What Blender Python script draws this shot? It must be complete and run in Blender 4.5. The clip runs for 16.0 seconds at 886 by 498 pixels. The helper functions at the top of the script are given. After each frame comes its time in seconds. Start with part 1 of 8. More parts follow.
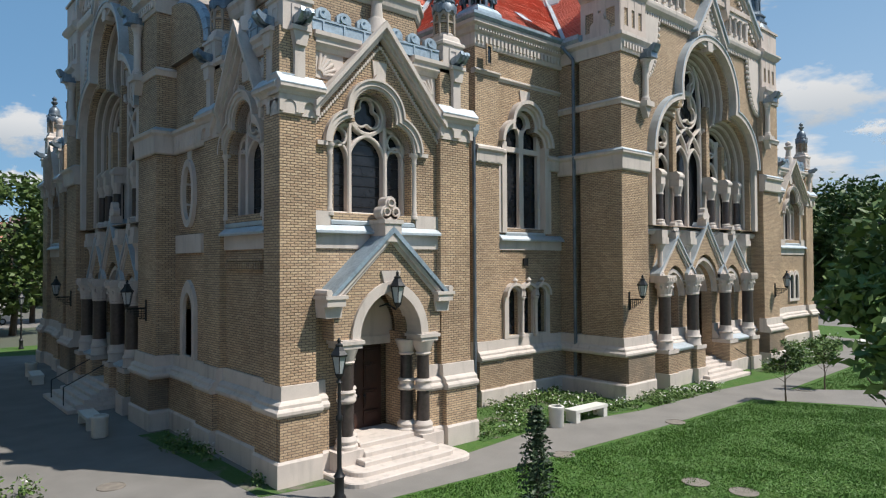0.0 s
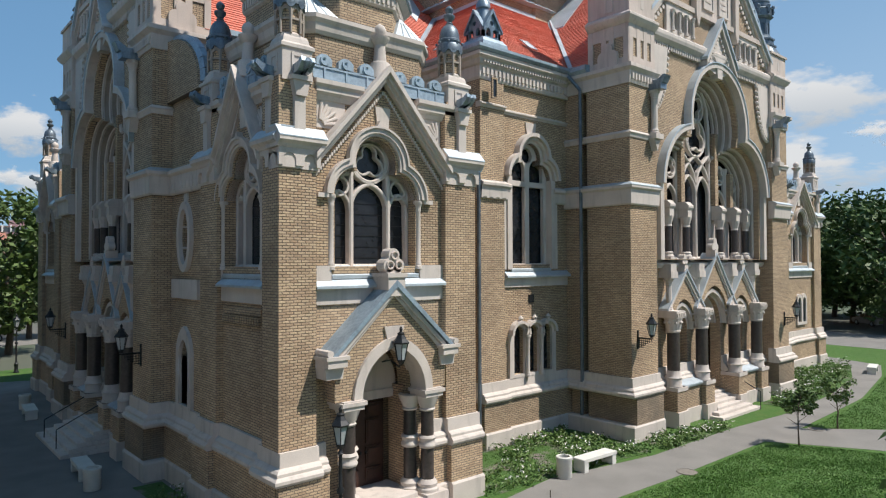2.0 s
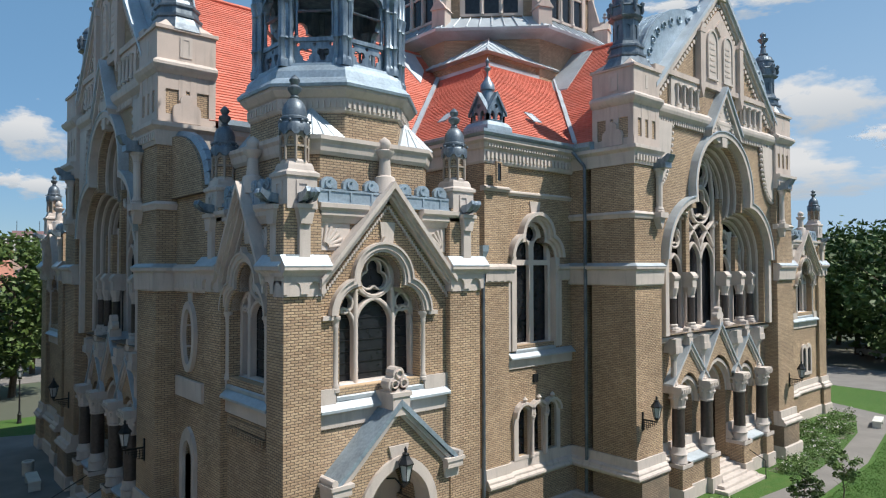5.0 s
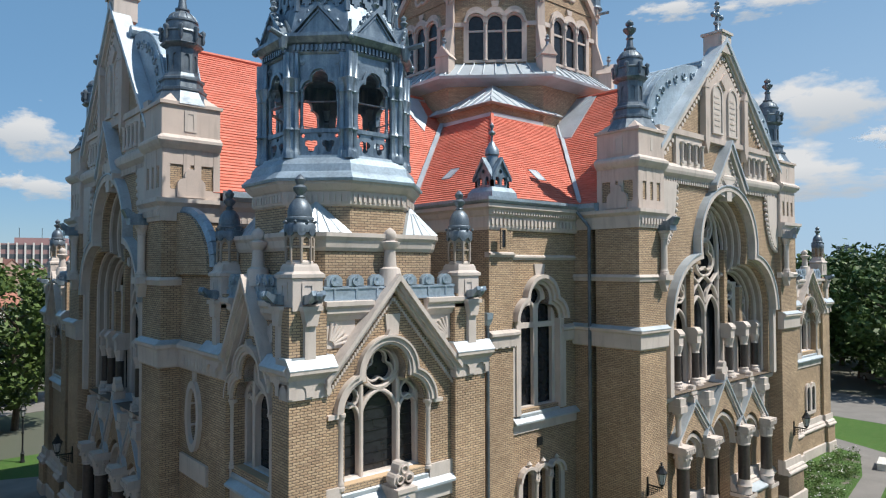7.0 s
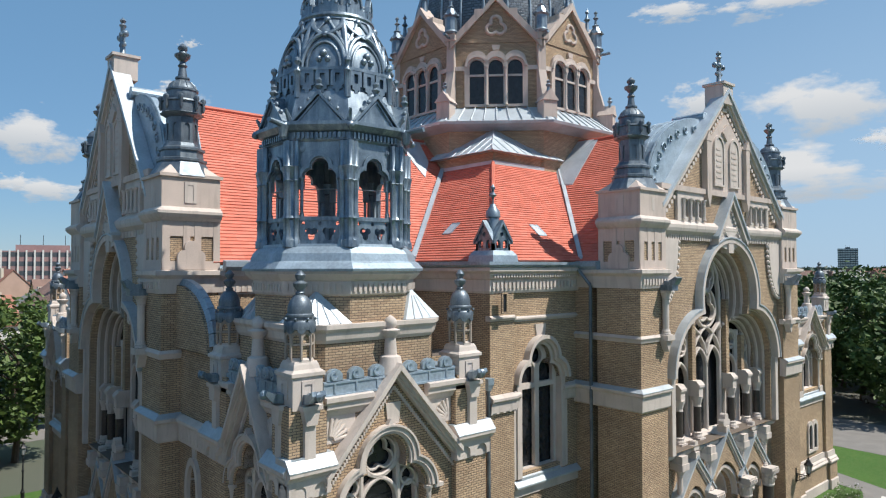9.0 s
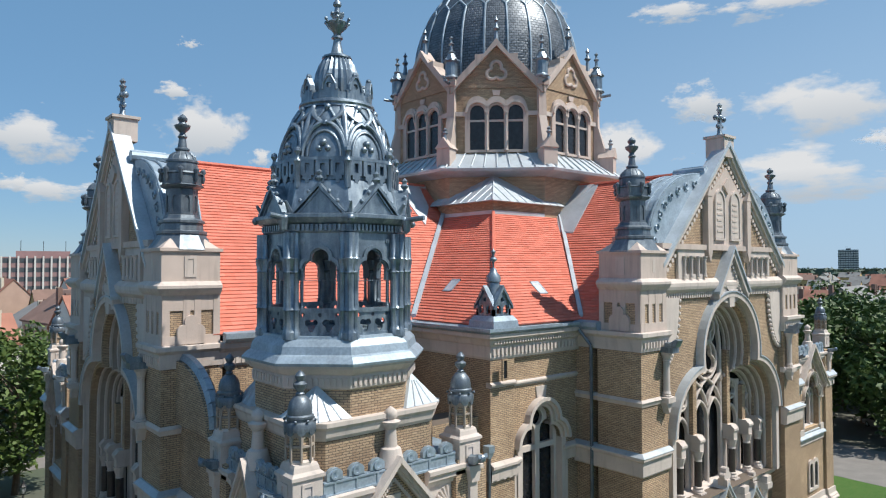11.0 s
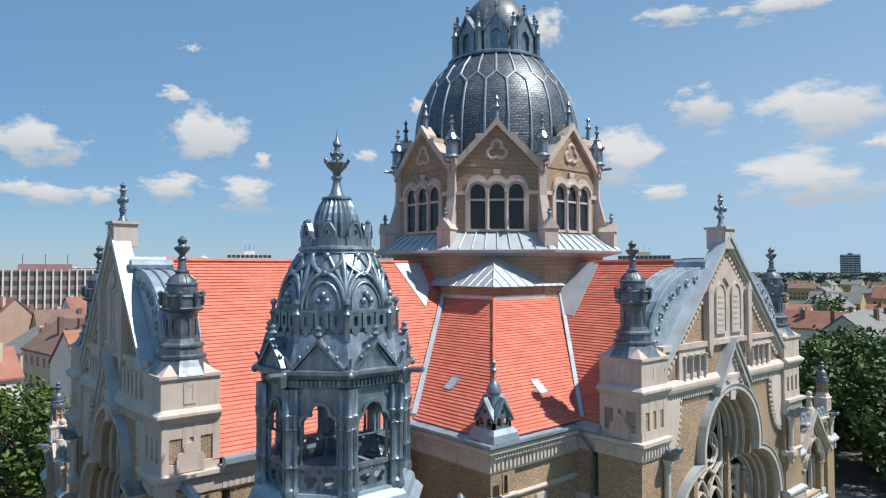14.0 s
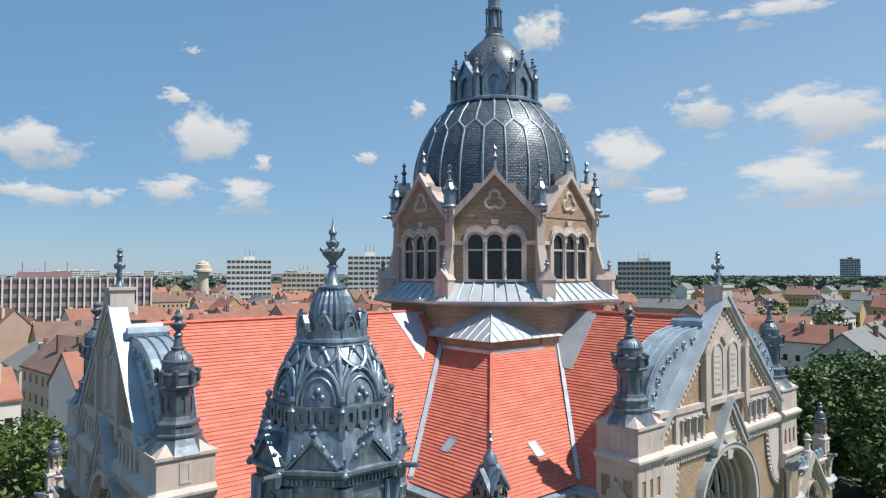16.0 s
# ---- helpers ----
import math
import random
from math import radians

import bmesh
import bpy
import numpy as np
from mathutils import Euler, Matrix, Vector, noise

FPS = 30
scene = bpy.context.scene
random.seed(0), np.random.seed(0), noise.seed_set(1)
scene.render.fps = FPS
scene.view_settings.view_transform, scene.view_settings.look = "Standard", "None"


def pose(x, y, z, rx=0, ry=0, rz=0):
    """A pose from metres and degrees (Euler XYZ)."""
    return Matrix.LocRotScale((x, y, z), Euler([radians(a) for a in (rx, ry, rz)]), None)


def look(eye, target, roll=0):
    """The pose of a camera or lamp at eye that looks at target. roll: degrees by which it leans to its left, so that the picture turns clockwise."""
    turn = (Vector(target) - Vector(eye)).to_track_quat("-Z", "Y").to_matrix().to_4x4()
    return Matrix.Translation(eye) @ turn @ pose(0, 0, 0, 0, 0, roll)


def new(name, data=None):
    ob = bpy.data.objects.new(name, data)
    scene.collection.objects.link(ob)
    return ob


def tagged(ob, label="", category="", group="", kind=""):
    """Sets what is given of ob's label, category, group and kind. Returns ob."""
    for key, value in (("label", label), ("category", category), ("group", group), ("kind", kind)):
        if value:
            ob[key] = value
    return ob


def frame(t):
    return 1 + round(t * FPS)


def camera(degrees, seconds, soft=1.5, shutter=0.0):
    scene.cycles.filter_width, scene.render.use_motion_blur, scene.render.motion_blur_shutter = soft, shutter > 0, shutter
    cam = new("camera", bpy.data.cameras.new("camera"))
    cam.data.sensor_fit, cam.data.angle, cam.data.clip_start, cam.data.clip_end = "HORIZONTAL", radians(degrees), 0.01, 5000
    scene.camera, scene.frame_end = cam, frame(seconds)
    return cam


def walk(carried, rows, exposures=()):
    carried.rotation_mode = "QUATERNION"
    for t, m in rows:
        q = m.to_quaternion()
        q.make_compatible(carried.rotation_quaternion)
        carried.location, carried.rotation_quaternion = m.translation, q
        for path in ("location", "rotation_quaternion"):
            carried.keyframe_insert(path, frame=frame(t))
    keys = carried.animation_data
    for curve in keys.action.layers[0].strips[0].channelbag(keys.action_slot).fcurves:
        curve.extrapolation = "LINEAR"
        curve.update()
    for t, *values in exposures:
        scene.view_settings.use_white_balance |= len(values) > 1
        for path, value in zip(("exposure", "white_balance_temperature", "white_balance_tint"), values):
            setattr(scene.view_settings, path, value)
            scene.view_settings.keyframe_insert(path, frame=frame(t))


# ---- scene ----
cam = camera(67.6, 16.0, 1.2)
PATH = [
    (0, (-8.529, -16.268, 5.932), (-1.934, -8.753, 6.132), -0.3),
    (0.5, (-8.508, -16.156, 6.264), (-1.908, -8.646, 6.474), -0.2),
    (1, (-8.351, -15.985, 6.642), (-1.751, -8.475, 6.847), -0.2),
    (1.5, (-8.235, -15.816, 7.072), (-1.640, -8.301, 7.277), -0.2),
    (2, (-8.169, -15.631, 7.497), (-1.574, -8.116, 7.702), -0.2),
    (2.5, (-8.137, -15.518, 7.940), (-1.548, -7.999, 8.155), -0.2),
    (3, (-8.138, -15.488, 8.413), (-1.547, -7.971, 8.638), -0.2),
    (3.5, (-8.141, -15.543, 8.963), (-1.555, -8.021, 9.188), -0.2),
    (4, (-8.166, -15.604, 9.543), (-1.588, -8.077, 9.788), -0.2),
    (6.5, (-8.288, -15.537, 12.789), (-1.734, -7.989, 13.044), -0.1),
    (7, (-8.305, -15.525, 13.457), (-1.756, -7.972, 13.722), -0.1),
    (7.5, (-8.298, -15.518, 14.115), (-1.752, -7.962, 14.385), -0.1),
    (8, (-8.287, -15.508, 14.753), (-1.741, -7.953, 15.033), -0.2),
    (8.5, (-8.285, -15.516, 15.389), (-1.745, -7.956, 15.664), -0.1),
    (9, (-8.280, -15.512, 15.997), (-1.742, -7.950, 16.281), -0.1),
    (11.5, (-8.298, -15.550, 19.406), (-1.766, -7.983, 19.686), -0.1),
    (12, (-8.278, -15.590, 20.139), (-1.757, -8.014, 20.424), -0.1),
    (12.5, (-8.281, -15.582, 20.864), (-1.760, -8.006, 21.159), -0.2),
    (13, (-8.296, -15.561, 21.636), (-1.773, -7.988, 21.941), -0.1),
    (13.5, (-8.273, -15.579, 22.375), (-1.752, -8.004, 22.695), -0.1),
    (14, (-8.303, -15.635, 23.149), (-1.786, -8.058, 23.469), -0.1),
    (14.5, (-8.334, -15.638, 23.904), (-1.814, -8.063, 24.229), -0.1),
    (15, (-8.309, -15.688, 24.630), (-1.797, -8.107, 24.970), -0.2),
    (15.5, (-8.275, -15.772, 25.287), (-1.761, -8.193, 25.642), -0.1),
    (16, (-8.252, -15.789, 25.958), (-1.735, -8.212, 26.308), -0.0),
]
walk(cam, [(t, look(eye, target, roll)) for t, eye, target, roll in PATH])

# ---- world, sun, exposure ----
SUN_DIR = Vector((0.37, -0.525, 1.0)).normalized()
world = bpy.data.worlds.new("sky_world")
scene.world = world
world.use_nodes = True
wn, wl = world.node_tree.nodes, world.node_tree.links
sky = wn.new("ShaderNodeTexSky")
sky.sky_type = "NISHITA"
sky.sun_disc = False
sky.sun_elevation = math.asin(SUN_DIR.z)
sky.sun_rotation = math.atan2(SUN_DIR.x, SUN_DIR.y)
tint = wn.new("ShaderNodeMix")
tint.data_type, tint.blend_type = "RGBA", "MULTIPLY"
tint.inputs[0].default_value = 1.0
tint.inputs[7].default_value = (0.93, 0.98, 1.06, 1)
wl.new(sky.outputs["Color"], tint.inputs[6])
pale = wn.new("ShaderNodeMix")
pale.data_type = "RGBA"
pale.inputs[0].default_value = 0.5
pale.inputs[7].default_value = (2.05, 4.7, 7.7, 1)
wl.new(tint.outputs[2], pale.inputs[6])
# milky haze low over the horizon, stronger towards the sun
way = wn.new("ShaderNodeTexCoord")
parts = wn.new("ShaderNodeSeparateXYZ")
wl.new(way.outputs["Generated"], parts.inputs[0])
low = wn.new("ShaderNodeMapRange")
low.interpolation_type = "SMOOTHSTEP"
for k, val in ((1, 0.0), (2, 0.6), (3, 1.0), (4, 0.0)):
    low.inputs[k].default_value = val
wl.new(parts.outputs["Z"], low.inputs[0])
sunward = wn.new("ShaderNodeVectorMath")
sunward.operation = "DOT_PRODUCT"
sunward.inputs[1].default_value = (SUN_DIR.x / 0.54, SUN_DIR.y / 0.54, 0)
wl.new(way.outputs["Generated"], sunward.inputs[0])
near = wn.new("ShaderNodeMapRange")
for k, val in ((1, -0.75), (2, 0.4), (3, 0.0), (4, 0.8)):
    near.inputs[k].default_value = val
wl.new(sunward.outputs["Value"], near.inputs[0])
amount = wn.new("ShaderNodeMath")
amount.operation = "MULTIPLY"
wl.new(low.outputs[0], amount.inputs[0])
wl.new(near.outputs[0], amount.inputs[1])
haze = wn.new("ShaderNodeMix")
haze.data_type = "RGBA"
haze.inputs[7].default_value = (4.6, 6.5, 8.6, 1)
wl.new(amount.outputs[0], haze.inputs[0])
wl.new(pale.outputs[2], haze.inputs[6])
wl.new(haze.outputs[2], wn["Background"].inputs["Color"])
sky.air_density = 1.0
sky.dust_density = 0.1
sky.ozone_density = 3.0
sky.altitude = 80
wn["Background"].inputs["Strength"].default_value = 0.092
sun = new("sun", bpy.data.lights.new("sun", "SUN"))
sun.data.energy = 5.7
sun.data.angle = radians(0.55)
sun.data.color = (1.0, 0.95, 0.87)
sun.matrix_world = look(SUN_DIR * 100, (0, 0, 0))
scene.view_settings.exposure = 0.0


# ---- materials ----
class Nodes:
    def __init__(self, name, rough=0.8, metal=0.0):
        self.mat = bpy.data.materials.new(name)
        self.mat.use_nodes = True
        self.t = self.mat.node_tree
        self.b = self.t.nodes["Principled BSDF"]
        self.b.inputs["Roughness"].default_value = rough
        self.b.inputs["Metallic"].default_value = metal
        self.geo = self.t.nodes.new("ShaderNodeNewGeometry")

    def add(self, kind, **sockets):
        n = self.t.nodes.new(kind)
        for k, v in sockets.items():
            self.put(n, k, v)
        return n

    def put(self, n, k, v):
        s = n.inputs[int(k[1:])] if k[0] == "i" and k[1:].isdigit() else n.inputs[k]
        if isinstance(v, bpy.types.NodeSocket):
            self.t.links.new(v, s)
        else:
            s.default_value = v

    def noise(self, scale, detail=4.0, vec=None):
        return self.add("ShaderNodeTexNoise", Vector=vec or self.geo.outputs["Position"], Scale=scale, Detail=detail).outputs["Fac"]

    def ramp(self, fac, *stops):
        r = self.t.nodes.new("ShaderNodeValToRGB")
        els = r.color_ramp.elements
        while len(els) < len(stops):
            els.new(0.5)
        for e, (p, c) in zip(els, stops):
            e.position, e.color = p, (*c, 1)
        self.t.links.new(fac, r.inputs["Fac"])
        return r.outputs["Color"]

    def mix(self, fac, a, b, kind="MIX"):
        m = self.t.nodes.new("ShaderNodeMix")
        m.data_type, m.blend_type = "RGBA", kind
        for s, v in (("Factor", fac), ("A", a), ("B", b)):
            sock = [q for q in m.inputs if q.name == s and q.enabled][0]
            if isinstance(v, bpy.types.NodeSocket):
                self.t.links.new(v, sock)
            else:
                sock.default_value = v if s == "Factor" else (*v, 1)
        return [q for q in m.outputs if q.enabled][0]

    def bump(self, height, strength=0.3, distance=0.02, normal=None):
        n = self.add("ShaderNodeBump", Height=height, Strength=strength, Distance=distance)
        if normal:
            self.t.links.new(normal, n.inputs["Normal"])
        self.t.links.new(n.outputs["Normal"], self.b.inputs["Normal"])
        return n.outputs["Normal"]

    def colour(self, c):
        if isinstance(c, bpy.types.NodeSocket):
            self.t.links.new(c, self.b.inputs["Base Color"])
        else:
            self.b.inputs["Base Color"].default_value = (*c, 1)


def plain(name, c, rough=0.7, metal=0.0, vary=0.25, scale=3.0, bump=0.15, grain=40.0):
    n = Nodes(name, rough, metal)
    dark = tuple(v * (1 - vary) for v in c)
    light = tuple(min(1, v * (1 + vary)) for v in c)
    a = n.noise(scale, 6)
    g = n.noise(grain, 3)
    n.colour(n.mix(0.35, n.ramp(a, (0.3, dark), (0.7, light)), n.ramp(g, (0.3, dark), (0.7, light))))
    if bump:
        n.bump(g, bump, 0.01)
    return n.mat


def brick_material(name="buff_brick", dirt=0.0):
    n = Nodes(name, 0.85)
    pos = n.geo.outputs["Position"]
    nor = n.geo.outputs["Normal"]
    sp = n.add("ShaderNodeSeparateXYZ", Vector=pos)
    sn = n.add("ShaderNodeSeparateXYZ", Vector=nor)
    # run along the wall: cross of the up axis with the normal
    a = n.add("ShaderNodeMath", i0=sp.outputs["X"], i1=sn.outputs["Y"])
    a.operation = "MULTIPLY"
    b = n.add("ShaderNodeMath", i0=sp.outputs["Y"], i1=sn.outputs["X"])
    b.operation = "MULTIPLY"
    c = n.add("ShaderNodeMath", i0=a.outputs[0], i1=b.outputs[0])
    c.operation = "SUBTRACT"
    v = n.add("ShaderNodeCombineXYZ", X=c.outputs[0], Y=sp.outputs["Z"])
    t = n.add("ShaderNodeTexBrick", Vector=v.outputs[0], Scale=1.0)
    t.offset = 0.5
    for k, val in (("Mortar Size", 0.010), ("Mortar Smooth", 0.15), ("Brick Width", 0.225), ("Row Height", 0.075), ("Bias", -0.1)):
        t.inputs[k].default_value = val
    t.inputs["Color1"].default_value = (0.595, 0.445, 0.295, 1)
    t.inputs["Color2"].default_value = (0.425, 0.295, 0.19, 1)
    t.inputs["Mortar"].default_value = (0.16, 0.13, 0.105, 1)
    big = n.noise(0.35, 5)
    col = n.mix(0.55, t.outputs["Color"], n.ramp(big, (0.32, (0.45, 0.42, 0.40)), (0.66, (1.08, 1.03, 0.98))), "MULTIPLY")
    fine = n.noise(30, 2)
    col = n.mix(0.3, col, n.ramp(fine, (0.3, (0.55, 0.55, 0.55)), (0.7, (1.2, 1.2, 1.2))), "MULTIPLY")
    if dirt:
        col = n.mix(n.ramp(n.noise(0.9, 5), (0.3, (0.8, 0.8, 0.8)), (0.7, (0.25, 0.25, 0.25))), col, (0.115, 0.098, 0.08))
    n.colour(col)
    inv = n.add("ShaderNodeMath", i0=1.0, i1=t.outputs["Fac"])
    inv.operation = "SUBTRACT"
    n.bump(inv.outputs[0], 0.55, 0.012)
    return n.mat


BRICK = brick_material()
SOOTBRICK = brick_material("sooty_brick", 1.0)


def stone_material(name, c):
    """Pale stone with grain, blotches and rain streaks."""
    n = Nodes(name, 0.82)
    a = n.noise(1.1, 6)
    g = n.noise(35, 3)
    col = n.mix(0.4, n.ramp(a, (0.3, tuple(v * 0.82 for v in c)), (0.7, tuple(min(1, v * 1.1) for v in c))), n.ramp(g, (0.3, tuple(v * 0.85 for v in c)), (0.7, tuple(min(1, v * 1.1) for v in c))))
    mp = n.add("ShaderNodeVectorMath", i0=n.geo.outputs["Position"], i1=(4.0, 4.0, 0.5))
    mp.operation = "MULTIPLY"
    st = n.noise(1.0, 5, mp.outputs[0])
    col = n.mix(n.ramp(st, (0.52, (0, 0, 0)), (0.78, (0.55, 0.55, 0.55))), col, tuple(v * 0.5 for v in c))
    n.colour(col)
    n.bump(g, 0.3, 0.01)
    return n.mat


STONE = stone_material("pale_limestone", (0.575, 0.505, 0.455))
# brown stone of the pinnacles; also paints shade into the arch reveals
DARKSTONE = stone_material("brown_and_shaded_stone", (0.36, 0.305, 0.255))
PLASTER = stone_material("warm_render", (0.55, 0.46, 0.405))
ZINC = plain("grey_zinc_sheet", (0.31, 0.385, 0.45), 0.56, 0.45, 0.3, 1.5, 0.1, 12)


def patina_material(name, dark, light, rough, metal):
    """Old zinc: dark blue-grey sheet with pale wash marks running down."""
    n = Nodes(name, rough, metal)
    a, g = n.noise(2.2, 6), n.noise(22, 3)
    mp = n.add("ShaderNodeVectorMath", i0=n.geo.outputs["Position"], i1=(5.0, 5.0, 0.9))
    mp.operation = "MULTIPLY"
    st = n.noise(1.0, 5, mp.outputs[0])
    col = n.ramp(a, (0.32, dark), (0.68, tuple((p + q) / 2 for p, q in zip(dark, light))))
    col = n.mix(n.ramp(st, (0.48, (0, 0, 0)), (0.7, (0.8, 0.8, 0.8))), col, light)
    n.colour(n.mix(0.35, col, n.ramp(g, (0.3, (0.6, 0.6, 0.6)), (0.7, (1.25, 1.25, 1.25))), "MULTIPLY"))
    n.bump(g, 0.25, 0.012)
    return n.mat


DARKZINC = patina_material("blue_grey_zinc_ornament", (0.12, 0.165, 0.215), (0.37, 0.44, 0.49), 0.42, 0.6)
PINZINC = patina_material("dark_weathered_zinc", (0.10, 0.128, 0.16), (0.24, 0.28, 0.31), 0.48, 0.55)
LIGHTZINC = plain("pale_zinc_sheet", (0.46, 0.51, 0.55), 0.55, 0.4, 0.2, 1.0, 0.1, 12)
TILE = plain("red_roof_tile", (0.55, 0.15, 0.098), 0.75, 0, 0.2, 2.0, 0.2, 25)
GLASS = plain("dark_leaded_glass", (0.018, 0.02, 0.024), 0.25, 0, 0.5, 4.0, 0.1, 14)
WOOD = plain("dark_oak_door", (0.045, 0.018, 0.012), 0.5, 0, 0.4, 4.0, 0.2)
IRON = plain("black_iron", (0.02, 0.021, 0.023), 0.45, 0.4, 0.3, 8.0, 0.1)
GRANITE = plain("dark_polished_granite", (0.06, 0.048, 0.045), 0.3, 0, 0.4, 9.0, 0.0)
# copy of the grey asphalt, darkened for the shade on the forecourt
SHADEASPHALT = plain("shade_darkened_asphalt", (0.185, 0.174, 0.162), 0.9, 0, 0.22, 0.7, 0.3, 60)
ASPHALT = plain("grey_asphalt", (0.195, 0.182, 0.168), 0.9, 0, 0.18, 0.7, 0.3, 60)


# ---- mesh tools ----
from mathutils.geometry import delaunay_2d_cdt


SPLIT = {"wall", "string_course", "slit_storey", "stone_band", "plinth", "cornice", "corner_roof", "jamb", "great_arch", "drain_pipe", "valley_gutter", "cheek", "gutter", "ridge_tile", "slit", "brick_frieze", "arch_steps", "frieze", "flashing", "course_sheet"}


def islands(bm):
    """The connected pieces of a bmesh, each as a bmesh."""
    bm.verts.ensure_lookup_table()
    seen, out = set(), []
    for v in bm.verts:
        if v in seen:
            continue
        stack, group = [v], []
        seen.add(v)
        while stack:
            q = stack.pop()
            group.append(q)
            for e in q.link_edges:
                o = e.other_vert(q)
                if o not in seen:
                    seen.add(o)
                    stack.append(o)
        out.append(group)
    return out


def part(name, bm, material, parent=None, label="", smooth=False):
    if name in SPLIT:
        groups = islands(bm)
        big = [g for g in groups if len(g) > 8 or len(groups) < 45]
        if len(groups) > 1 and big:
            keep = set(map(id, big))
            small = [g for g in groups if id(g) not in keep]
            last = None
            for g in [[v for h in small for v in h]] * bool(small) + big:
                nb = bmesh.new()
                idx = {v: nb.verts.new(v.co) for v in g}
                done = set()
                for v in g:
                    for fc in v.link_faces:
                        if fc not in done:
                            done.add(fc)
                            nb.faces.new([idx[q] for q in fc.verts])
                if small and last is None:
                    last = tagged(link("dentil", nb, material, parent, "row of small stone dentils", smooth), kind="stuff")
                else:
                    last = link(name, nb, material, parent, label, smooth)
            bm.free()
            return last
    return link(name, bm, material, parent, label, smooth)


def link(name, bm, material, parent=None, label="", smooth=False):
    me = bpy.data.meshes.new(name)
    if bm.faces:
        bmesh.ops.recalc_face_normals(bm, faces=bm.faces)
    bm.to_mesh(me)
    bm.free()
    me.materials.append(material)
    if smooth:
        me.polygons.foreach_set("use_smooth", [True] * len(me.polygons))
        me.set_sharp_from_angle(angle=radians(38))
    ob = new(name, me)
    ob.parent = parent
    if label:
        tagged(ob, label)
    return ob


def holder(name, label, category, at=(0, 0, 0), group="", kind=""):
    ob = new(name)
    ob.empty_display_size = 0.2
    ob.location = at
    return tagged(ob, label, category, group, kind)


class Face:
    """A facade's own axes: u along it, z up, d out of it."""

    def __init__(self, x, y, ux, uy, nx, ny):
        self.o, self.u, self.n = Vector((x, y, 0)), Vector((ux, uy, 0)), Vector((nx, ny, 0))

    def __call__(self, u, d, z):
        return self.o + self.u * u + self.n * d + Vector((0, 0, z))


def slab(bm, f, outline, d0, d1, holes=()):
    """A plate between depths d0 and d1 with the outline (u, z), pierced by holes."""
    loops = [list(outline), *[list(h) for h in holes]]
    flat = [Vector((u, z)) for lp in loops for u, z in lp]
    edges, i = [], 0
    for lp in loops:
        edges += [(i + k, i + (k + 1) % len(lp)) for k in range(len(lp))]
        i += len(lp)
    pts, _, tris, origin, _, _ = delaunay_2d_cdt(flat, edges, [], 0, 1e-5)

    def within(x, y):
        c = False
        for lp in loops:
            for (x0, y0), (x1, y1) in zip(lp, lp[1:] + lp[:1]):
                if (y0 > y) != (y1 > y) and x < (x1 - x0) * (y - y0) / (y1 - y0) + x0:
                    c = not c
        return c
    tris = [t for t in tris if within(sum(pts[i].x for i in t) / 3, sum(pts[i].y for i in t) / 3)]
    to = {}
    for k, src in enumerate(origin):
        for s in src:
            to[s] = k
    fa = [bm.verts.new(f(v.x, d0, v.y)) for v in pts]
    fb = [bm.verts.new(f(v.x, d1, v.y)) for v in pts]
    a = [fa[to[k]] for k in range(len(flat))]
    b = [fb[to[k]] for k in range(len(flat))]
    for t in tris:
        for side in (fa, fb):
            try:
                bm.faces.new([side[i] for i in t])
            except ValueError:
                pass
    i = 0
    for lp in loops:
        n = len(lp)
        for k in range(n):
            p, q = i + k, i + (k + 1) % n
            try:
                bm.faces.new((a[p], a[q], b[q], b[p]))
            except ValueError:
                pass
        i += n
    return bm


def box(bm, f, u0, u1, d0, d1, z0, z1):
    return slab(bm, f, [(u0, z0), (u1, z0), (u1, z1), (u0, z1)], d0, d1)


def rect(u0, u1, z0, z1):
    return [(u0, z0), (u1, z0), (u1, z1), (u0, z1)]


def round_arch(c, w, z0, zs, n=12):
    """Opening with a round head: centre, half width, sill, springing."""
    return [(c - w, z0), (c + w, z0)] + [(c + w * math.cos(a), zs + w * math.sin(a)) for a in [math.pi * i / n for i in range(n + 1)]]


def pointed_arch(c, w, z0, zs, k=1.5, n=8):
    """Opening with a pointed head; k: arc radius in half widths."""
    r, pts = k * w, []
    end = math.acos((r - w) / r)
    right = [(c + w - r + r * math.cos(end * i / n), zs + r * math.sin(end * i / n)) for i in range(n + 1)]
    left = [(2 * c - u, z) for u, z in reversed(right[:-1])]
    return [(c - w, z0), (c + w, z0)] + right + left


def lathe(bm, profile, cx, cy, n=16, turn=0.0, sx=1.0):
    """Profile of (radius, z) round an upright axis."""
    rings = []
    for r, z in profile:
        if r < 1e-4:
            rings.append([bm.verts.new((cx, cy, z))])
        else:
            rings.append([bm.verts.new((cx + r * math.cos(turn + 2 * math.pi * i / n), cy + r * math.sin(turn + 2 * math.pi * i / n), z)) for i in range(n)])
    for a, b in zip(rings, rings[1:]):
        for i in range(n):
            j = (i + 1) % n
            vs = [a[i % len(a)], a[j % len(a)], b[j % len(b)], b[i % len(b)]]
            vs = list(dict.fromkeys(vs))
            if len(vs) > 2:
                try:
                    bm.faces.new(vs)
                except ValueError:
                    pass
    for ring in (rings[0], rings[-1]):
        if len(ring) > 2:
            bm.faces.new(ring)
    return bm


def solid(bm, verts, faces):
    vs = [bm.verts.new(v) for v in verts]
    for f in faces:
        bm.faces.new([vs[i] for i in f])
    return bm


B = bmesh.new
W = Face(0, 0, 1, 0, 0, 1)

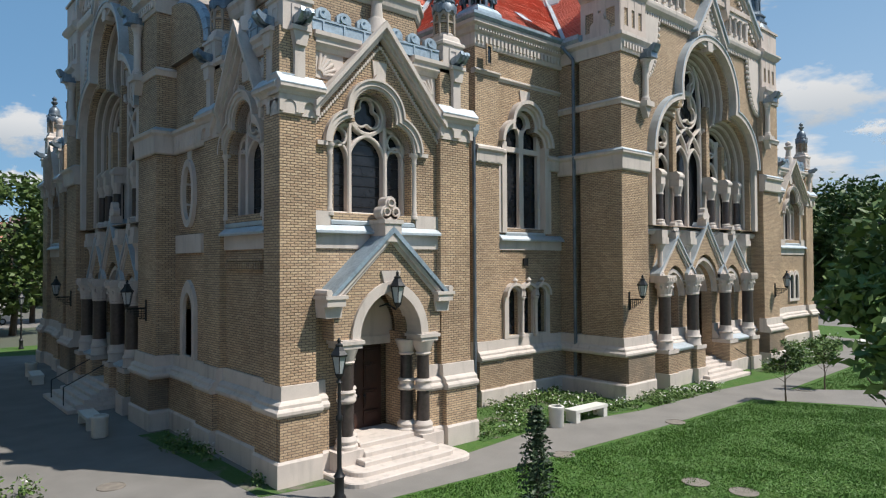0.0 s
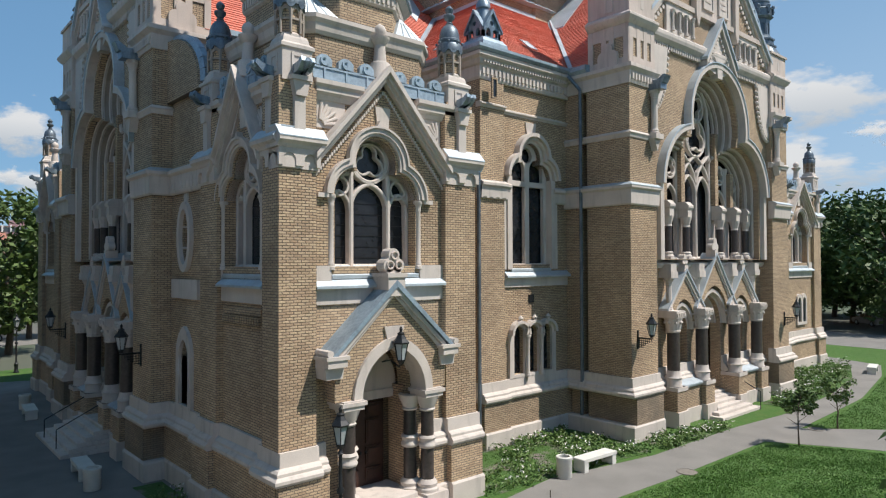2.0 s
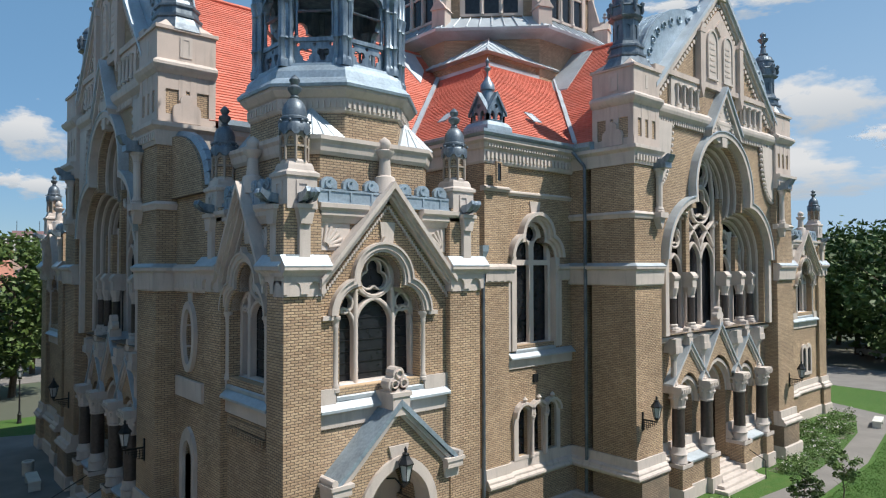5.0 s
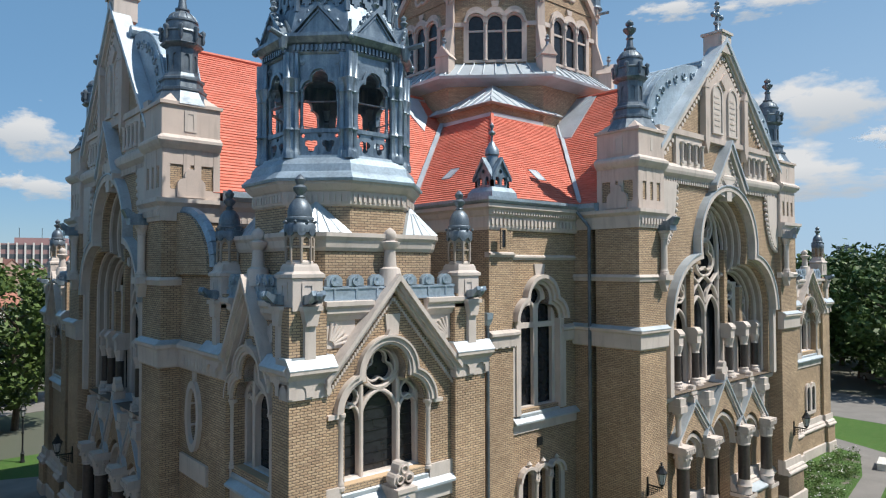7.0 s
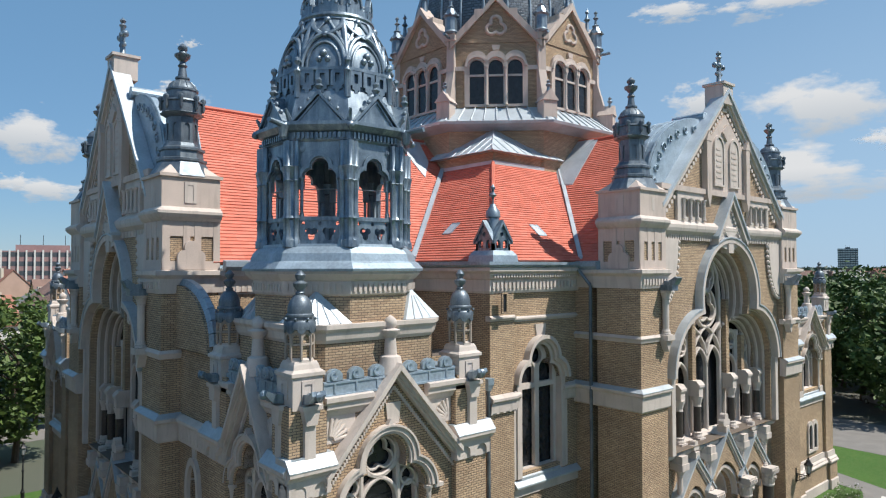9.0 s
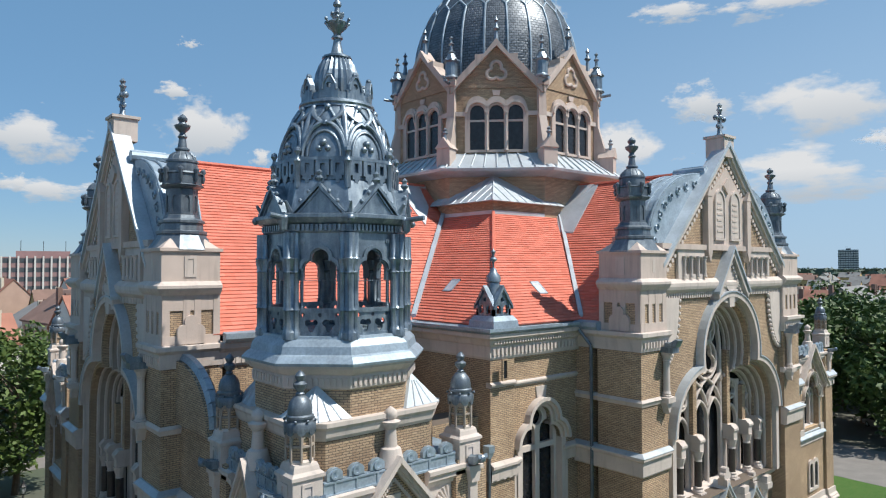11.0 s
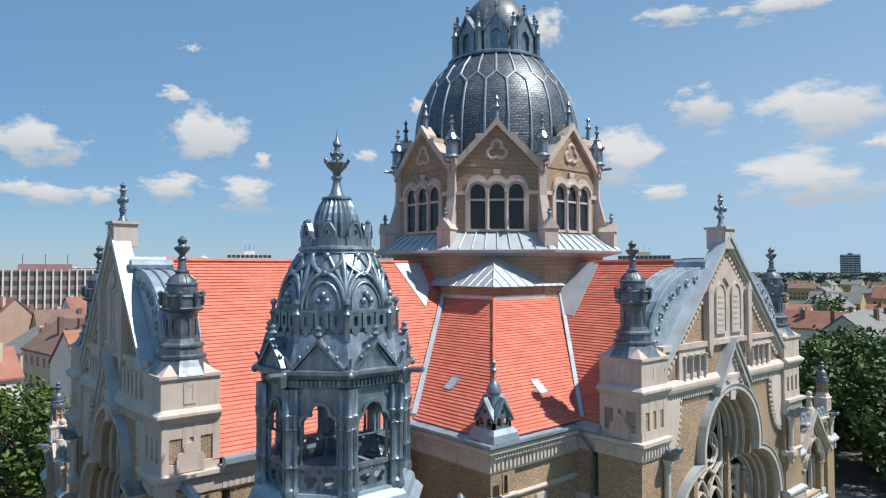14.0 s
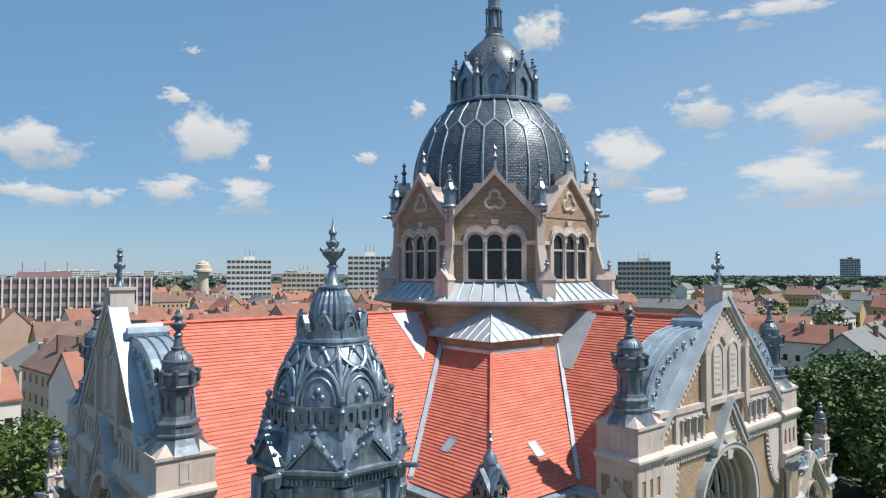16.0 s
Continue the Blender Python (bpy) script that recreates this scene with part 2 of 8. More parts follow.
# ---- shapes used all over the building ----
def trefoil(c, w, z0, zs, o=0.0, n=9, lift=0.68):
    """Three-lobed opening: half width w, sill z0, springing zs; o widens every lobe alike."""
    r = 0.5 * w
    a, b = w - r, lift * w
    r += o
    # where the side lobe meets the top lobe
    dist = math.hypot(a, b)
    h = math.sqrt(max(r * r - dist * dist / 4, 0))
    mx, mz = a / 2, b / 2
    px, pz = mx + b / dist * h, mz + a / dist * h
    a1 = math.atan2(pz, px - a)
    a2 = math.atan2(pz - b, px)
    side = [(c + a + r * math.cos(a1 * i / n), zs + r * math.sin(a1 * i / n)) for i in range(n + 1)]
    top = [(c + r * math.cos(t), zs + b + r * math.sin(t)) for t in [a2 + (math.pi - 2 * a2) * i / (2 * n) for i in range(2 * n + 1)]]
    left = [(2 * c - u, z) for u, z in reversed(side)]
    return [(c - w - o, z0), (c + w + o, z0)] + side + top[1:-1] + left


def ring(outer, inner):
    """A band between two arch outlines, above their springing."""
    return outer[2:] + inner[2:][::-1]


def circle(c, z, r, n=14):
    return [(c + r * math.cos(2 * math.pi * i / n), z + r * math.sin(2 * math.pi * i / n)) for i in range(n)]


def clover(c, z, r, turn=0.0, n=8):
    """Three-leaved hole."""
    pts = []
    for k in range(3):
        m = turn + math.pi / 2 + k * 2 * math.pi / 3
        for i in range(n + 1):
            t = m - 1.9 + 3.8 * i / n
            pts.append((c + r * 0.5 * math.cos(m) + r * 0.5 * math.cos(t), z + r * 0.5 * math.sin(m) + r * 0.5 * math.sin(t)))
    return pts


def strip(bm, f, pts, w, d0, d1, closed=False):
    """A bar of width w along a line of (u, z), between depths d0 and d1."""
    n = len(pts)
    rows = []
    for i, (u, z) in enumerate(pts):
        p = Vector(pts[i - 1] if i or closed else pts[i])
        q = Vector(pts[(i + 1) % n] if i + 1 < n or closed else pts[i])
        t = (q - p).normalized()
        m = Vector((-t.y, t.x)) * w / 2
        rows.append([bm.verts.new(f(u + a * m.x, d, z + a * m.y)) for a, d in ((-1, d0), (-1, d1 - w * 0.25), (-0.45, d1), (0.45, d1), (1, d1 - w * 0.25), (1, d0))])
    for i in range(n if closed else n - 1):
        a, b = rows[i], rows[(i + 1) % n]
        for k in range(6):
            j = (k + 1) % 6
            bm.faces.new((a[k], a[j], b[j], b[k]))
    if not closed:
        bm.faces.new(rows[0])
        bm.faces.new(rows[-1])
    return bm


def bevel_course(bm, f, u0, u1, d0, prof):
    """A moulded course: profile of (d, z) run along u and closed at both ends."""
    a = [bm.verts.new(f(u0, d0 + d, z)) for d, z in prof]
    b = [bm.verts.new(f(u1, d0 + d, z)) for d, z in prof]
    n = len(prof)
    for i in range(n):
        j = (i + 1) % n
        bm.faces.new((a[i], a[j], b[j], b[i]))
    bm.faces.new(a)
    bm.faces.new(b)
    return bm


def run_course(bm, pts, prof):
    """A moulded course along a plan line of (x, y) corners; the profile's d goes to the right of the way."""
    rows = []
    for i, p in enumerate(pts):
        p = Vector(p)
        ways = []
        if i:
            ways.append((p - Vector(pts[i - 1])).normalized())
        if i + 1 < len(pts):
            ways.append((Vector(pts[i + 1]) - p).normalized())
        ns = [Vector((w.y, -w.x)) for w in ways]
        m = sum(ns, Vector((0, 0)))
        m = m / max(m.dot(ns[0]), 0.2) if len(ns) == 2 else ns[0]
        rows.append([bm.verts.new((p.x + m.x * d, p.y + m.y * d, z)) for d, z in prof])
    k = len(prof)
    for a, b in zip(rows, rows[1:]):
        for i in range(k):
            j = (i + 1) % k
            bm.faces.new((a[i], a[j], b[j], b[i]))
    bm.faces.new(rows[0])
    bm.faces.new(rows[-1])
    return bm


PLINTH_STONE = [(-0.3, 0.0), (0.34, 0.0), (0.34, 0.62), (0.29, 0.68), (-0.3, 0.68)]
PLINTH_MOULD = [(-0.3, 1.82), (0.3, 1.82), (0.36, 1.9), (0.36, 1.98), (0.3, 2.04), (0.26, 2.06), (0.26, 2.14), (0.2, 2.2), (0.12, 2.24), (0.1, 2.62), (-0.3, 2.62)]


def string(z, h=0.5, out=0.22, drop=0.3):
    """Profile of a string course with a sloped zinc-covered top."""
    return [(-0.2, z - h), (out * 0.35, z - h), (out * 0.5, z - h + 0.06), (out * 0.6, z - drop), (out, z - drop + 0.08), (out, z - 0.12), (out * 0.2, z), (-0.2, z)]


def column(bm, x, y, z0, z1, r, cap=0.35, base=0.3, n=12):
    """Round column with moulded base and bell capital."""
    p = [(r * 1.5, z0), (r * 1.5, z0 + base * 0.35), (r * 1.25, z0 + base * 0.45), (r * 1.35, z0 + base * 0.6), (r * 1.1, z0 + base * 0.85), (r, z0 + base),
         (r, z1 - cap), (r * 1.18, z1 - cap + 0.04), (r * 1.05, z1 - cap + 0.08), (r * 1.45, z1 - cap * 0.35), (r * 1.75, z1 - cap * 0.25), (r * 1.75, z1)]
    return lathe(bm, p, x, y, n)


def finial_profile(z, h, r):
    """Bud finial with knops, h high."""
    k = [(0.55, 0.0), (0.6, 0.05), (0.28, 0.1), (0.22, 0.3), (0.3, 0.36), (0.85, 0.44), (1.0, 0.5), (0.75, 0.55), (0.4, 0.6), (0.35, 0.7), (0.6, 0.78), (0.62, 0.84), (0.3, 0.9), (0.14, 0.94), (0.0, 1.0)]
    return [(r * a, z + h * b) for a, b in k]


def studs(bm, f, u0, u1, d, z, step, w, h, out):
    """A row of small blocks along u."""
    n = max(1, int(round((u1 - u0) / step)))
    for i in range(n):
        c = u0 + (i + 0.5) * (u1 - u0) / n
        box(bm, f, c - w / 2, c + w / 2, d - 0.05, d + out, z, z + h)
    return bm


def corbel_arches(bm, f, u0, u1, d, z0, z1, n):
    """A plate whose lower edge is a row of little arches."""
    w = (u1 - u0) / n
    pts = [(u0, z1), (u0, z0)]
    for i in range(n):
        a = u0 + i * w
        pts += [(a + w * 0.2, z0)] + [(a + w * 0.5 - w * 0.3 * math.cos(math.pi * k / 6), z0 + (z1 - z0) * 0.3 + (z1 - z0) * 0.35 * math.sin(math.pi * k / 6)) for k in range(7)] + [(a + w * 0.8, z0)]
    pts += [(u1, z0), (u1, z1)]
    return slab(bm, f, pts, d - 0.05, d + 0.07)


def rod(bm, p, q, r, n=8, r2=None):
    """Straight round bar from p to q."""
    p, q = Vector(p), Vector(q)
    m = (q - p).to_track_quat("Z", "Y").to_matrix()
    ra, rb = r, r if r2 is None else r2
    a = [bm.verts.new(p + m @ Vector((ra * math.cos(2 * math.pi * i / n), ra * math.sin(2 * math.pi * i / n), 0))) for i in range(n)]
    b = [bm.verts.new(q + m @ Vector((rb * math.cos(2 * math.pi * i / n), rb * math.sin(2 * math.pi * i / n), 0))) for i in range(n)]
    for i in range(n):
        j = (i + 1) % n
        bm.faces.new((a[i], a[j], b[j], b[i]))
    bm.faces.new(a)
    bm.faces.new(b[::-1])
    return bm


def pipe(bm, pts, r, n=6):
    for p, q in zip(pts, pts[1:]):
        rod(bm, p, q, r, n)
    return bm


def ball(bm, p, r, n=8):
    x, y, z = p
    return lathe(bm, [(0, z - r)] + [(r * math.cos(a), z + r * math.sin(a)) for a in [-1.1, -0.55, 0, 0.55, 1.1]] + [(0, z + r)], x, y, n)


building = holder("synagogue", "buff brick synagogue with red tile roofs and grey zinc domes", "building", (0, 0, 0))
ROOT = building


def coping(bm, f, c, w, z0, z1, th, d0, d1):
    """Sloping gable coping with thickness th, both sides."""
    return slab(bm, f, [(c - w, z0), (c, z1), (c + w, z0), (c + w, z0 - th), (c, z1 - th * 1.25), (c - w, z0 - th)], d0, d1)


# ---- corner blocks ----
def three_light_window(f, c, w, z0, zs, d, parent):
    """Traceried three-lobed window with columns, hood and sill."""
    bm = B()
    dd = (d - 0.55, d - 0.34)
    strip(bm, f, trefoil(c, w, z0, zs, -0.04), 0.16, *dd, True)
    for t in (-1, 1):
        strip(bm, f, [(c + t * 0.46 * w, z0), (c + t * 0.46 * w, zs + 0.5 * w)], 0.15, dd[0], dd[1] + 0.03)
        strip(bm, f, pointed_arch(c + t * 0.74 * w, 0.25 * w, 0, zs - 0.25 * w, 1.5)[2:], 0.09, *dd)
        strip(bm, f, circle(c + t * 0.72 * w, zs + 0.2 * w, 0.19 * w, 12), 0.08, *dd, True)
        strip(bm, f, [(c, zs + 0.3 * w), (c + t * 0.16 * w, zs + 0.34 * w), (c + t * 0.33 * w, zs + 0.44 * w), (c + t * 0.46 * w, zs + 0.6 * w)], 0.1, *dd)
    strip(bm, f, pointed_arch(c, 0.46 * w, 0, zs - 0.26 * w, 1.2)[2:], 0.12, *dd)
    strip(bm, f, circle(c, zs + 0.74 * w, 0.41 * w, 18), 0.1, *dd, True)
    strip(bm, f, clover(c, zs + 0.74 * w, 0.36 * w), 0.07, dd[0], dd[1] - 0.03, True)
    win = part("window", bm, STONE, parent, "three-lobed traceried window in pale stone")
    bm = B()
    slab(bm, f, trefoil(c, w, z0, zs), d - 0.62, d - 0.57)
    part("pane", bm, GLASS, win)
    bm = B()
    for k in range(9):
        zz = z0 + 0.25 + k * (zs + w * 0.6 - z0) / 9
        box(bm, f, c - w + 0.1, c + w - 0.1, d - 0.57, d - 0.55, zz, zz + 0.02)
    part("glazing_bar", bm, IRON, win)
    bm = B()
    slab(bm, f, ring(trefoil(c, w, z0, zs, 0.36), trefoil(c, w, z0, zs, 0.3)), d - 0.3, d + 0.21)
    slab(bm, f, ring(trefoil(c, w, z0, zs, 0.31), trefoil(c, w, z0, zs, 0.16)), d - 0.3, d + 0.15)
    slab(bm, f, ring(trefoil(c, w, z0, zs, 0.17), trefoil(c, w, z0, zs, 0.08)), d - 0.35, d + 0.1)
    slab(bm, f, ring(trefoil(c, w, z0, zs, 0.09), trefoil(c, w, z0, zs, 0.0)), d - 0.45, d - 0.05)
    slab(bm, f, [(c - 0.14, zs + 1.18 * w + 0.28), (c + 0.14, zs + 1.18 * w + 0.28), (c, zs + 1.18 * w + 0.52)], d, d + 0.19)
    for s in (-1, 1):
        u = c + s * (w + 0.26)
        box(bm, f, min(u, u + s * 0.34), max(u, u + s * 0.34), d - 0.2, d + 0.14, zs - 0.12, zs)
    part("hood_moulding", bm, STONE, win)
    for s in (-1, 1):
        p = f(c + s * (w + 0.12), d - 0.02, 0)
        part("colonnette", column(B(), p.x, p.y, z0 - 0.1, zs - 0.02, 0.085, 0.34, 0.26), STONE, win, smooth=True)
    bm = B()
    bevel_course(bm, f, c - w - 0.1, c + w + 0.1, d, [(-0.5, z0 - 0.35), (0.05, z0 - 0.35), (0.05, z0 - 0.25), (-0.36, z0 + 0.04), (-0.5, z0 + 0.04)])
    part("sill", bm, LIGHTZINC, win, "pale zinc window sill")
    return win


def keystone(bm, f, c, z, d, w=0.22, h=0.55):
    return slab(bm, f, [(c - w, z), (c + w, z), (c + w * 1.35, z + h), (c - w * 1.35, z + h)], d - 0.05, d + 0.06)


def corner_front(f, u0, u1, c, w, portal, near=True):
    """One street front of a corner block: two piers, gabled bay, window, battlement."""
    pa, pb = u0 + 1.12, u1 - 1.3
    wall_d = -0.2
    zw, zs = 7.4, 9.42
    holes = [trefoil(c, w, zw, zs)]
    if portal:
        holes.append(pointed_arch(c, 1.2, 0.7, 3.9, 1.25))
    bm = B()
    slab(bm, f, rect(pa, pb, 0.0, 12.75), wall_d - 0.6, wall_d, holes)
    for a, b in ((u0, pa), (pb, u1)):
        box(bm, f, a, b, -0.9, 0.0, 0.0, 12.4)
        box(bm, f, a if a > 0.5 else a - 0.12, b + 0.05, -0.9, 0.25, 0.66, 1.84)
    box(bm, f, pa, pb if not portal else c - 1.75, -0.9, 0.05, 0.66, 1.84)
    if portal:
        box(bm, f, c + 1.75, pb, -0.9, 0.05, 0.66, 1.84)
    part("wall", bm, BRICK, ROOT, "buff brick wall")
    # stone plinth and its mouldings
    bm = B()
    ends = [(u0 - 0.05, pa + 0.02, 0.0), (pb - 0.02, u1 + 0.05, 0.0)]
    ends += [(pa, c - 1.8, -0.2), (c + 1.8, pb, -0.2)] if portal else [(pa, pb, -0.2)]
    for a, b, d in ends[0 if not near else 1:]:
        bevel_course(bm, f, a, b + 0.02, d, PLINTH_STONE)
        bevel_course(bm, f, a, b + 0.02, d, PLINTH_MOULD)
    part("plinth", bm, STONE, ROOT, "pale limestone plinth")
    # sill course
    bm = B()
    box(bm, f, pa, pb, -0.3, wall_d + 0.06, 6.35, 6.8)
    box(bm, f, pa, c - w - 0.14, -0.3, wall_d + 0.07, 7.0, 7.42)
    box(bm, f, c + w + 0.14, pb, -0.3, wall_d + 0.07, 7.0, 7.42)
    part("stone_band", bm, STONE, ROOT)
    bm = B()
    bevel_course(bm, f, pa, pb, wall_d, [(-0.1, 6.79), (0.24, 6.79), (0.24, 6.86), (0.02, 7.04), (-0.1, 7.04)])
    part("sill_course", bm, LIGHTZINC, ROOT)
    # pier capitals
    for a, b in ((u0, pa), (pb, u1)):
        bm = B()
        box(bm, f, a - 0.03, b + 0.03, -0.5, 0.04, 9.98, 10.4)
        corbel_arches(bm, f, a - 0.06, b + 0.06, 0.06, 10.05, 10.56, 2)
        bevel_course(bm, f, a - 0.12, b + 0.16, 0, [(-0.5, 10.52), (0.16, 10.52), (0.2, 10.6), (0.3, 10.68), (0.3, 10.78), (0.06, 11.06), (-0.5, 11.06)])
        cap = part("pier_capital", bm, STONE, ROOT, "stone capital with little arches")
        part("capital_sheet", bevel_course(B(), f, a - 0.13, b + 0.17, 0, [(0.05, 11.05), (0.31, 10.77), (0.315, 10.8), (0.06, 11.09), (-0.3, 11.09), (-0.3, 11.05)]), LIGHTZINC, cap, "pale zinc sheet on the capital")
        # upper pier with panelled block
        bm = B()
        box(bm, f, a + 0.1, b - 0.1, -0.75, -0.02, 11.0, 12.62)
        part("wall", bm, BRICK, ROOT)
        m = (a + b) / 2
        bm = B()
        box(bm, f, m - 0.16, m + 0.16, -0.1, 0.12, 11.02, 11.9)
        slab(bm, f, [(m - 0.16, 11.9), (m + 0.16, 11.9), (m + 0.25, 12.3), (m - 0.25, 12.3)], -0.1, 0.2)
        box(bm, f, m - 0.3, m + 0.3, -0.1, 0.25, 12.3, 12.42)
        part("bracket", bm, STONE, ROOT)
        bm = B()
        prof = [(0.05, 12.45), (0.34, 12.5), (0.56, 12.72), (0.52, 12.84), (0.36, 12.74), (0.05, 12.7)]
        for sgn in (-1, 1):
            slab(bm, Face(*f(m + sgn * 0.13, 0, 0)[:2], f.n.x, f.n.y, f.u.x, f.u.y), [(d + 0.0, z) for d, z in prof], -0.07, 0.07)
        rod(bm, f(m, 0.0, 12.6), f(m, 0.46, 12.66), 0.13, 8, 0.09)
        ball(bm, f(m, 0.5, 12.7), 0.13, 8)
        part("gargoyle", bm, DARKZINC, ROOT, "dark zinc water spout")
    # gable over the window
    gz0, gz1, gw = 10.35, 13.25, (pb - pa) / 2 + 0.12
    gc = (pa + pb) / 2
    bm = B()
    coping(bm, f, gc, gw, gz0 + 0.1, gz1, 0.16, wall_d - 0.1, 0.24)
    coping(bm, f, gc, gw - 0.02, gz0 - 0.05, gz1 - 0.17, 0.14, wall_d - 0.1, 0.12)
    coping(bm, f, gc, gw - 0.04, gz0 - 0.19, gz1 - 0.34, 0.1, wall_d - 0.1, 0.02)
    part("gable_coping", bm, STONE, ROOT, "pale stone gable coping")
    bm = B()
    sl = (gz1 - gz0) / gw
    n = 34
    for s in (-1, 1):
        for i in range(n):
            t = (i + 0.5) / n
            u = gc + s * gw * (1 - t)
            z = gz0 - 0.67 + (gz1 - gz0 - 0.1) * t
            slab(bm, f, [(u - 0.03, z), (u + 0.03, z), (u + 0.03, z + 0.1), (u - 0.03, z + 0.1)], wall_d - 0.02, wall_d + 0.09)
    tagged(part("dentil", bm, STONE, ROOT), kind="stuff")
    bm = B()
    keystone(bm, f, gc, 11.45, wall_d, 0.2, 0.62)
    part("keystone", bm, STONE, ROOT)
    # fluted panels and cornice beside the gable
    bm = B()
    for s in (-1, 1):
        a, b = (pa + 0.05, gc - 1.3) if s < 0 else (gc + 1.3, pb - 0.05)
        fc = a + 0.12 if s < 0 else b - 0.12
        box(bm, f, a, b, wall_d - 0.05, wall_d + 0.02, 11.22, 11.98)
        for i in range(6):
            t = math.pi / 2 * (i + 0.5) / 6
            e = (-s * math.cos(t), math.sin(t))
            strip(bm, f, [(fc + e[0] * 0.14, 11.3 + e[1] * 0.14), (fc + e[0] * 0.62, 11.3 + e[1] * 0.62)], 0.09, wall_d, wall_d + 0.08)
        bevel_course(bm, f, a - 0.1, b + 0.5, wall_d, [(-0.1, 11.98), (0.06, 11.98), (0.12, 12.1), (0.2, 12.18), (0.2, 12.3), (0.28, 12.38), (0.28, 12.5), (-0.1, 12.56)])
    part("cornice", bm, STONE, ROOT)
    # zinc battlement
    for s in (-1, 1):
        a, b = (pa - 0.05, gc - 0.25) if s < 0 else (gc + 0.25, pb + 0.05)
        bm = B()
        box(bm, f, a, b, wall_d - 0.05, wall_d + 0.1, 12.5, 12.92)
        box(bm, f, a, b, wall_d - 0.08, wall_d + 0.14, 12.5, 12.56)
        box(bm, f, a, b, wall_d - 0.07, wall_d + 0.13, 12.84, 12.89)
        k = 3
        for i in range(k):
            m = a + (i + 0.5) * (b - a) / k
            slab(bm, f, [(m - 0.25, 12.9), (m + 0.25, 12.9), (m + 0.25, 13.1), (m + 0.18, 13.18), (m + 0.08, 13.24), (m - 0.08, 13.24), (m - 0.18, 13.18), (m - 0.25, 13.1)], wall_d - 0.03, wall_d + 0.1)
            slab(bm, f, ring(circle(m, 13.06, 0.14, 12), circle(m, 13.06, 0.08, 12)), wall_d, wall_d + 0.14)
            box(bm, f, m - 0.03, m + 0.03, wall_d, wall_d + 0.13, 12.58, 12.84)
        part("battlement", bm, ZINC, ROOT, "blue-grey zinc battlement")
    # ball finial on the gable
    p = f(gc, wall_d - 0.1, 0)
    bm = B()
    lathe(bm, [(0.42, 12.9), (0.3, 13.4), (0.2, 13.45), (0.16, 13.95), (0.28, 14.1), (0.3, 14.18), (0.16, 14.22)] + [(0.2 * math.cos(a), 14.38 + 0.2 * math.sin(a)) for a in (-0.8, -0.3, 0.2, 0.7, 1.2)] + [(0, 14.62)], p.x, p.y, 10)
    part("ball_finial", bm, STONE, ROOT, smooth=True)
    three_light_window(f, c, w, zw, zs, wall_d, ROOT)


def octa(r, a):
    """Corner k of an octagon of circumradius r round the tower."""
    t = math.pi / 8 + a * math.pi / 4
    return TX + r * math.cos(t), TY + r * math.sin(t)


def oct_face(cx, cy, r, k, turn=math.pi / 8):
    """The facade axes of side k of an octagon; u runs from -half side to +half side."""
    t = turn + (k + 0.5) * math.pi / 4
    ap = r * math.cos(math.pi / 8)
    return Face(cx + ap * math.cos(t), cy + ap * math.sin(t), -math.sin(t), math.cos(t), math.cos(t), math.sin(t))


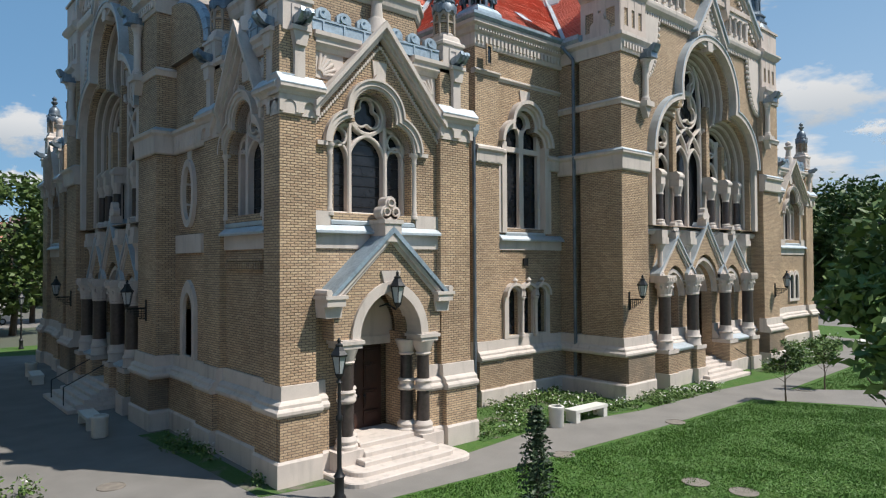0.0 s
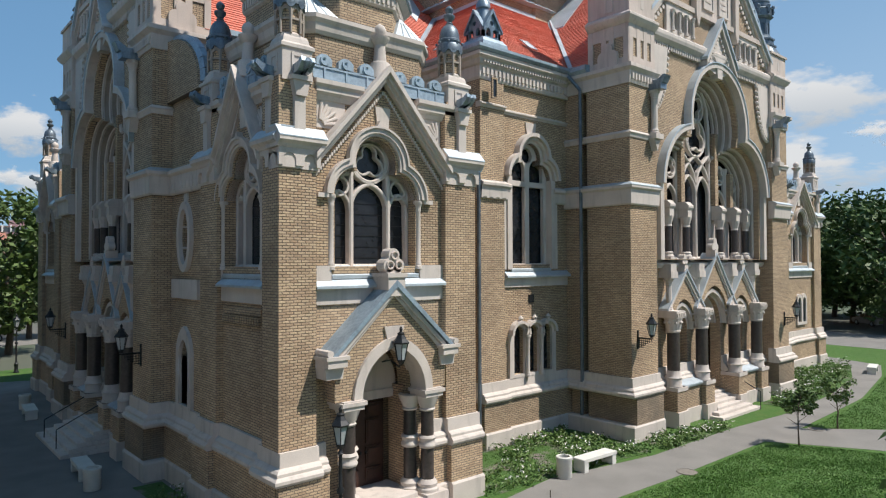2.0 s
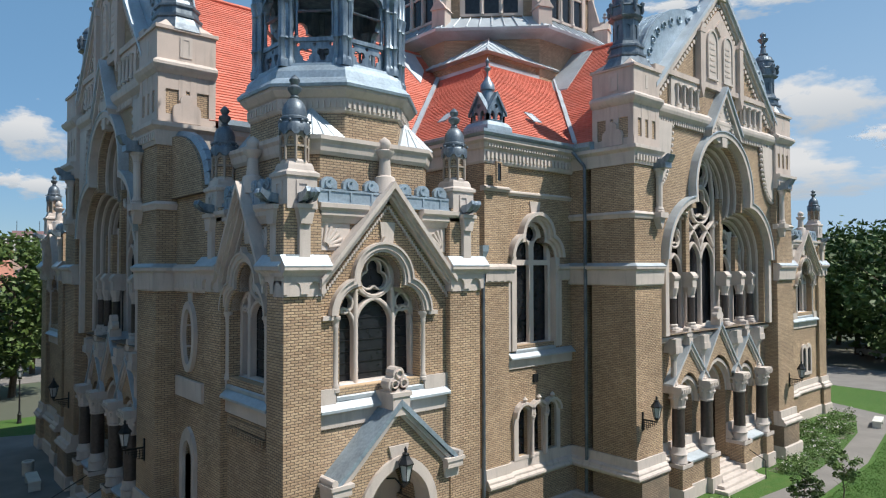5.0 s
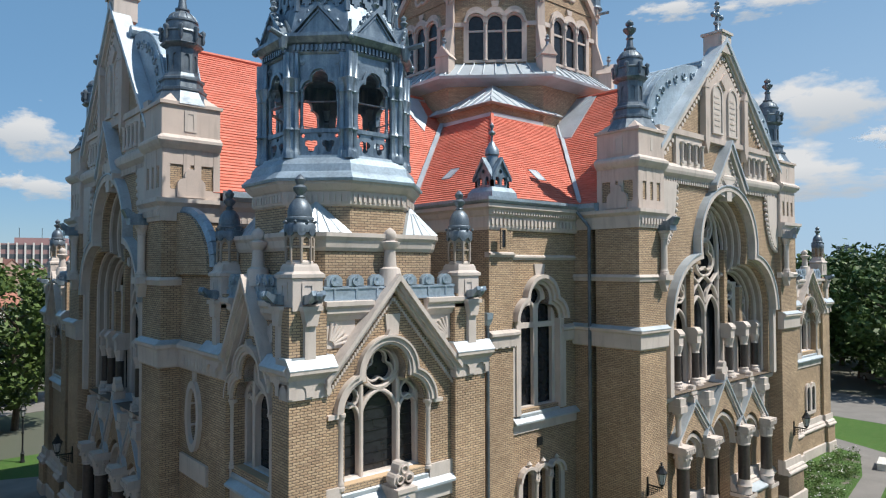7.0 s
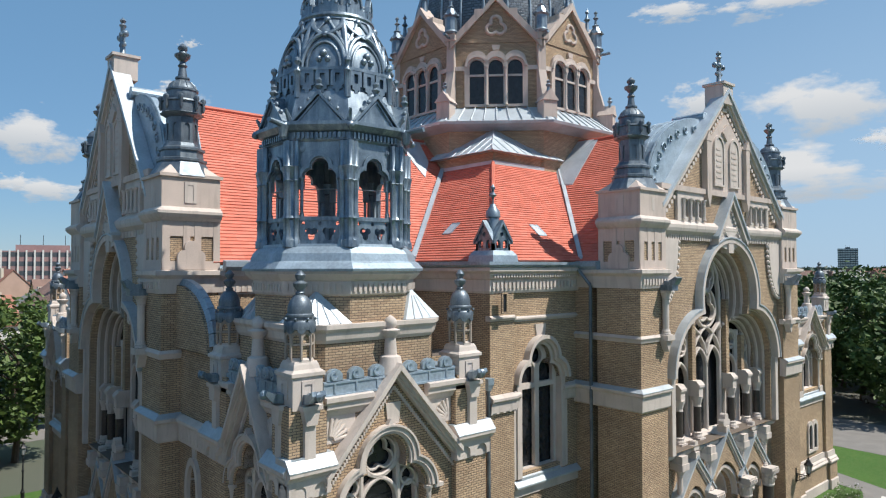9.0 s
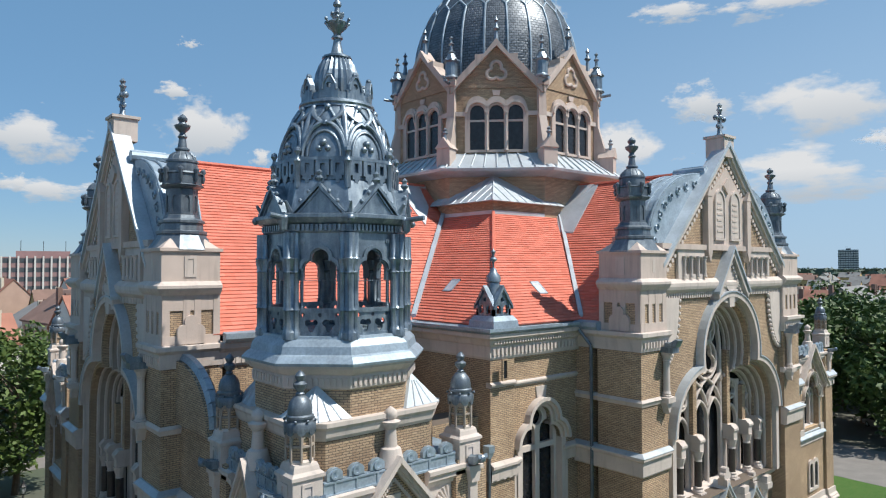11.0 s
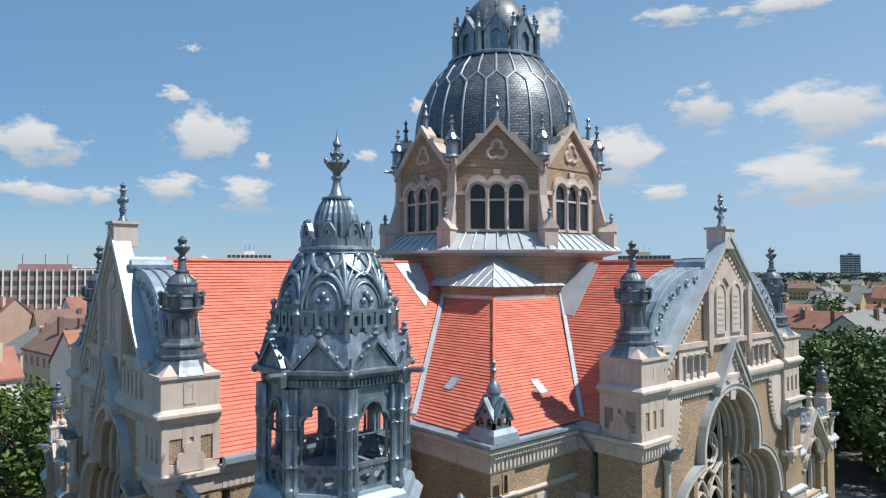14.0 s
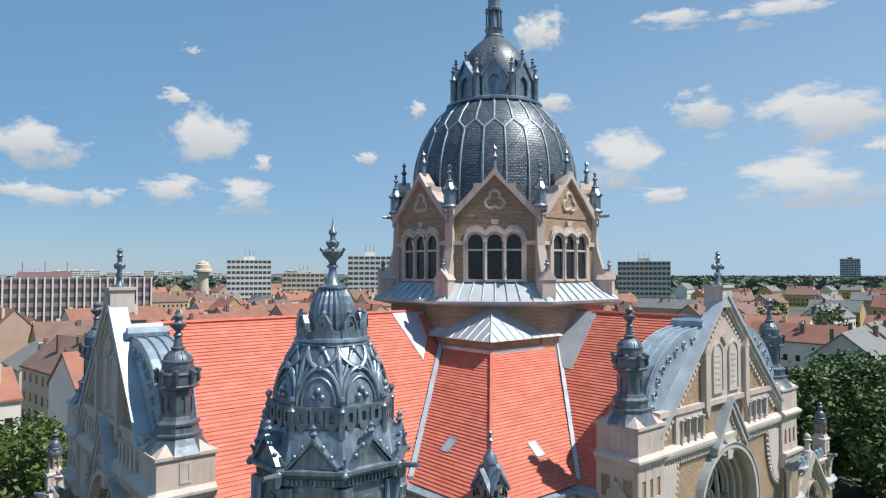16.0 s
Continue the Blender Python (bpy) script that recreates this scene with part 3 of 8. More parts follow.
def pinnacle(x, y, z, s=1.0, parent=None):
    """Corner pinnacle: panelled stone block, arched lantern, scalloped zinc cap and knop."""
    bm = B()
    lathe(bm, [(0.68 * s, z - 1.2), (0.68 * s, z - 0.36), (0.76 * s, z - 0.33), (0.76 * s, z - 0.24), (0.6 * s, z - 0.16), (0.56 * s, z - 0.04), (0.5 * s, z + 0.04)], x, y, 4, math.pi / 4)
    base = part("pinnacle", bm, STONE, parent or ROOT, "stone pinnacle with a dark zinc onion cap")
    for k in range(4):
        t = math.pi / 2 * k
        f = Face(x + 0.481 * s * math.cos(t), y + 0.481 * s * math.sin(t), -math.sin(t), math.cos(t), math.cos(t), math.sin(t))
        part("panel", slab(B(), f, rect(-0.2 * s, 0.2 * s, z - 0.95, z - 0.45), -0.03, 0.03, [rect(-0.12 * s, 0.12 * s, z - 0.85, z - 0.54)]), STONE, base)
    part("plinth_ring", lathe(B(), [(0.4 * s, z - 0.05), (0.4 * s, z + 0.08), (0.36 * s, z + 0.12), (0.33 * s, z + 0.14)], x, y, 8, math.pi / 8), STONE, base)
    part("shaft", lathe(B(), [(0.34 * s, z + 0.1), (0.34 * s, z + 0.95 * s)], x, y, 8, math.pi / 8), BRICK, base)
    for i in range(8):
        a = math.pi / 8 + i * math.pi / 4
        part("colonnette", rod(B(), (x + 0.395 * s * math.cos(a), y + 0.395 * s * math.sin(a), z + 0.1), (x + 0.395 * s * math.cos(a), y + 0.395 * s * math.sin(a), z + 0.95 * s), 0.045 * s, 6), DARKSTONE, base)
        f = oct_face(x, y, 0.415 * s, i)
        part("little_arch", slab(B(), f, rect(-0.155 * s, 0.155 * s, z + 0.5 * s, z + 0.97 * s), -0.06, 0.0, [pointed_arch(0, 0.1 * s, z + 0.56 * s, z + 0.68 * s, 1.4, 4)]), DARKSTONE, base)
    bm = B()
    z2 = z + 0.95 * s
    lathe(bm, [(0.36 * s, z2 - 0.02), (0.46 * s, z2), (0.47 * s, z2 + 0.2 * s), (0.43 * s, z2 + 0.26 * s), (0.37 * s, z2 + 0.28 * s), (0.37 * s, z2 + 0.34 * s), (0.41 * s, z2 + 0.36 * s), (0.41 * s, z2 + 0.42 * s), (0.36 * s, z2 + 0.46 * s), (0.36 * s, z2 + 0.62 * s), (0.31 * s, z2 + 0.8 * s), (0.2 * s, z2 + 0.95 * s), (0.11 * s, z2 + 1.0 * s)], x, y, 16)
    cap = part("cap", bm, PINZINC, base, "dark weathered zinc onion cap", smooth=True)
    for i in range(8):
        a = i * math.pi / 4
        part("knob", ball(B(), (x + 0.46 * s * math.cos(a), y + 0.46 * s * math.sin(a), z2 + 0.3 * s), 0.05 * s, 6), PINZINC, cap)
        f = oct_face(x, y, 0.45 * s, i, 0.0)
        part("scallop", slab(B(), f, circle(0, z2 + 0.02, 0.13 * s, 10), -0.02, 0.03), PINZINC, cap)
    bm = B()
    part("finial", lathe(bm, [(0.11 * s, z2 + 0.98 * s), (0.14 * s, z2 + 1.04 * s), (0.09 * s, z2 + 1.1 * s), (0.2 * s, z2 + 1.24 * s), (0.21 * s, z2 + 1.32 * s), (0.1 * s, z2 + 1.4 * s), (0.15 * s, z2 + 1.5 * s), (0.16 * s, z2 + 1.56 * s), (0.08 * s, z2 + 1.66 * s), (0, z2 + 1.72 * s)], x, y, 10), PINZINC, base, smooth=True)
    return base


FR = Face(0, 0, 1, 0, 0, -1)
FL = Face(0, 0, 0, 1, -1, 0)
corner_front(FR, -0.1, 6.95, 3.15, 1.44, True)
corner_front(FL, 0.02, 5.5, 2.85, 1.2, False)
bm = B()
for prof in (PLINTH_STONE, PLINTH_MOULD):
    run_course(bm, [(0.0, 1.16), (0.0, 0.0), (1.04, 0.0)], prof)
part("plinth", bm, STONE, ROOT)
bm = B()
box(bm, W, 1.1, 6.3, 1.7, 5.2, 0.0, 12.7)
part("wall", bm, BRICK, ROOT)
bm = B()
box(bm, W, 0.15, 6.7, 0.2, 5.4, 12.6, 12.75)
part("roof", bm, ZINC, ROOT, "flat zinc roof behind the battlement")
for x, y in ((0.42, 0.4), (6.25, 0.45), (0.42, 5.0), (6.2, 5.0)):
    pinnacle(x, y, 13.5, 0.92)

part("corner_stone", box(B(), W, -0.1, 0.5, -0.1, 0.5, 10.0, 10.54), STONE, ROOT)

# blind brick panel and stone band on the shaded front
bm = B()
box(bm, FL, 1.5, 4.0, -0.22, -0.14, 6.0, 6.2)
studs(bm, FL, 1.5, 4.0, -0.14, 5.75, 0.16, 0.09, 0.22, 0.06)
part("brick_frieze", bm, BRICK, ROOT)


# ---- portal of the corner block ----
def small_portal(f, c):
    bm = B()
    slab(bm, f, [(c - 1.95, 3.75), (c - 1.95, 5.15), (c, 6.75), (c + 1.95, 5.15), (c + 1.95, 3.75)] + pointed_arch(c, 1.22, 0, 3.75, 1.22)[2:], -0.25, 0.42)
    porch = part("porch", bm, BRICK, ROOT, "gabled brick and stone entrance porch")
    bm = B()
    slab(bm, f, ring(pointed_arch(c, 1.4, 0, 3.75, 1.2), pointed_arch(c, 1.12, 0, 3.75, 1.22)), -0.3, 0.52)
    keystone(bm, f, c, 5.35, 0.42, 0.26, 0.34)
    for s in (-1, 1):
        u = c + s * 1.42
        box(bm, f, u - 0.33, u + 0.33, -0.25, 0.56, 3.5, 3.76)
        box(bm, f, u - 0.4, u + 0.4, -0.2, 0.6, 3.62, 3.72)
    part("arch", bm, STONE, porch)
    # two orders of columns each side on tall stone blocks
    for s in (-1, 1):
        for k, (du, d) in enumerate(((1.42, 0.22), (1.1, -0.22))):
            p = f(c + s * du, d, 0)
            part("column", lathe(B(), [(0.2, 1.0), (0.2, 1.9), (0.2, 2.3), (0.19, 3.1)], p.x, p.y, 14), GRANITE, porch, "dark polished granite shaft", smooth=True)
            bm = B()
            lathe(bm, [(0.34, 0.62), (0.34, 0.75), (0.29, 0.8), (0.31, 0.9), (0.23, 1.02)], p.x, p.y, 14)
            part("base", bm, STONE, porch, smooth=True)
            bm = B()
            lathe(bm, [(0.24, 1.95), (0.28, 2.0), (0.28, 2.05), (0.24, 2.1), (0.24, 2.2), (0.28, 2.25), (0.24, 2.32)], p.x, p.y, 14)
            part("collar", bm, STONE, porch, smooth=True)
            bm = B()
            lathe(bm, [(0.22, 3.05), (0.25, 3.1), (0.22, 3.14), (0.33, 3.42), (0.36, 3.52)], p.x, p.y, 10)
            part("capital", bm, STONE, porch, smooth=True)
        bm = B()
        u = c + s * 1.5
        box(bm, f, u - 0.42, u + 0.42, -0.3, 0.62, 0.0, 0.66)
        part("pedestal", bm, STONE, porch)
        bm = B()
        u = c + s * 1.02
        box(bm, f, min(u, u + s * 0.35), max(u, u + s * 0.35), -1.2, -0.4, 0.0, 3.75)
        part("jamb", bm, BRICK, porch)
    # gable roof with zinc on coping and scrolled feet
    bm = B()
    coping(bm, f, c, 2.12, 5.05, 7.0, 0.15, -0.2, 0.64)
    part("porch_roof", bm, ZINC, porch, "steep zinc-covered porch gable")
    for s in (-1, 1):
        bm = B()
        u = c + s * 2.0
        box(bm, f, u - 0.3, u + 0.3, -0.2, 0.66, 4.72, 5.0)
        slab(bm, f, [(u - 0.25, 4.4), (u + 0.25, 4.4), (u + 0.3, 4.72), (u - 0.3, 4.72)], -0.2, 0.5)
        box(bm, f, u - 0.36, u + 0.36, -0.2, 0.7, 4.92, 5.02)
        rod(bm, f(u + s * 0.22, -0.1, 5.1), f(u + s * 0.22, 0.66, 5.1), 0.1, 8)
        part("kneeler", bm, STONE, porch)
    bm = B()
    coping(bm, f, c, 2.05, 4.9, 6.84, 0.14, -0.2, 0.56)
    coping(bm, f, c, 1.98, 4.78, 6.7, 0.12, -0.2, 0.48)
    part("gable_moulding", bm, STONE, porch)
    bm = B()
    box(bm, f, c - 0.3, c + 0.3, -0.2, 0.6, 6.55, 7.1)
    box(bm, f, c - 0.35, c + 0.35, -0.2, 0.64, 7.08, 7.2)
    slab(bm, f, clover(c, 7.52, 0.39), 0.08, 0.46)
    box(bm, f, c - 0.25, c + 0.25, 0.1, 0.46, 7.15, 7.4)
    part("acroterion", bm, STONE, porch, "carved stone clover ornament")
    bm = B()
    for k in range(3):
        m = math.pi / 2 + k * 2 * math.pi / 3
        strip(bm, f, circle(c + 0.18 * math.cos(m), 7.52 + 0.18 * math.sin(m), 0.11, 10), 0.05, 0.42, 0.52, True)
    part("relief", bm, PLASTER, porch)
    # reveal, lintel and tympanum
    bm = B()
    slab(bm, f, pointed_arch(c, 1.15, 3.5, 3.75, 1.22), -1.15, -1.0)
    box(bm, f, c - 1.15, c + 1.15, -1.2, -0.95, 3.35, 3.62)
    part("tympanum", bm, PLASTER, porch)
    # door with panels
    bm = B()
    box(bm, f, c - 0.82, c + 0.82, -1.3, -1.2, 0.7, 3.4)
    door = part("door", bm, WOOD, ROOT, "dark oak double door with raised panels")
    for s in (-1, 1):
        bm = B()
        a, b = sorted((c + s * 0.03, c + s * 0.78))
        for z0, z1 in ((0.85, 1.25), (1.35, 1.9), (2.0, 2.75), (2.85, 3.2)):
            box(bm, f, a + 0.1, b - 0.1, -1.2, -1.15, z0, z1)
            box(bm, f, a + 0.16, b - 0.16, -1.15, -1.12, z0 + 0.07, z1 - 0.07)
        part("leaf", bm, WOOD, door)
    bm = B()
    for s in (-1, 1):
        ball(bm, f(c + s * 0.1, -1.1, 1.75), 0.05, 8)
    part("handle", bm, IRON, door)
    # curved steps
    for i, (hw, dep) in enumerate(((2.2, 1.75), (1.85, 1.4), (1.35, 1.05), (1.1, 0.7), (1.0, 0.3))):
        bm = B()
        pts = []
        r = 0.45 if i < 2 else 0.02
        for s, a0 in ((1, 0.0), (-1, math.pi / 2)):
            for k in range(7):
                a = a0 + math.pi / 2 * k / 6
                pts.append((c + s * (hw - r) + r * math.cos(a), dep - r + r * math.sin(a)))
        pts = [(c + hw, -1.2)] + pts + [(c - hw, -1.2)]
        lo = [bm.verts.new(f(u, d, i * 0.145)) for u, d in pts]
        hi = [bm.verts.new(f(u, d, (i + 1) * 0.145 - 0.03)) for u, d in pts]
        tp = [bm.verts.new(f(c + (u - c) * 0.985, d - 0.03, (i + 1) * 0.145)) for u, d in pts]
        for a, b in ((lo, hi), (hi, tp)):
            for k in range(len(pts)):
                j = (k + 1) % len(pts)
                bm.faces.new((a[k], a[j], b[j], b[k]))
        bm.faces.new(tp)
        bm.faces.new(lo)
        part("step", bm, STONE, porch)


small_portal(FR, 3.28)


# ---- octagonal corner tower ----
TX, TY = 3.05, 2.85


def build_tower():
    bm = B()
    plan = [(1.25, 0.48), (4.95, 0.48), (5.6, 1.1), (5.6, 5.2), (0.62, 5.2), (0.62, 1.1)]
    solid(bm, [(x, y, z) for z in (12.7, 14.3) for x, y in plan], [tuple(range(6)), tuple(range(6, 12))] + [(i, (i + 1) % 6, (i + 1) % 6 + 6, i + 6) for i in range(6)])
    lathe(bm, [(2.5, 12.7), (2.5, 15.4)], TX, TY, 8, math.pi / 8)
    tower = part("corner_tower", bm, BRICK, ROOT, "octagonal corner tower with zinc belvedere and onion dome")
    bm = B()
    run_course(bm, [(0.62, 5.2), (0.62, 1.1), (1.25, 0.48), (4.95, 0.48), (5.6, 1.1), (5.6, 2.4)], [(-0.2, 14.28), (-0.2, 13.9), (0.04, 13.9), (0.1, 14.0), (0.14, 14.2), (0.22, 14.3), (0.22, 14.42), (-0.2, 14.42)])
    part("cornice", bm, STONE, tower)
    # sloping zinc corner roofs of the square base
    bm = B()
    for cx, cy in ((0.55, 0.42), (5.65, 0.42), (0.55, 5.28), (5.65, 5.28)):
        sx, sy = (1 if cx > TX else -1), (1 if cy > TY else -1)
        apex = (TX + sx * 1.7, TY + sy * 1.7, 15.35)
        e1 = (cx, TY + sy * 0.96, 14.43)
        e2 = (TX + sx * 0.96, cy, 14.43)
        cx, cy = TX + (cx - TX) * 0.93, TY + (cy - TY) * 0.93
        solid(bm, [(cx, cy, 14.43), e1, e2, apex, (TX, TY, 14.43)], [(0, 1, 3), (0, 3, 2), (1, 4, 3), (2, 3, 4), (0, 2, 4, 1)])
        for t in (0.25, 0.5, 0.75):
            p = Vector((cx, cy, 14.45)).lerp(Vector(e2), t)
            rod(bm, p, Vector(apex).lerp(p, 0.25), 0.025, 4)
            p = Vector((cx, cy, 14.45)).lerp(Vector(e1), t)
            rod(bm, p, Vector(apex).lerp(p, 0.25), 0.025, 4)
    part("corner_roof", bm, LIGHTZINC, tower, "pale standing-seam zinc slope")
    bm = B()
    lathe(bm, [(2.5, 15.2), (2.58, 15.25), (2.58, 15.62), (2.66, 15.66), (2.82, 15.82), (2.82, 15.9), (2.6, 15.95)], TX, TY, 8, math.pi / 8)
    for k in range(8):
        f = oct_face(TX, TY, 2.58, k)
        studs(bm, f, -0.95, 0.95, 0.0, 15.32, 0.18, 0.09, 0.22, 0.06)
    part("frieze", bm, STONE, tower)
    bm = B()
    lathe(bm, [(2.9, 15.9), (2.92, 15.98), (2.75, 16.15), (2.66, 16.2), (2.6, 16.42), (2.42, 16.62), (2.4, 16.7), (1.0, 16.7)], TX, TY, 8, math.pi / 8)
    part("apron", bm, ZINC, tower, "stepped grey zinc apron")
    # belvedere: clustered corner posts, balustrade, arched openings
    for k in range(8):
        x, y = octa(2.2, k)
        bm = B()
        for dx, dy, r in ((0, 0, 0.17),) + tuple((0.19 * math.cos(math.pi / 8 + k * math.pi / 4 + s), 0.19 * math.sin(math.pi / 8 + k * math.pi / 4 + s), 0.08) for s in (-1.4, 0, 1.4)):
            lathe(bm, [(r * 1.6, 16.6), (r * 1.6, 16.8), (r * 1.2, 16.85), (r, 16.95), (r, 17.4), (r * 1.4, 17.45), (r, 17.55), (r, 18.5), (r * 1.3, 18.55), (r, 18.6), (r * 1.5, 18.85), (r * 1.7, 18.95), (r * 1.2, 19.0), (r * 1.2, 19.7)], x + dx, y + dy, 8)
        part("corner_post", bm, DARKZINC, tower, smooth=True)
        f = oct_face(TX, TY, 2.2, k)
        bm = B()
        hw = 0.7
        lobes = trefoil(0, 0.49, 17.45, 18.64, 0, 6)
        slab(bm, f, rect(-hw, hw, 18.3, 19.75), -0.12, 0.02, [[(-0.49, 18.31), (0.49, 18.31)] + lobes[2:]])
        slab(bm, f, ring(trefoil(0, 0.49, 17.45, 18.64, 0.14, 6), trefoil(0, 0.49, 17.45, 18.64, 0.04, 6)), -0.1, 0.1)
        for s in (-1, 1):
            slab(bm, f, circle(s * 0.54, 19.48, 0.1, 12), 0.0, 0.05)
            slab(bm, f, circle(s * 0.54, 19.48, 0.05, 8), 0.05, 0.08)
            p = f(s * 0.55, -0.02, 0)
            column(bm, p.x, p.y, 17.5, 18.66, 0.05, 0.2, 0.15, 8)
        part("arcade_panel", bm, DARKZINC, tower)
        bm = B()
        box(bm, f, -hw, hw, -0.1, 0.06, 17.38, 17.5)
        box(bm, f, -hw, hw, -0.08, 0.04, 16.68, 16.78)
        slab(bm, f, rect(-hw, hw, 16.76, 17.4), -0.05, 0.01, [clover(c, 17.02, 0.21, math.pi, 5) for c in (-0.26, 0.26)] + [circle(c, 17.3, 0.06, 8) for c in (-0.5, 0.0, 0.5)])
        part("balustrade", bm, DARKZINC, tower)
    bm = B()
    lathe(bm, [(2.25, 19.7), (2.3, 19.75), (2.3, 19.95), (2.42, 20.0), (2.58, 20.14), (2.58, 20.24), (2.28, 20.3), (1.96, 21.28), (1.9, 21.3), (1.88, 21.95), (0.5, 21.95)], TX, TY, 8, math.pi / 8)
    for k in range(8):
        f = oct_face(TX, TY, 2.3, k)
        studs(bm, f, -0.8, 0.8, 0.0, 19.78, 0.13, 0.07, 0.17, 0.08)
        f = oct_face(TX, TY, 1.9, k)
        box(bm, f, -0.73, 0.73, -0.05, 0.1, 21.88, 21.97)
        for m in (-0.46, 0.0, 0.46):
            slab(bm, f, [(m - 0.06, 21.2), (m + 0.06, 21.2), (m + 0.06, 21.3), (m + 0.13, 21.3), (m + 0.13, 21.42), (m + 0.2, 21.42), (m + 0.2, 21.9), (m - 0.2, 21.9), (m - 0.2, 21.42), (m - 0.13, 21.42), (m - 0.13, 21.3), (m - 0.06, 21.3)], 0.0, 0.09, [rect(m - 0.07, m + 0.07, 21.5, 21.78)])
    part("upper_drum", bm, DARKZINC, tower)
    for k in range(8):
        f = oct_face(TX, TY, 2.3, k)
        bm = B()
        slab(bm, f, [(-0.68, 20.24), (0.68, 20.24), (0, 21.02)], -0.4, 0.1)
        part("pediment", bm, DARKZINC, tower)
        bm = B()
        coping(bm, f, 0, 0.78, 20.3, 21.16, 0.1, -0.4, 0.2)
        coping(bm, f, 0, 0.66, 20.24, 20.98, 0.06, -0.4, 0.14)
        p = f(0, 0.08, 0)
        lathe(bm, [(0.06, 21.08), (0.06, 21.18), (0.14, 21.28), (0.07, 21.36), (0.1, 21.46), (0.0, 21.56)], p.x, p.y, 7)
        for sg in (-1, 1):
            for q in (0.3, 0.62):
                ball(bm, f(sg * 0.78 * (1 - q), 0.12, 20.36 + 0.86 * q), 0.075, 6)
        part("pediment_coping", bm, DARKZINC, tower)
        x, y = octa(1.97, k)
        bm = B()
        lathe(bm, [(0.1, 21.05), (0.09, 21.75), (0.13, 21.85), (0.06, 21.95), (0.05, 22.05), (0.11, 22.15), (0.09, 22.24), (0.0, 22.3)], x, y, 8)
        part("corner_knob", bm, DARKZINC, tower, smooth=True)
        bm = B()
        ball(bm, (*octa(2.52, k), 20.12), 0.12, 8)
        rod(bm, octa(2.3, k) + (20.3,), octa(2.5, k) + (20.62,), 0.09, 6, 0.04)
        part("crocket", bm, DARKZINC, tower, smooth=True)
        if k % 2 == 0:
            bm = B()
            rod(bm, octa(2.4, k) + (20.1,), octa(3.2, k) + (20.18,), 0.09, 8, 0.075)
            lathe(bm, [(0.0, 19.7), (0.1, 19.78), (0.14, 20.0), (0.16, 20.1)], *octa(2.6, k), 8)
            part("gargoyle", bm, DARKZINC, tower)
    # onion dome: blind pointed arches below, forked bands above
    prof = [(1.76, 21.9), (1.75, 22.2), (1.67, 22.55), (1.53, 22.95), (1.35, 23.35), (1.14, 23.7)]
    dome = part("dome", lathe(B(), prof, TX, TY, 32), DARKZINC, tower, smooth=True)

    def radius(z):
        for (r0, z0), (r1, z1) in zip(prof, prof[1:]):
            if z <= z1:
                return r0 + (r1 - r0) * (z - z0) / (z1 - z0)
        return prof[-1][0]

    def band(bm, pts, w, out):
        """A raised flat band along (angle, z) points of the dome."""
        rows = []
        for i, (a, z) in enumerate(pts):
            (a0, z0), (a1, z1) = pts[max(i - 1, 0)], pts[min(i + 1, len(pts) - 1)]
            r = radius(z)
            t = Vector(((a1 - a0) * r, z1 - z0)).normalized()
            row = []
            for side, o in ((-1, -0.04), (-1, out * 0.6), (-0.4, out), (0.4, out), (1, out * 0.6), (1, -0.04)):
                da, dz = -t.y * side * w / 2 / r, t.x * side * w / 2
                q = radius(z + dz) + o
                row.append(bm.verts.new((TX + q * math.cos(a + da), TY + q * math.sin(a + da), z + dz)))
            rows.append(row)
        for p, q in zip(rows, rows[1:]):
            for k in range(6):
                j = (k + 1) % 6
                bm.faces.new((p[k], p[j], q[j], q[k]))
        bm.faces.new(rows[0])
        bm.faces.new(rows[-1])

    half = math.pi / 8
    for k in range(8):
        a0 = (k + 0.5) * math.pi / 4 + half
        bm = B()
        for sg in (-1, 1):
            for wide, z1, w, out in ((0.95, 23.08, 0.13, 0.11), (0.74, 22.8, 0.08, 0.06)):
                band(bm, [(a0 + sg * half * wide * math.cos(math.pi / 2 * i / 8), 22.0 + (z1 - 22.0) * math.sin(math.pi / 2 * i / 8) ** 0.9) for i in range(9)], w, out)
            band(bm, [(a0 + sg * half * math.sin(math.pi / 2 * i / 6), 23.02 + 0.66 * (i / 6) ** 1.15) for i in range(7)], 0.13, 0.1)
            band(bm, [(a0 + sg * half * (1 - 0.95 * (i / 6) ** 1.3), 22.55 + 1.1 * i / 6) for i in range(7)], 0.09, 0.07)
        part("arch_band", bm, DARKZINC, dome, smooth=True)
        bm = B()
        band(bm, [(a0 + half, 21.98 + 1.7 * i / 6) for i in range(7)], 0.15, 0.09)
        part("rib", bm, DARKZINC, dome, smooth=True)
        for da, zz, rr in ((0.0, 22.42, 0.12), (-0.075, 22.24, 0.1), (0.075, 22.24, 0.1), (0.0, 23.06, 0.1), (0.0, 23.6, 0.12), (half, 22.05, 0.1)):
            r = radius(zz) + 0.02
            part("leaf_boss", ball(B(), (TX + r * math.cos(a0 + da), TY + r * math.sin(a0 + da), zz), rr, 8), DARKZINC, dome, smooth=True)
    crown = part("crown", lathe(B(), [(1.12, 23.62), (1.2, 23.68), (1.18, 23.74), (1.22, 23.8), (1.2, 23.88), (1.1, 23.92), (1.1, 24.12), (0.98, 24.14), (0.98, 23.9), (0.7, 23.9)], TX, TY, 32), DARKZINC, tower, smooth=True)
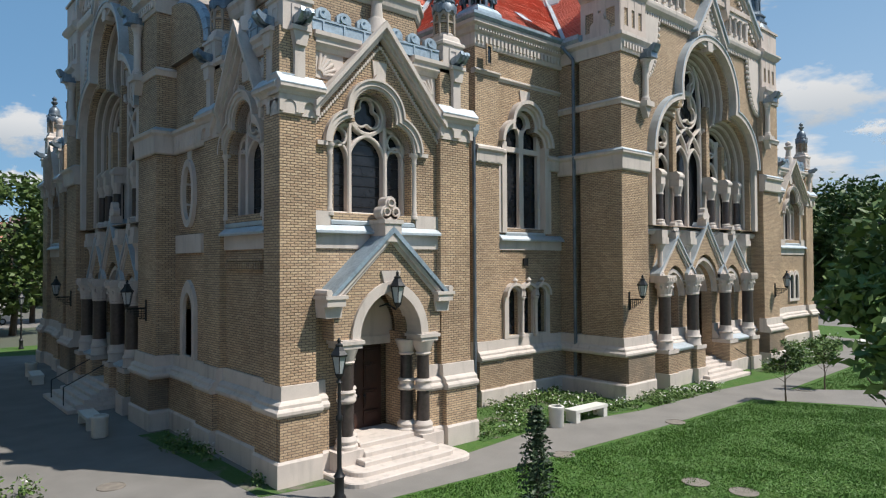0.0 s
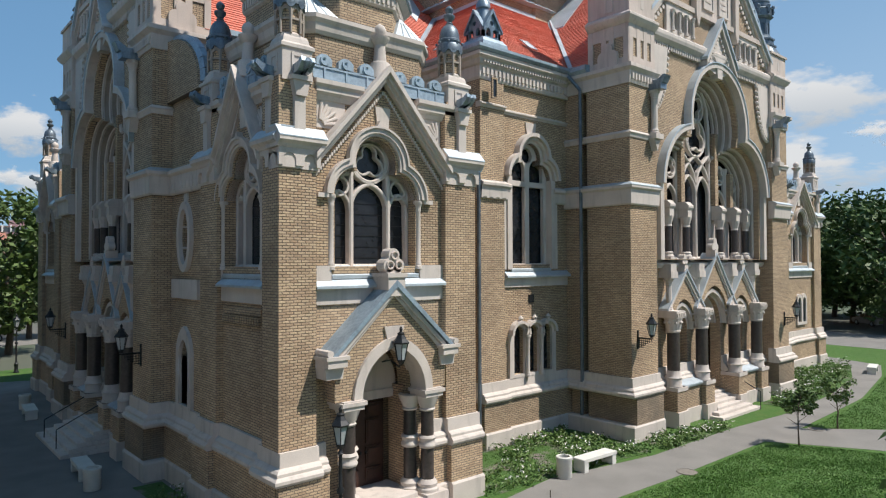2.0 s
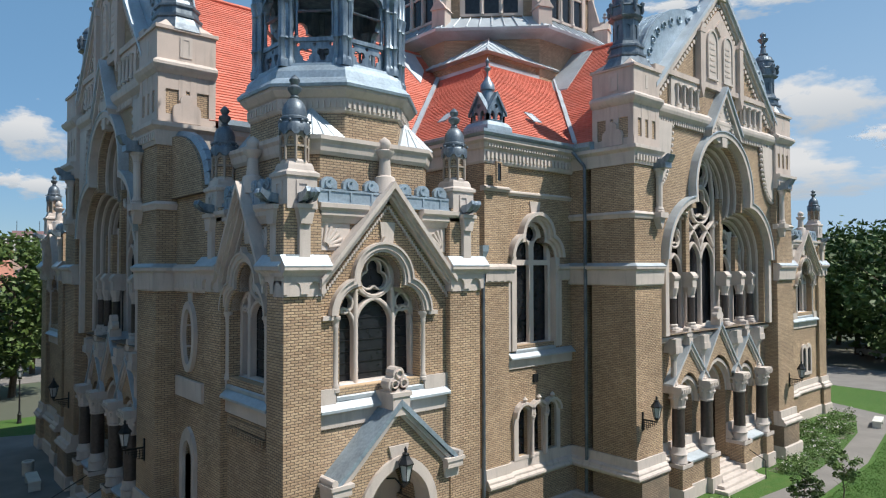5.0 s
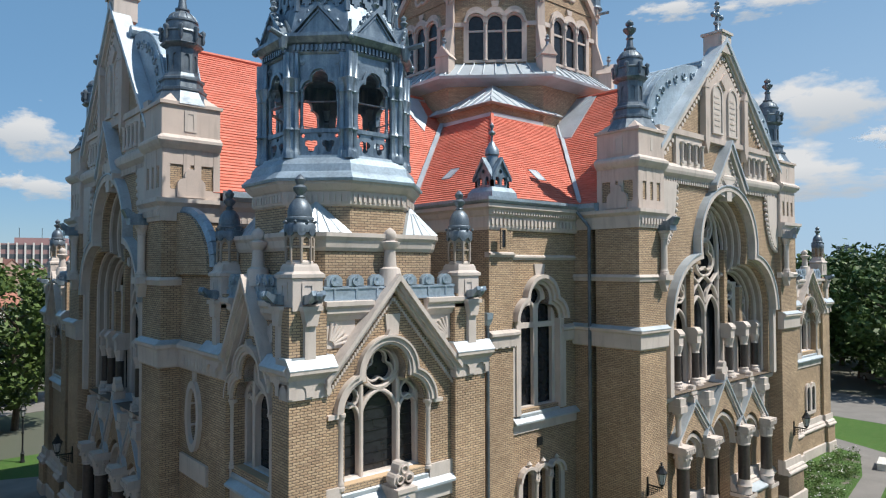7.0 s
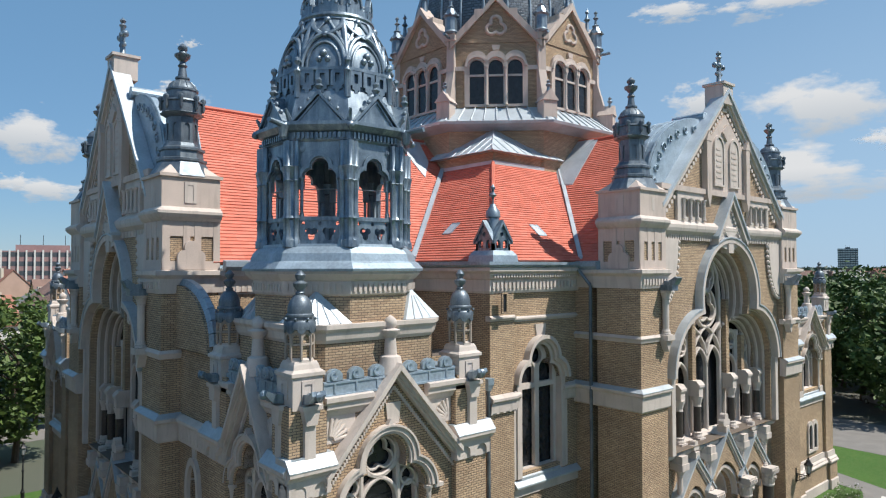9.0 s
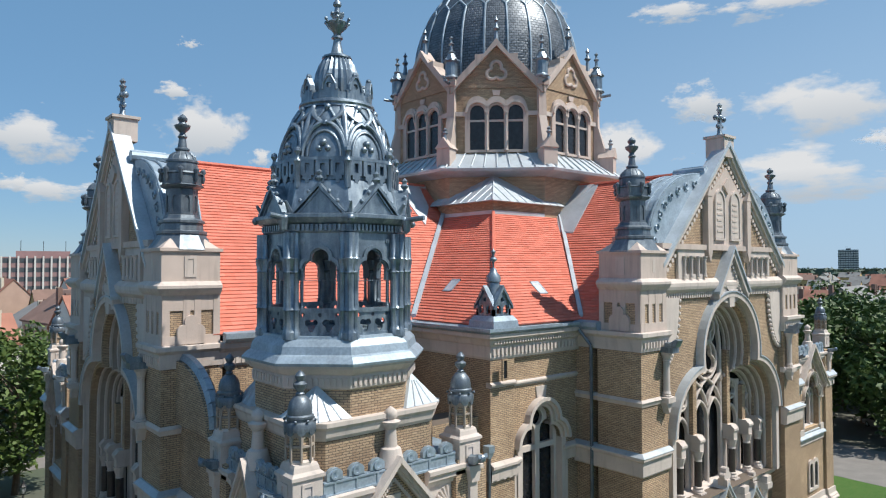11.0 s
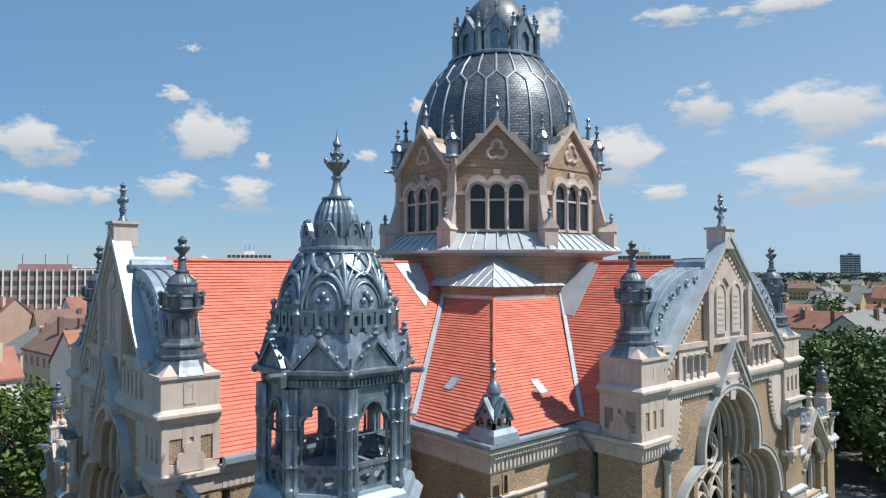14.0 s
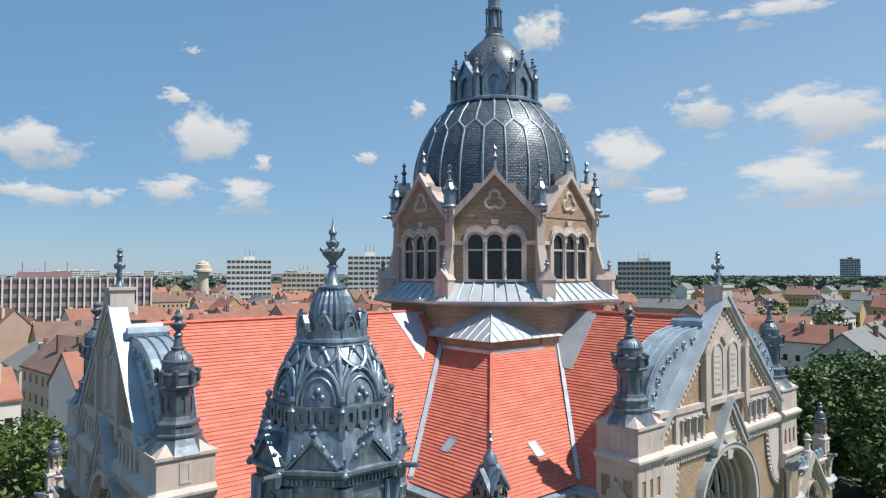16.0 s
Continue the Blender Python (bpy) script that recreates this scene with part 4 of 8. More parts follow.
    for k in range(8):
        f = oct_face(TX, TY, 1.16, k)
        bm = B()
        slab(bm, f, [(-0.3, 23.88), (0.3, 23.88), (0.3, 24.2), (0.2, 24.2), (0.2, 24.36), (0.08, 24.58), (-0.08, 24.58), (-0.2, 24.36), (-0.2, 24.2), (-0.3, 24.2)], -0.12, 0.02, [circle(0, 24.32, 0.09, 10)])
        strip(bm, f, [(-0.22, 24.18), (-0.2, 24.36), (-0.06, 24.6), (0.06, 24.6), (0.2, 24.36), (0.22, 24.18)], 0.07, -0.12, 0.07)
        ball(bm, f(0, -0.04, 24.68), 0.09, 8)
        part("gablet", bm, DARKZINC, crown)
    bm = B()
    n = 48
    rings_ = []
    for r, z in ((0.68, 23.9), (0.72, 24.3), (0.72, 24.65), (0.66, 24.95), (0.56, 25.2), (0.43, 25.42)):
        rings_.append([bm.verts.new((TX + (r + (0.03 if i % 2 else -0.025)) * math.cos(2 * math.pi * i / n), TY + (r + (0.03 if i % 2 else -0.025)) * math.sin(2 * math.pi * i / n), z)) for i in range(n)])
    for a, b in zip(rings_, rings_[1:]):
        for i in range(n):
            bm.faces.new((a[i], a[(i + 1) % n], b[(i + 1) % n], b[i]))
    bm.faces.new(rings_[-1])
    part("fluted_cap", bm, DARKZINC, tower, "fluted zinc cap")
    bm = B()
    lathe(bm, [(0.44, 25.4), (0.49, 25.44), (0.48, 25.5), (0.3, 25.54), (0.2, 25.66), (0.13, 25.95), (0.12, 26.08), (0.19, 26.12), (0.18, 26.18), (0.11, 26.22), (0.14, 26.32), (0.32, 26.5), (0.36, 26.62), (0.24, 26.7), (0.14, 26.74), (0.2, 26.84), (0.21, 26.92), (0.1, 27.0), (0.08, 27.14), (0.14, 27.22), (0.13, 27.3), (0.05, 27.4), (0.0, 27.8)], TX, TY, 12)
    for i in range(6):
        a = i * math.pi / 3
        rod(bm, (TX + 0.26 * math.cos(a), TY + 0.26 * math.sin(a), 26.5), (TX + 0.42 * math.cos(a), TY + 0.42 * math.sin(a), 26.68), 0.06, 6, 0.03)
        ball(bm, (TX + 0.42 * math.cos(a), TY + 0.42 * math.sin(a), 26.7), 0.06, 6)
        ball(bm, (TX + 0.2 * math.cos(a), TY + 0.2 * math.sin(a), 26.92), 0.055, 6)
    part("finial", bm, DARKZINC, tower, smooth=True)


build_tower()


# ---- quadrant block between tower and transept ----
def quadrant():
    f = Face(0, 3.4, 1, 0, 0, -1)
    c, w, zw, zs = 13.72, 1.3, 7.4, 11.15
    small = [round_arch(u, 0.33, 2.75, 4.45, 8) for u in (12.85, 13.75, 14.65)]
    bm = B()
    slab(bm, f, rect(11.0, 16.8, 0.0, 15.6), -0.7, -0.12, [trefoil(c, w, zw, zs)] + small)
    box(bm, f, 10.55, 11.95, -1.4, 0.0, 0.0, 15.2)
    box(bm, f, 10.5, 12.0, -1.4, 0.24, 0.6, 1.84)
    box(bm, f, 12.0, 16.8, -0.5, 0.12, 0.6, 1.84)
    box(bm, W, 10.6, 11.6, 3.5, 9.0, 0.0, 15.6)
    part("wall", bm, BRICK, ROOT, "buff brick wall of the inner corner")
    bm = B()
    for a, b, d in ((10.5, 11.97, 0.0), (11.95, 16.8, -0.12)):
        bevel_course(bm, f, a, b, d, PLINTH_STONE)
        bevel_course(bm, f, a, b, d, PLINTH_MOULD)
    part("plinth", bm, STONE, ROOT)
    bm = B()
    for a, b, d in ((10.5, 12.0, 0.0), (12.0, c - w - 0.1, -0.12), (c + w + 0.1, 16.8, -0.12)):
        bevel_course(bm, f, a, b, d, string(10.86, 0.75, 0.24))
    corbel_arches(bm, f, 10.5, 12.0, 0.05, 10.12, 10.6, 4)
    for z in (14.05,):
        bevel_course(bm, f, 10.5, 11.98, 0.0, string(z, 0.22, 0.14, 0.14))
        bevel_course(bm, f, 11.98, 16.8, -0.12, string(z - 0.1, 0.22, 0.12, 0.14))
    part("string_course", bm, STONE, ROOT)
    bm = B()
    prof = [(-0.3, 14.95), (0.02, 14.95), (0.06, 15.05), (0.06, 15.5), (0.14, 15.56), (0.2, 15.75), (0.34, 15.85), (0.34, 16.0), (-0.3, 16.05)]
    run_course(bm, [(10.55, 9.0), (10.55, 3.4), (16.8, 3.4)], prof)
    studs(bm, f, 10.55, 16.7, 0.06, 15.15, 0.24, 0.12, 0.26, 0.07)
    studs(bm, f, 10.55, 16.7, 0.16, 15.6, 0.16, 0.08, 0.12, 0.08)
    part("cornice", bm, STONE, ROOT, "stone cornice with small blocks")
    bm = B()
    run_course(bm, [(10.55, 9.0), (10.55, 3.4), (16.8, 3.4)], [(-0.3, 16.05), (0.36, 16.02), (0.46, 16.12), (0.46, 16.24), (0.4, 16.24), (0.36, 16.14), (-0.3, 16.3)])
    part("gutter", bm, ZINC, ROOT, "grey zinc gutter")
    bm = B()
    box(bm, f, 12.0, 16.7, -0.2, -0.05, 6.45, 6.85)
    part("stone_band", bm, STONE, ROOT)
    bm = B()
    bevel_course(bm, f, 12.0, 16.8, -0.12, [(-0.1, 6.85), (0.26, 6.85), (0.26, 6.92), (0.02, 7.12), (-0.1, 7.12)])
    part("sill_course", bm, LIGHTZINC, ROOT)
    # tall two-light window
    bm = B()
    lights = [rect(c - 1.1, c - 0.14, zw + 0.05, zs - 0.35), rect(c + 0.14, c + 1.1, zw + 0.05, zs - 0.35)]
    lights += [round_arch(c - 0.6, 0.44, zs - 0.12, zs + 0.42, 8), round_arch(c + 0.6, 0.44, zs - 0.12, zs + 0.42, 8), circle(c, zs + 1.02, 0.34, 12)]
    slab(bm, f, trefoil(c, w, zw, zs), -0.5, -0.32, lights)
    win = part("window", bm, STONE, ROOT, "tall two-light window with round tracery")
    part("pane", slab(B(), f, trefoil(c, w, zw, zs), -0.62, -0.56), GLASS, win)
    bm = B()
    for o, i, d in ((0.42, 0.26, 0.22), (0.27, 0.14, 0.08), (0.15, 0.0, -0.06)):
        slab(bm, f, ring(trefoil(c, w, zw, zs, o), trefoil(c, w, zw, zs, i)), -0.4, d)
    keystone(bm, f, c, zs + 1.18 * w + 0.38, -0.12, 0.26, 0.5)
    part("hood_moulding", bm, STONE, win, "wide three-lobed stone hood")
    bm = B()
    for s in (-1, 1):
        u = c + s * (w + 0.12)
        box(bm, f, u - 0.14, u + 0.14, -0.4, 0.0, zw - 0.2, zs)
        u = c + s * (w + 0.36)
        box(bm, f, u - 0.1, u + 0.1, -0.4, -0.06, zw - 0.2, zs - 0.6)
    part("jamb", bm, STONE, win)
    part("sill", bevel_course(B(), f, c - w, c + w, -0.12, [(-0.5, zw - 0.3), (0.08, zw - 0.3), (0.08, zw - 0.2), (-0.36, zw + 0.04), (-0.5, zw + 0.04)]), LIGHTZINC, win)
    # group of three small windows
    bm = B()
    pts = [(12.25, 2.62), (15.25, 2.62), (15.25, 4.4)]
    for u in (14.65, 13.75, 12.85):
        pts += [(u + 0.58 * math.cos(a), 4.45 + 0.58 * math.sin(a)) for a in [0.75 + (math.pi - 1.5) * i / 8 for i in range(9)]]
    pts += [(12.25, 4.4)]
    slab(bm, f, pts, -0.3, 0.0, [round_arch(u, 0.34, 2.74, 4.45, 8) for u in (12.85, 13.75, 14.65)])
    tri = part("window", bm, STONE, ROOT, "three small round-headed windows with colonnettes")
    bm = B()
    for u in (12.85, 13.75, 14.65):
        slab(bm, f, ring(round_arch(u, 0.6, 0, 4.42, 8), round_arch(u, 0.48, 0, 4.42, 8)), -0.1, 0.16)
        p = f(u, 0.06, 0)
        lathe(bm, [(0.08, 4.95), (0.07, 5.06), (0.13, 5.12), (0.06, 5.2), (0, 5.26)], p.x, p.y, 6)
    part("hood_moulding", bm, STONE, tri)
    for u in (13.3, 14.2):
        p = f(u, 0.06, 0)
        part("colonnette", column(B(), p.x, p.y, 2.62, 4.4, 0.085, 0.3, 0.24), STONE, tri, smooth=True)
    for u in (12.85, 13.75, 14.65):
        part("pane", slab(B(), f, rect(u - 0.34, u + 0.34, 2.74, 4.8), -0.36, -0.31), GLASS, tri)
    # little vent
    part("vent", box(B(), f, 13.55, 13.85, -0.14, -0.06, 5.75, 6.1), IRON, ROOT)
    # link wall behind the drain pipe
    g = Face(0, 4.1, 1, 0, 0, -1)
    bm = B()
    box(bm, g, 6.4, 10.7, -1.5, 0.0, 0.0, 12.6)
    part("wall", bm, BRICK, ROOT)
    bm = B()
    bevel_course(bm, g, 6.9, 10.6, 0, PLINTH_STONE)
    bevel_course(bm, g, 6.9, 10.6, 0, PLINTH_MOULD)
    bevel_course(bm, g, 6.9, 10.6, 0, string(10.86, 0.7, 0.2))
    slab(bm, g, ring(pointed_arch(9.3, 0.9, 0, 4.6, 1.4), pointed_arch(9.3, 0.68, 0, 4.6, 1.4)), -0.1, 0.08)
    box(bm, g, 9.98, 10.2, -0.1, 0.06, 2.5, 4.6)
    bevel_course(bm, g, 6.9, 10.6, 0, string(7.05, 0.5, 0.2))
    part("stone_band", bm, STONE, ROOT)


quadrant()


# ---- transept fronts ----
def zinc_turret(x, y, z):
    """Octagonal zinc turret: stepped foot, panelled shaft, knobbed collar, fluted cap, knop."""
    bm = B()
    lathe(bm, [(1.2, z - 0.3), (1.0, z + 0.0), (0.86, z + 0.25), (0.9, z + 0.29), (0.9, z + 0.38), (0.78, z + 0.42), (0.75, z + 0.66), (0.82, z + 0.7), (0.82, z + 0.78), (0.66, z + 0.86), (0.62, z + 0.98), (0.56, z + 1.0)], x, y, 8, math.pi / 8)
    t = part("turret", bm, PINZINC, ROOT, "dark zinc octagonal turret with knob finials")
    part("shaft", lathe(B(), [(0.52, z + 0.95), (0.52, z + 2.0)], x, y, 8, math.pi / 8), PINZINC, t)
    for i in range(8):
        f = oct_face(x, y, 0.545, i)
        part("panel", slab(B(), f, rect(-0.21, 0.21, z + 0.98, z + 1.98), -0.05, 0.02, [pointed_arch(0, 0.1, z + 1.1, z + 1.6, 1.3, 4)]), PINZINC, t)
    bm = B()
    lathe(bm, [(0.58, z + 1.95), (0.74, z + 2.03), (0.78, z + 2.1), (0.7, z + 2.14), (0.7, z + 2.5), (0.76, z + 2.54), (0.74, z + 2.6), (0.55, z + 2.62)], x, y, 8, math.pi / 8)
    part("collar", bm, PINZINC, t)
    for i in range(8):
        a = math.pi / 8 + i * math.pi / 4
        px, py = x + 0.74 * math.cos(a), y + 0.74 * math.sin(a)
        part("knob", lathe(B(), [(0.03, z + 2.2), (0.09, z + 2.34), (0.06, z + 2.52), (0.11, z + 2.62), (0.1, z + 2.7), (0.0, z + 2.78)], px, py, 7), PINZINC, t, smooth=True)
    bm = B()
    lathe(bm, [(0.54, z + 2.6), (0.56, z + 2.78), (0.54, z + 2.94), (0.58, z + 2.96), (0.58, z + 3.03), (0.52, z + 3.06), (0.46, z + 3.2), (0.3, z + 3.34), (0.22, z + 3.4), (0.26, z + 3.44), (0.26, z + 3.5), (0.17, z + 3.54), (0.12, z + 3.9)], x, y, 20)
    cap = part("cap", bm, PINZINC, t, "ribbed dark zinc cap", smooth=True)
    for i in range(12):
        a = i * math.pi / 6
        c, q = math.cos(a), math.sin(a)
        part("rib", pipe(B(), [(x + 0.52 * c, y + 0.52 * q, z + 3.06), (x + 0.46 * c, y + 0.46 * q, z + 3.2), (x + 0.3 * c, y + 0.3 * q, z + 3.34)], 0.022, 5), PINZINC, cap)
    part("finial", lathe(B(), [(0.12, z + 3.86), (0.18, z + 3.95), (0.12, z + 4.02), (0.1, z + 4.1), (0.28, z + 4.28), (0.3, z + 4.38), (0.16, z + 4.42), (0.12, z + 4.5), (0.18, z + 4.58), (0.18, z + 4.66), (0.08, z + 4.76), (0, z + 4.82)], x, y, 9), PINZINC, t, smooth=True)


def slope_studs(bm, f, c, w, z0, z1, n, size, d0, d1):
    """Small hanging lobes along both slopes of a gable."""
    for s in (-1, 1):
        for i in range(n):
            t = (i + 0.5) / n
            slab(bm, f, circle(c + s * w * (1 - t), z0 + (z1 - z0) * t, size, 6), d0, d1)
    return bm


def cross_finial(f, c, d, z):
    bm = B()
    p = f(c, d, 0)
    lathe(bm, [(0.22, z), (0.2, z + 0.1), (0.12, z + 0.2), (0.1, z + 1.3), (0.16, z + 1.4), (0.08, z + 1.5), (0.14, z + 1.62), (0, z + 1.78)], p.x, p.y, 8)
    for s in (-1, 1):
        rod(bm, f(c, d, z + 0.95), f(c + s * 0.36, d, z + 0.95), 0.08, 6)
        ball(bm, f(c + s * 0.4, d, z + 0.95), 0.15, 8)
        ball(bm, f(c + s * 0.16, d, z + 0.55), 0.12, 6)
    ball(bm, f(c, d, z + 1.0), 0.16, 8)
    part("cross_finial", bm, DARKZINC, ROOT, "dark leafy zinc finial", smooth=True)


def transept(f, c, hw, wide_steps=False):
    pw = 2.05
    a0, a1 = c - hw, c + hw
    k = (hw - pw) / 6.05
    wd = -0.3
    w = 5.0 * k
    zs = 16.95 - 1.18 * w
    zfloor = 0.9
    # walls
    bm = B()
    for u0, u1 in ((a0, a0 + pw), (a1 - pw, a1)):
        box(bm, f, u0, u1, -2.2, 0.0, 0.0, 15.7)
    part("wall", bm, BRICK, ROOT, "buff brick buttress pier")
    for u0, u1 in ((a0, a0 + pw), (a1 - pw, a1)):
        part("wall", box(B(), f, u0 - 0.02, u1 + 0.02, -2.2, 0.26, 0.62, 1.84), SOOTBRICK, ROOT, "soot-darkened brick foot of the pier")
    bm = B()
    slab(bm, f, rect(a0 + pw, a1 - pw, 7.6, 18.0), -2.2, wd, [[(u, max(z, 7.62)) for u, z in trefoil(c, w, 7.62, zs)]])
    part("wall", bm, BRICK, ROOT, "buff brick wall with great three-lobed arch")
    bm = B()
    slab(bm, f, ring(trefoil(c, w, 0, zs, 0.5, 12), trefoil(c, w, 0, zs, 0.26, 12)), -0.8, 0.05)
    for s in (-1, 1):
        u = c + s * (w + 0.36)
        box(bm, f, u - 0.15, u + 0.15, -1.6, wd + 0.2, 7.6, zs)
    # stepped reveal: a darker stone colour stands in for the deep arch's shade
    bmr = B()
    for o, i, d1 in ((0.27, 0.08, wd - 0.12), (0.09, -0.1, wd - 0.4), (-0.09, -0.28, wd - 0.68), (-0.27, -0.46, wd - 0.96)):
        slab(bmr, f, ring(trefoil(c, w, 0, zs, o, 12), trefoil(c, w, 0, zs, i, 12)), -1.5, d1)
        for s in (-1, 1):
            u = c + s * (w + (o + i) / 2)
            box(bmr, f, u - 0.1, u + 0.1, -1.5, d1, 7.6, zs)
    part("arch_steps", bmr, DARKSTONE, ROOT, "stepped arch reveal with its shade in the stone colour")
    for o, d1 in ((0.2, wd - 0.06), (0.0, wd - 0.36), (-0.18, wd - 0.64), (-0.36, wd - 0.92)):
        part("arch_roll", pipe(B(), [f(u, d1, z) for u, z in [(c + w + o, 7.7)] + trefoil(c, w, 0, zs, o, 12)[2:] + [(c - w - o, 7.7)]], 0.075, 6), STONE, ROOT, smooth=True)
    arch = part("great_arch", bm, STONE, ROOT, "deep stepped three-lobed stone arch")
    bm = B()
    slab(bm, f, ring(trefoil(c, w, 0, zs, 0.56, 12), trefoil(c, w, 0, zs, 0.5, 12)), -0.4, 0.1)
    part("flashing", bm, LIGHTZINC, arch)
    # tracery wall inside the arch
    m = 1.75 * k
    bm = B()
    dd = (-1.5, -1.3)
    outline = [(u, max(z, 7.62)) for u, z in trefoil(c, w, 7.62, zs, -0.35)]
    strip(bm, f, outline, 0.3, *dd, True)
    strip(bm, f, [(c, 7.7), (c, 11.6)], 0.17, *dd)
    strip(bm, f, circle(c, 13.9, 0.98 * k, 18), 0.13, *dd, True)
    strip(bm, f, clover(c, 13.9, 0.86 * k), 0.1, *dd, True)
    strip(bm, f, circle(c, 15.5, 0.8 * k, 18), 0.12, *dd, True)
    strip(bm, f, clover(c, 15.5, 0.7 * k, math.pi), 0.09, *dd, True)
    for t in (-1, 1):
        strip(bm, f, [(c + t * 1.42 * k, 7.7), (c + t * 1.42 * k, 14.6), (c + t * 1.2 * k, 15.6), (c + t * 0.6 * k, 16.5)], 0.2, *dd)
        strip(bm, f, pointed_arch(c + t * 0.7 * k, 0.68 * k, 0, 10.9, 1.6)[2:], 0.13, *dd)
        strip(bm, f, [(c, 11.5), (c + t * 0.25 * k, 12.1), (c + t * 0.75 * k, 12.65), (c + t * 1.4 * k, 13.1)], 0.14, *dd)
        strip(bm, f, [(c + t * 1.42 * k, 11.7), (c + t * 1.0 * k, 12.3), (c + t * 0.45 * k, 12.75), (c, 12.98)], 0.14, *dd)
        for u, hw2, sp in ((2.55, 0.62, 10.4), (4.05, 0.56, 10.1)):
            strip(bm, f, pointed_arch(c + t * u * k, hw2 * k, 7.7, sp, 1.6), 0.14, *dd, True)
            strip(bm, f, circle(c + t * u * k, sp + 1.75 * k, 0.5 * k, 14), 0.12, *dd, True)
            strip(bm, f, clover(c + t * u * k, sp + 1.75 * k, 0.42 * k), 0.08, *dd, True)
        strip(bm, f, [(c + t * 3.3 * k, 7.7), (c + t * 3.3 * k, 12.6)], 0.4, *dd)
        strip(bm, f, [(c + t * 1.85 * k, 7.7), (c + t * 1.85 * k, 13.4)], 0.3, *dd)
    win = part("window", bm, STONE, ROOT, "great traceried window with dark glazing")
    bm = B()
    slab(bm, f, [(u, max(z, 7.62)) for u, z in trefoil(c, w, 7.62, zs)], -1.75, -1.68)
    part("pane", bm, GLASS, win)
    # shafts in front of the tracery
    for s in (-1, 1):
        for du, top in ((m, 13.9), (3.45 * k, 10.7), (4.75 * k, 10.7)):
            p = f(c + s * du, -0.95, 0)
            part("shaft", lathe(B(), [(0.18, 7.9), (0.17, 9.3)], p.x, p.y, 12), GRANITE, win, "dark granite shaft", smooth=True)
            bm = B()
            box(bm, f, c + s * du - 0.27, c + s * du + 0.27, -1.25, -0.66, 7.35, 7.7)
            lathe(bm, [(0.27, 7.68), (0.27, 7.78), (0.22, 7.86), (0.24, 7.94), (0.17, 8.0)], p.x, p.y, 12)
            part("base", bm, STONE, win)
            bm = B()
            lathe(bm, [(0.2, 9.2), (0.18, 9.3), (0.26, 9.6), (0.28, 9.7)], p.x, p.y, 10)
            box(bm, f, c + s * du - 0.2, c + s * du + 0.2, -1.3, -0.74, 9.68, 10.1)
            bevel_course(bm, f, c + s * du - 0.25, c + s * du + 0.25, -0.95, [(-0.4, 10.08), (0.24, 10.08), (0.28, 10.16), (0.28, 10.26), (0.1, 10.45), (-0.4, 10.45)])
            part("capital", bm, STONE, win)
            part("pilaster", box(B(), f, c + s * du - 0.17, c + s * du + 0.17, -1.45, -1.08, 10.4, top + (1.6 if du > m else 0.4)), BRICK, win)
    # upper parts of the front: cornices, arcade, small gable
    flip = f.u.x * f.n.y - f.u.y * f.n.x > 0

    def wrap(bm, prof, back):
        for pts in ([f(a0, -back, 0), f(a0, 0, 0), f(a0 + pw + 0.03, 0, 0)], [f(a1 - pw - 0.03, 0, 0), f(a1, 0, 0), f(a1, -back, 0)]):
            pts = [(p.x, p.y) for p in pts]
            run_course(bm, pts[::-1] if flip else pts, prof)
        return bm
    bm = B()
    wrap(bm, string(10.86, 0.95, 0.26), 4.0)
    part("course_sheet", wrap(B(), [(0.05, 10.85), (0.27, 10.73), (0.275, 10.76), (0.06, 10.89), (-0.2, 10.89), (-0.2, 10.85)], 4.0), LIGHTZINC, ROOT, "pale zinc sheet on the string course")
    wrap(bm, string(13.1, 0.3, 0.12, 0.18), 4.0)
    wrap(bm, [(-0.3, 15.1), (0.06, 15.1), (0.1, 15.62), (0.26, 15.75), (0.26, 15.9), (-0.3, 15.95)], 4.0)
    wrap(bm, [(-0.3, 17.7), (0.02, 17.7), (0.14, 17.82), (0.22, 17.95), (0.22, 18.05), (0.02, 18.2), (-0.3, 18.2)], 2.1)
    wrap(bm, PLINTH_STONE, 4.0)
    wrap(bm, PLINTH_MOULD, 4.0)
    for u0, u1 in ((a0, a0 + pw), (a1 - pw, a1)):
        corbel_arches(bm, f, u0, u1, 0.06, 10.0, 10.55, 5)
        studs(bm, f, u0, u1, 0.08, 15.25, 0.22, 0.12, 0.26, 0.07)
    bevel_course(bm, f, a0 + pw, a1 - pw, wd, [(-0.3, 17.3), (0.06, 17.3), (0.12, 17.5), (0.3, 17.66), (0.34, 17.8), (0.34, 17.95), (0.1, 18.15), (-0.3, 18.15)])
    studs(bm, f, a0 + pw, c - 1.6 * k, wd + 0.05, 17.25, 0.2, 0.1, 0.24, 0.1)
    studs(bm, f, c + 1.6 * k, a1 - pw, wd + 0.05, 17.25, 0.2, 0.1, 0.24, 0.1)
    part("string_course", bm, STONE, ROOT)
    # bracket colonnettes with spouts on the piers
    for u in (a0 + pw - 0.35, a1 - pw + 0.35):
        p = f(u, 0.16, 0)
        bm = B()
        column(bm, p.x, p.y, 13.05, 15.0, 0.14, 0.4, 0.3)
        box(bm, f, u - 0.3, u + 0.3, -0.1, 0.42, 12.85, 13.08)
        slab(bm, f, [(u - 0.25, 12.85), (u + 0.25, 12.85), (u, 12.35)], -0.1, 0.3)
        part("bracket", bm, STONE, ROOT)
        bm = B()
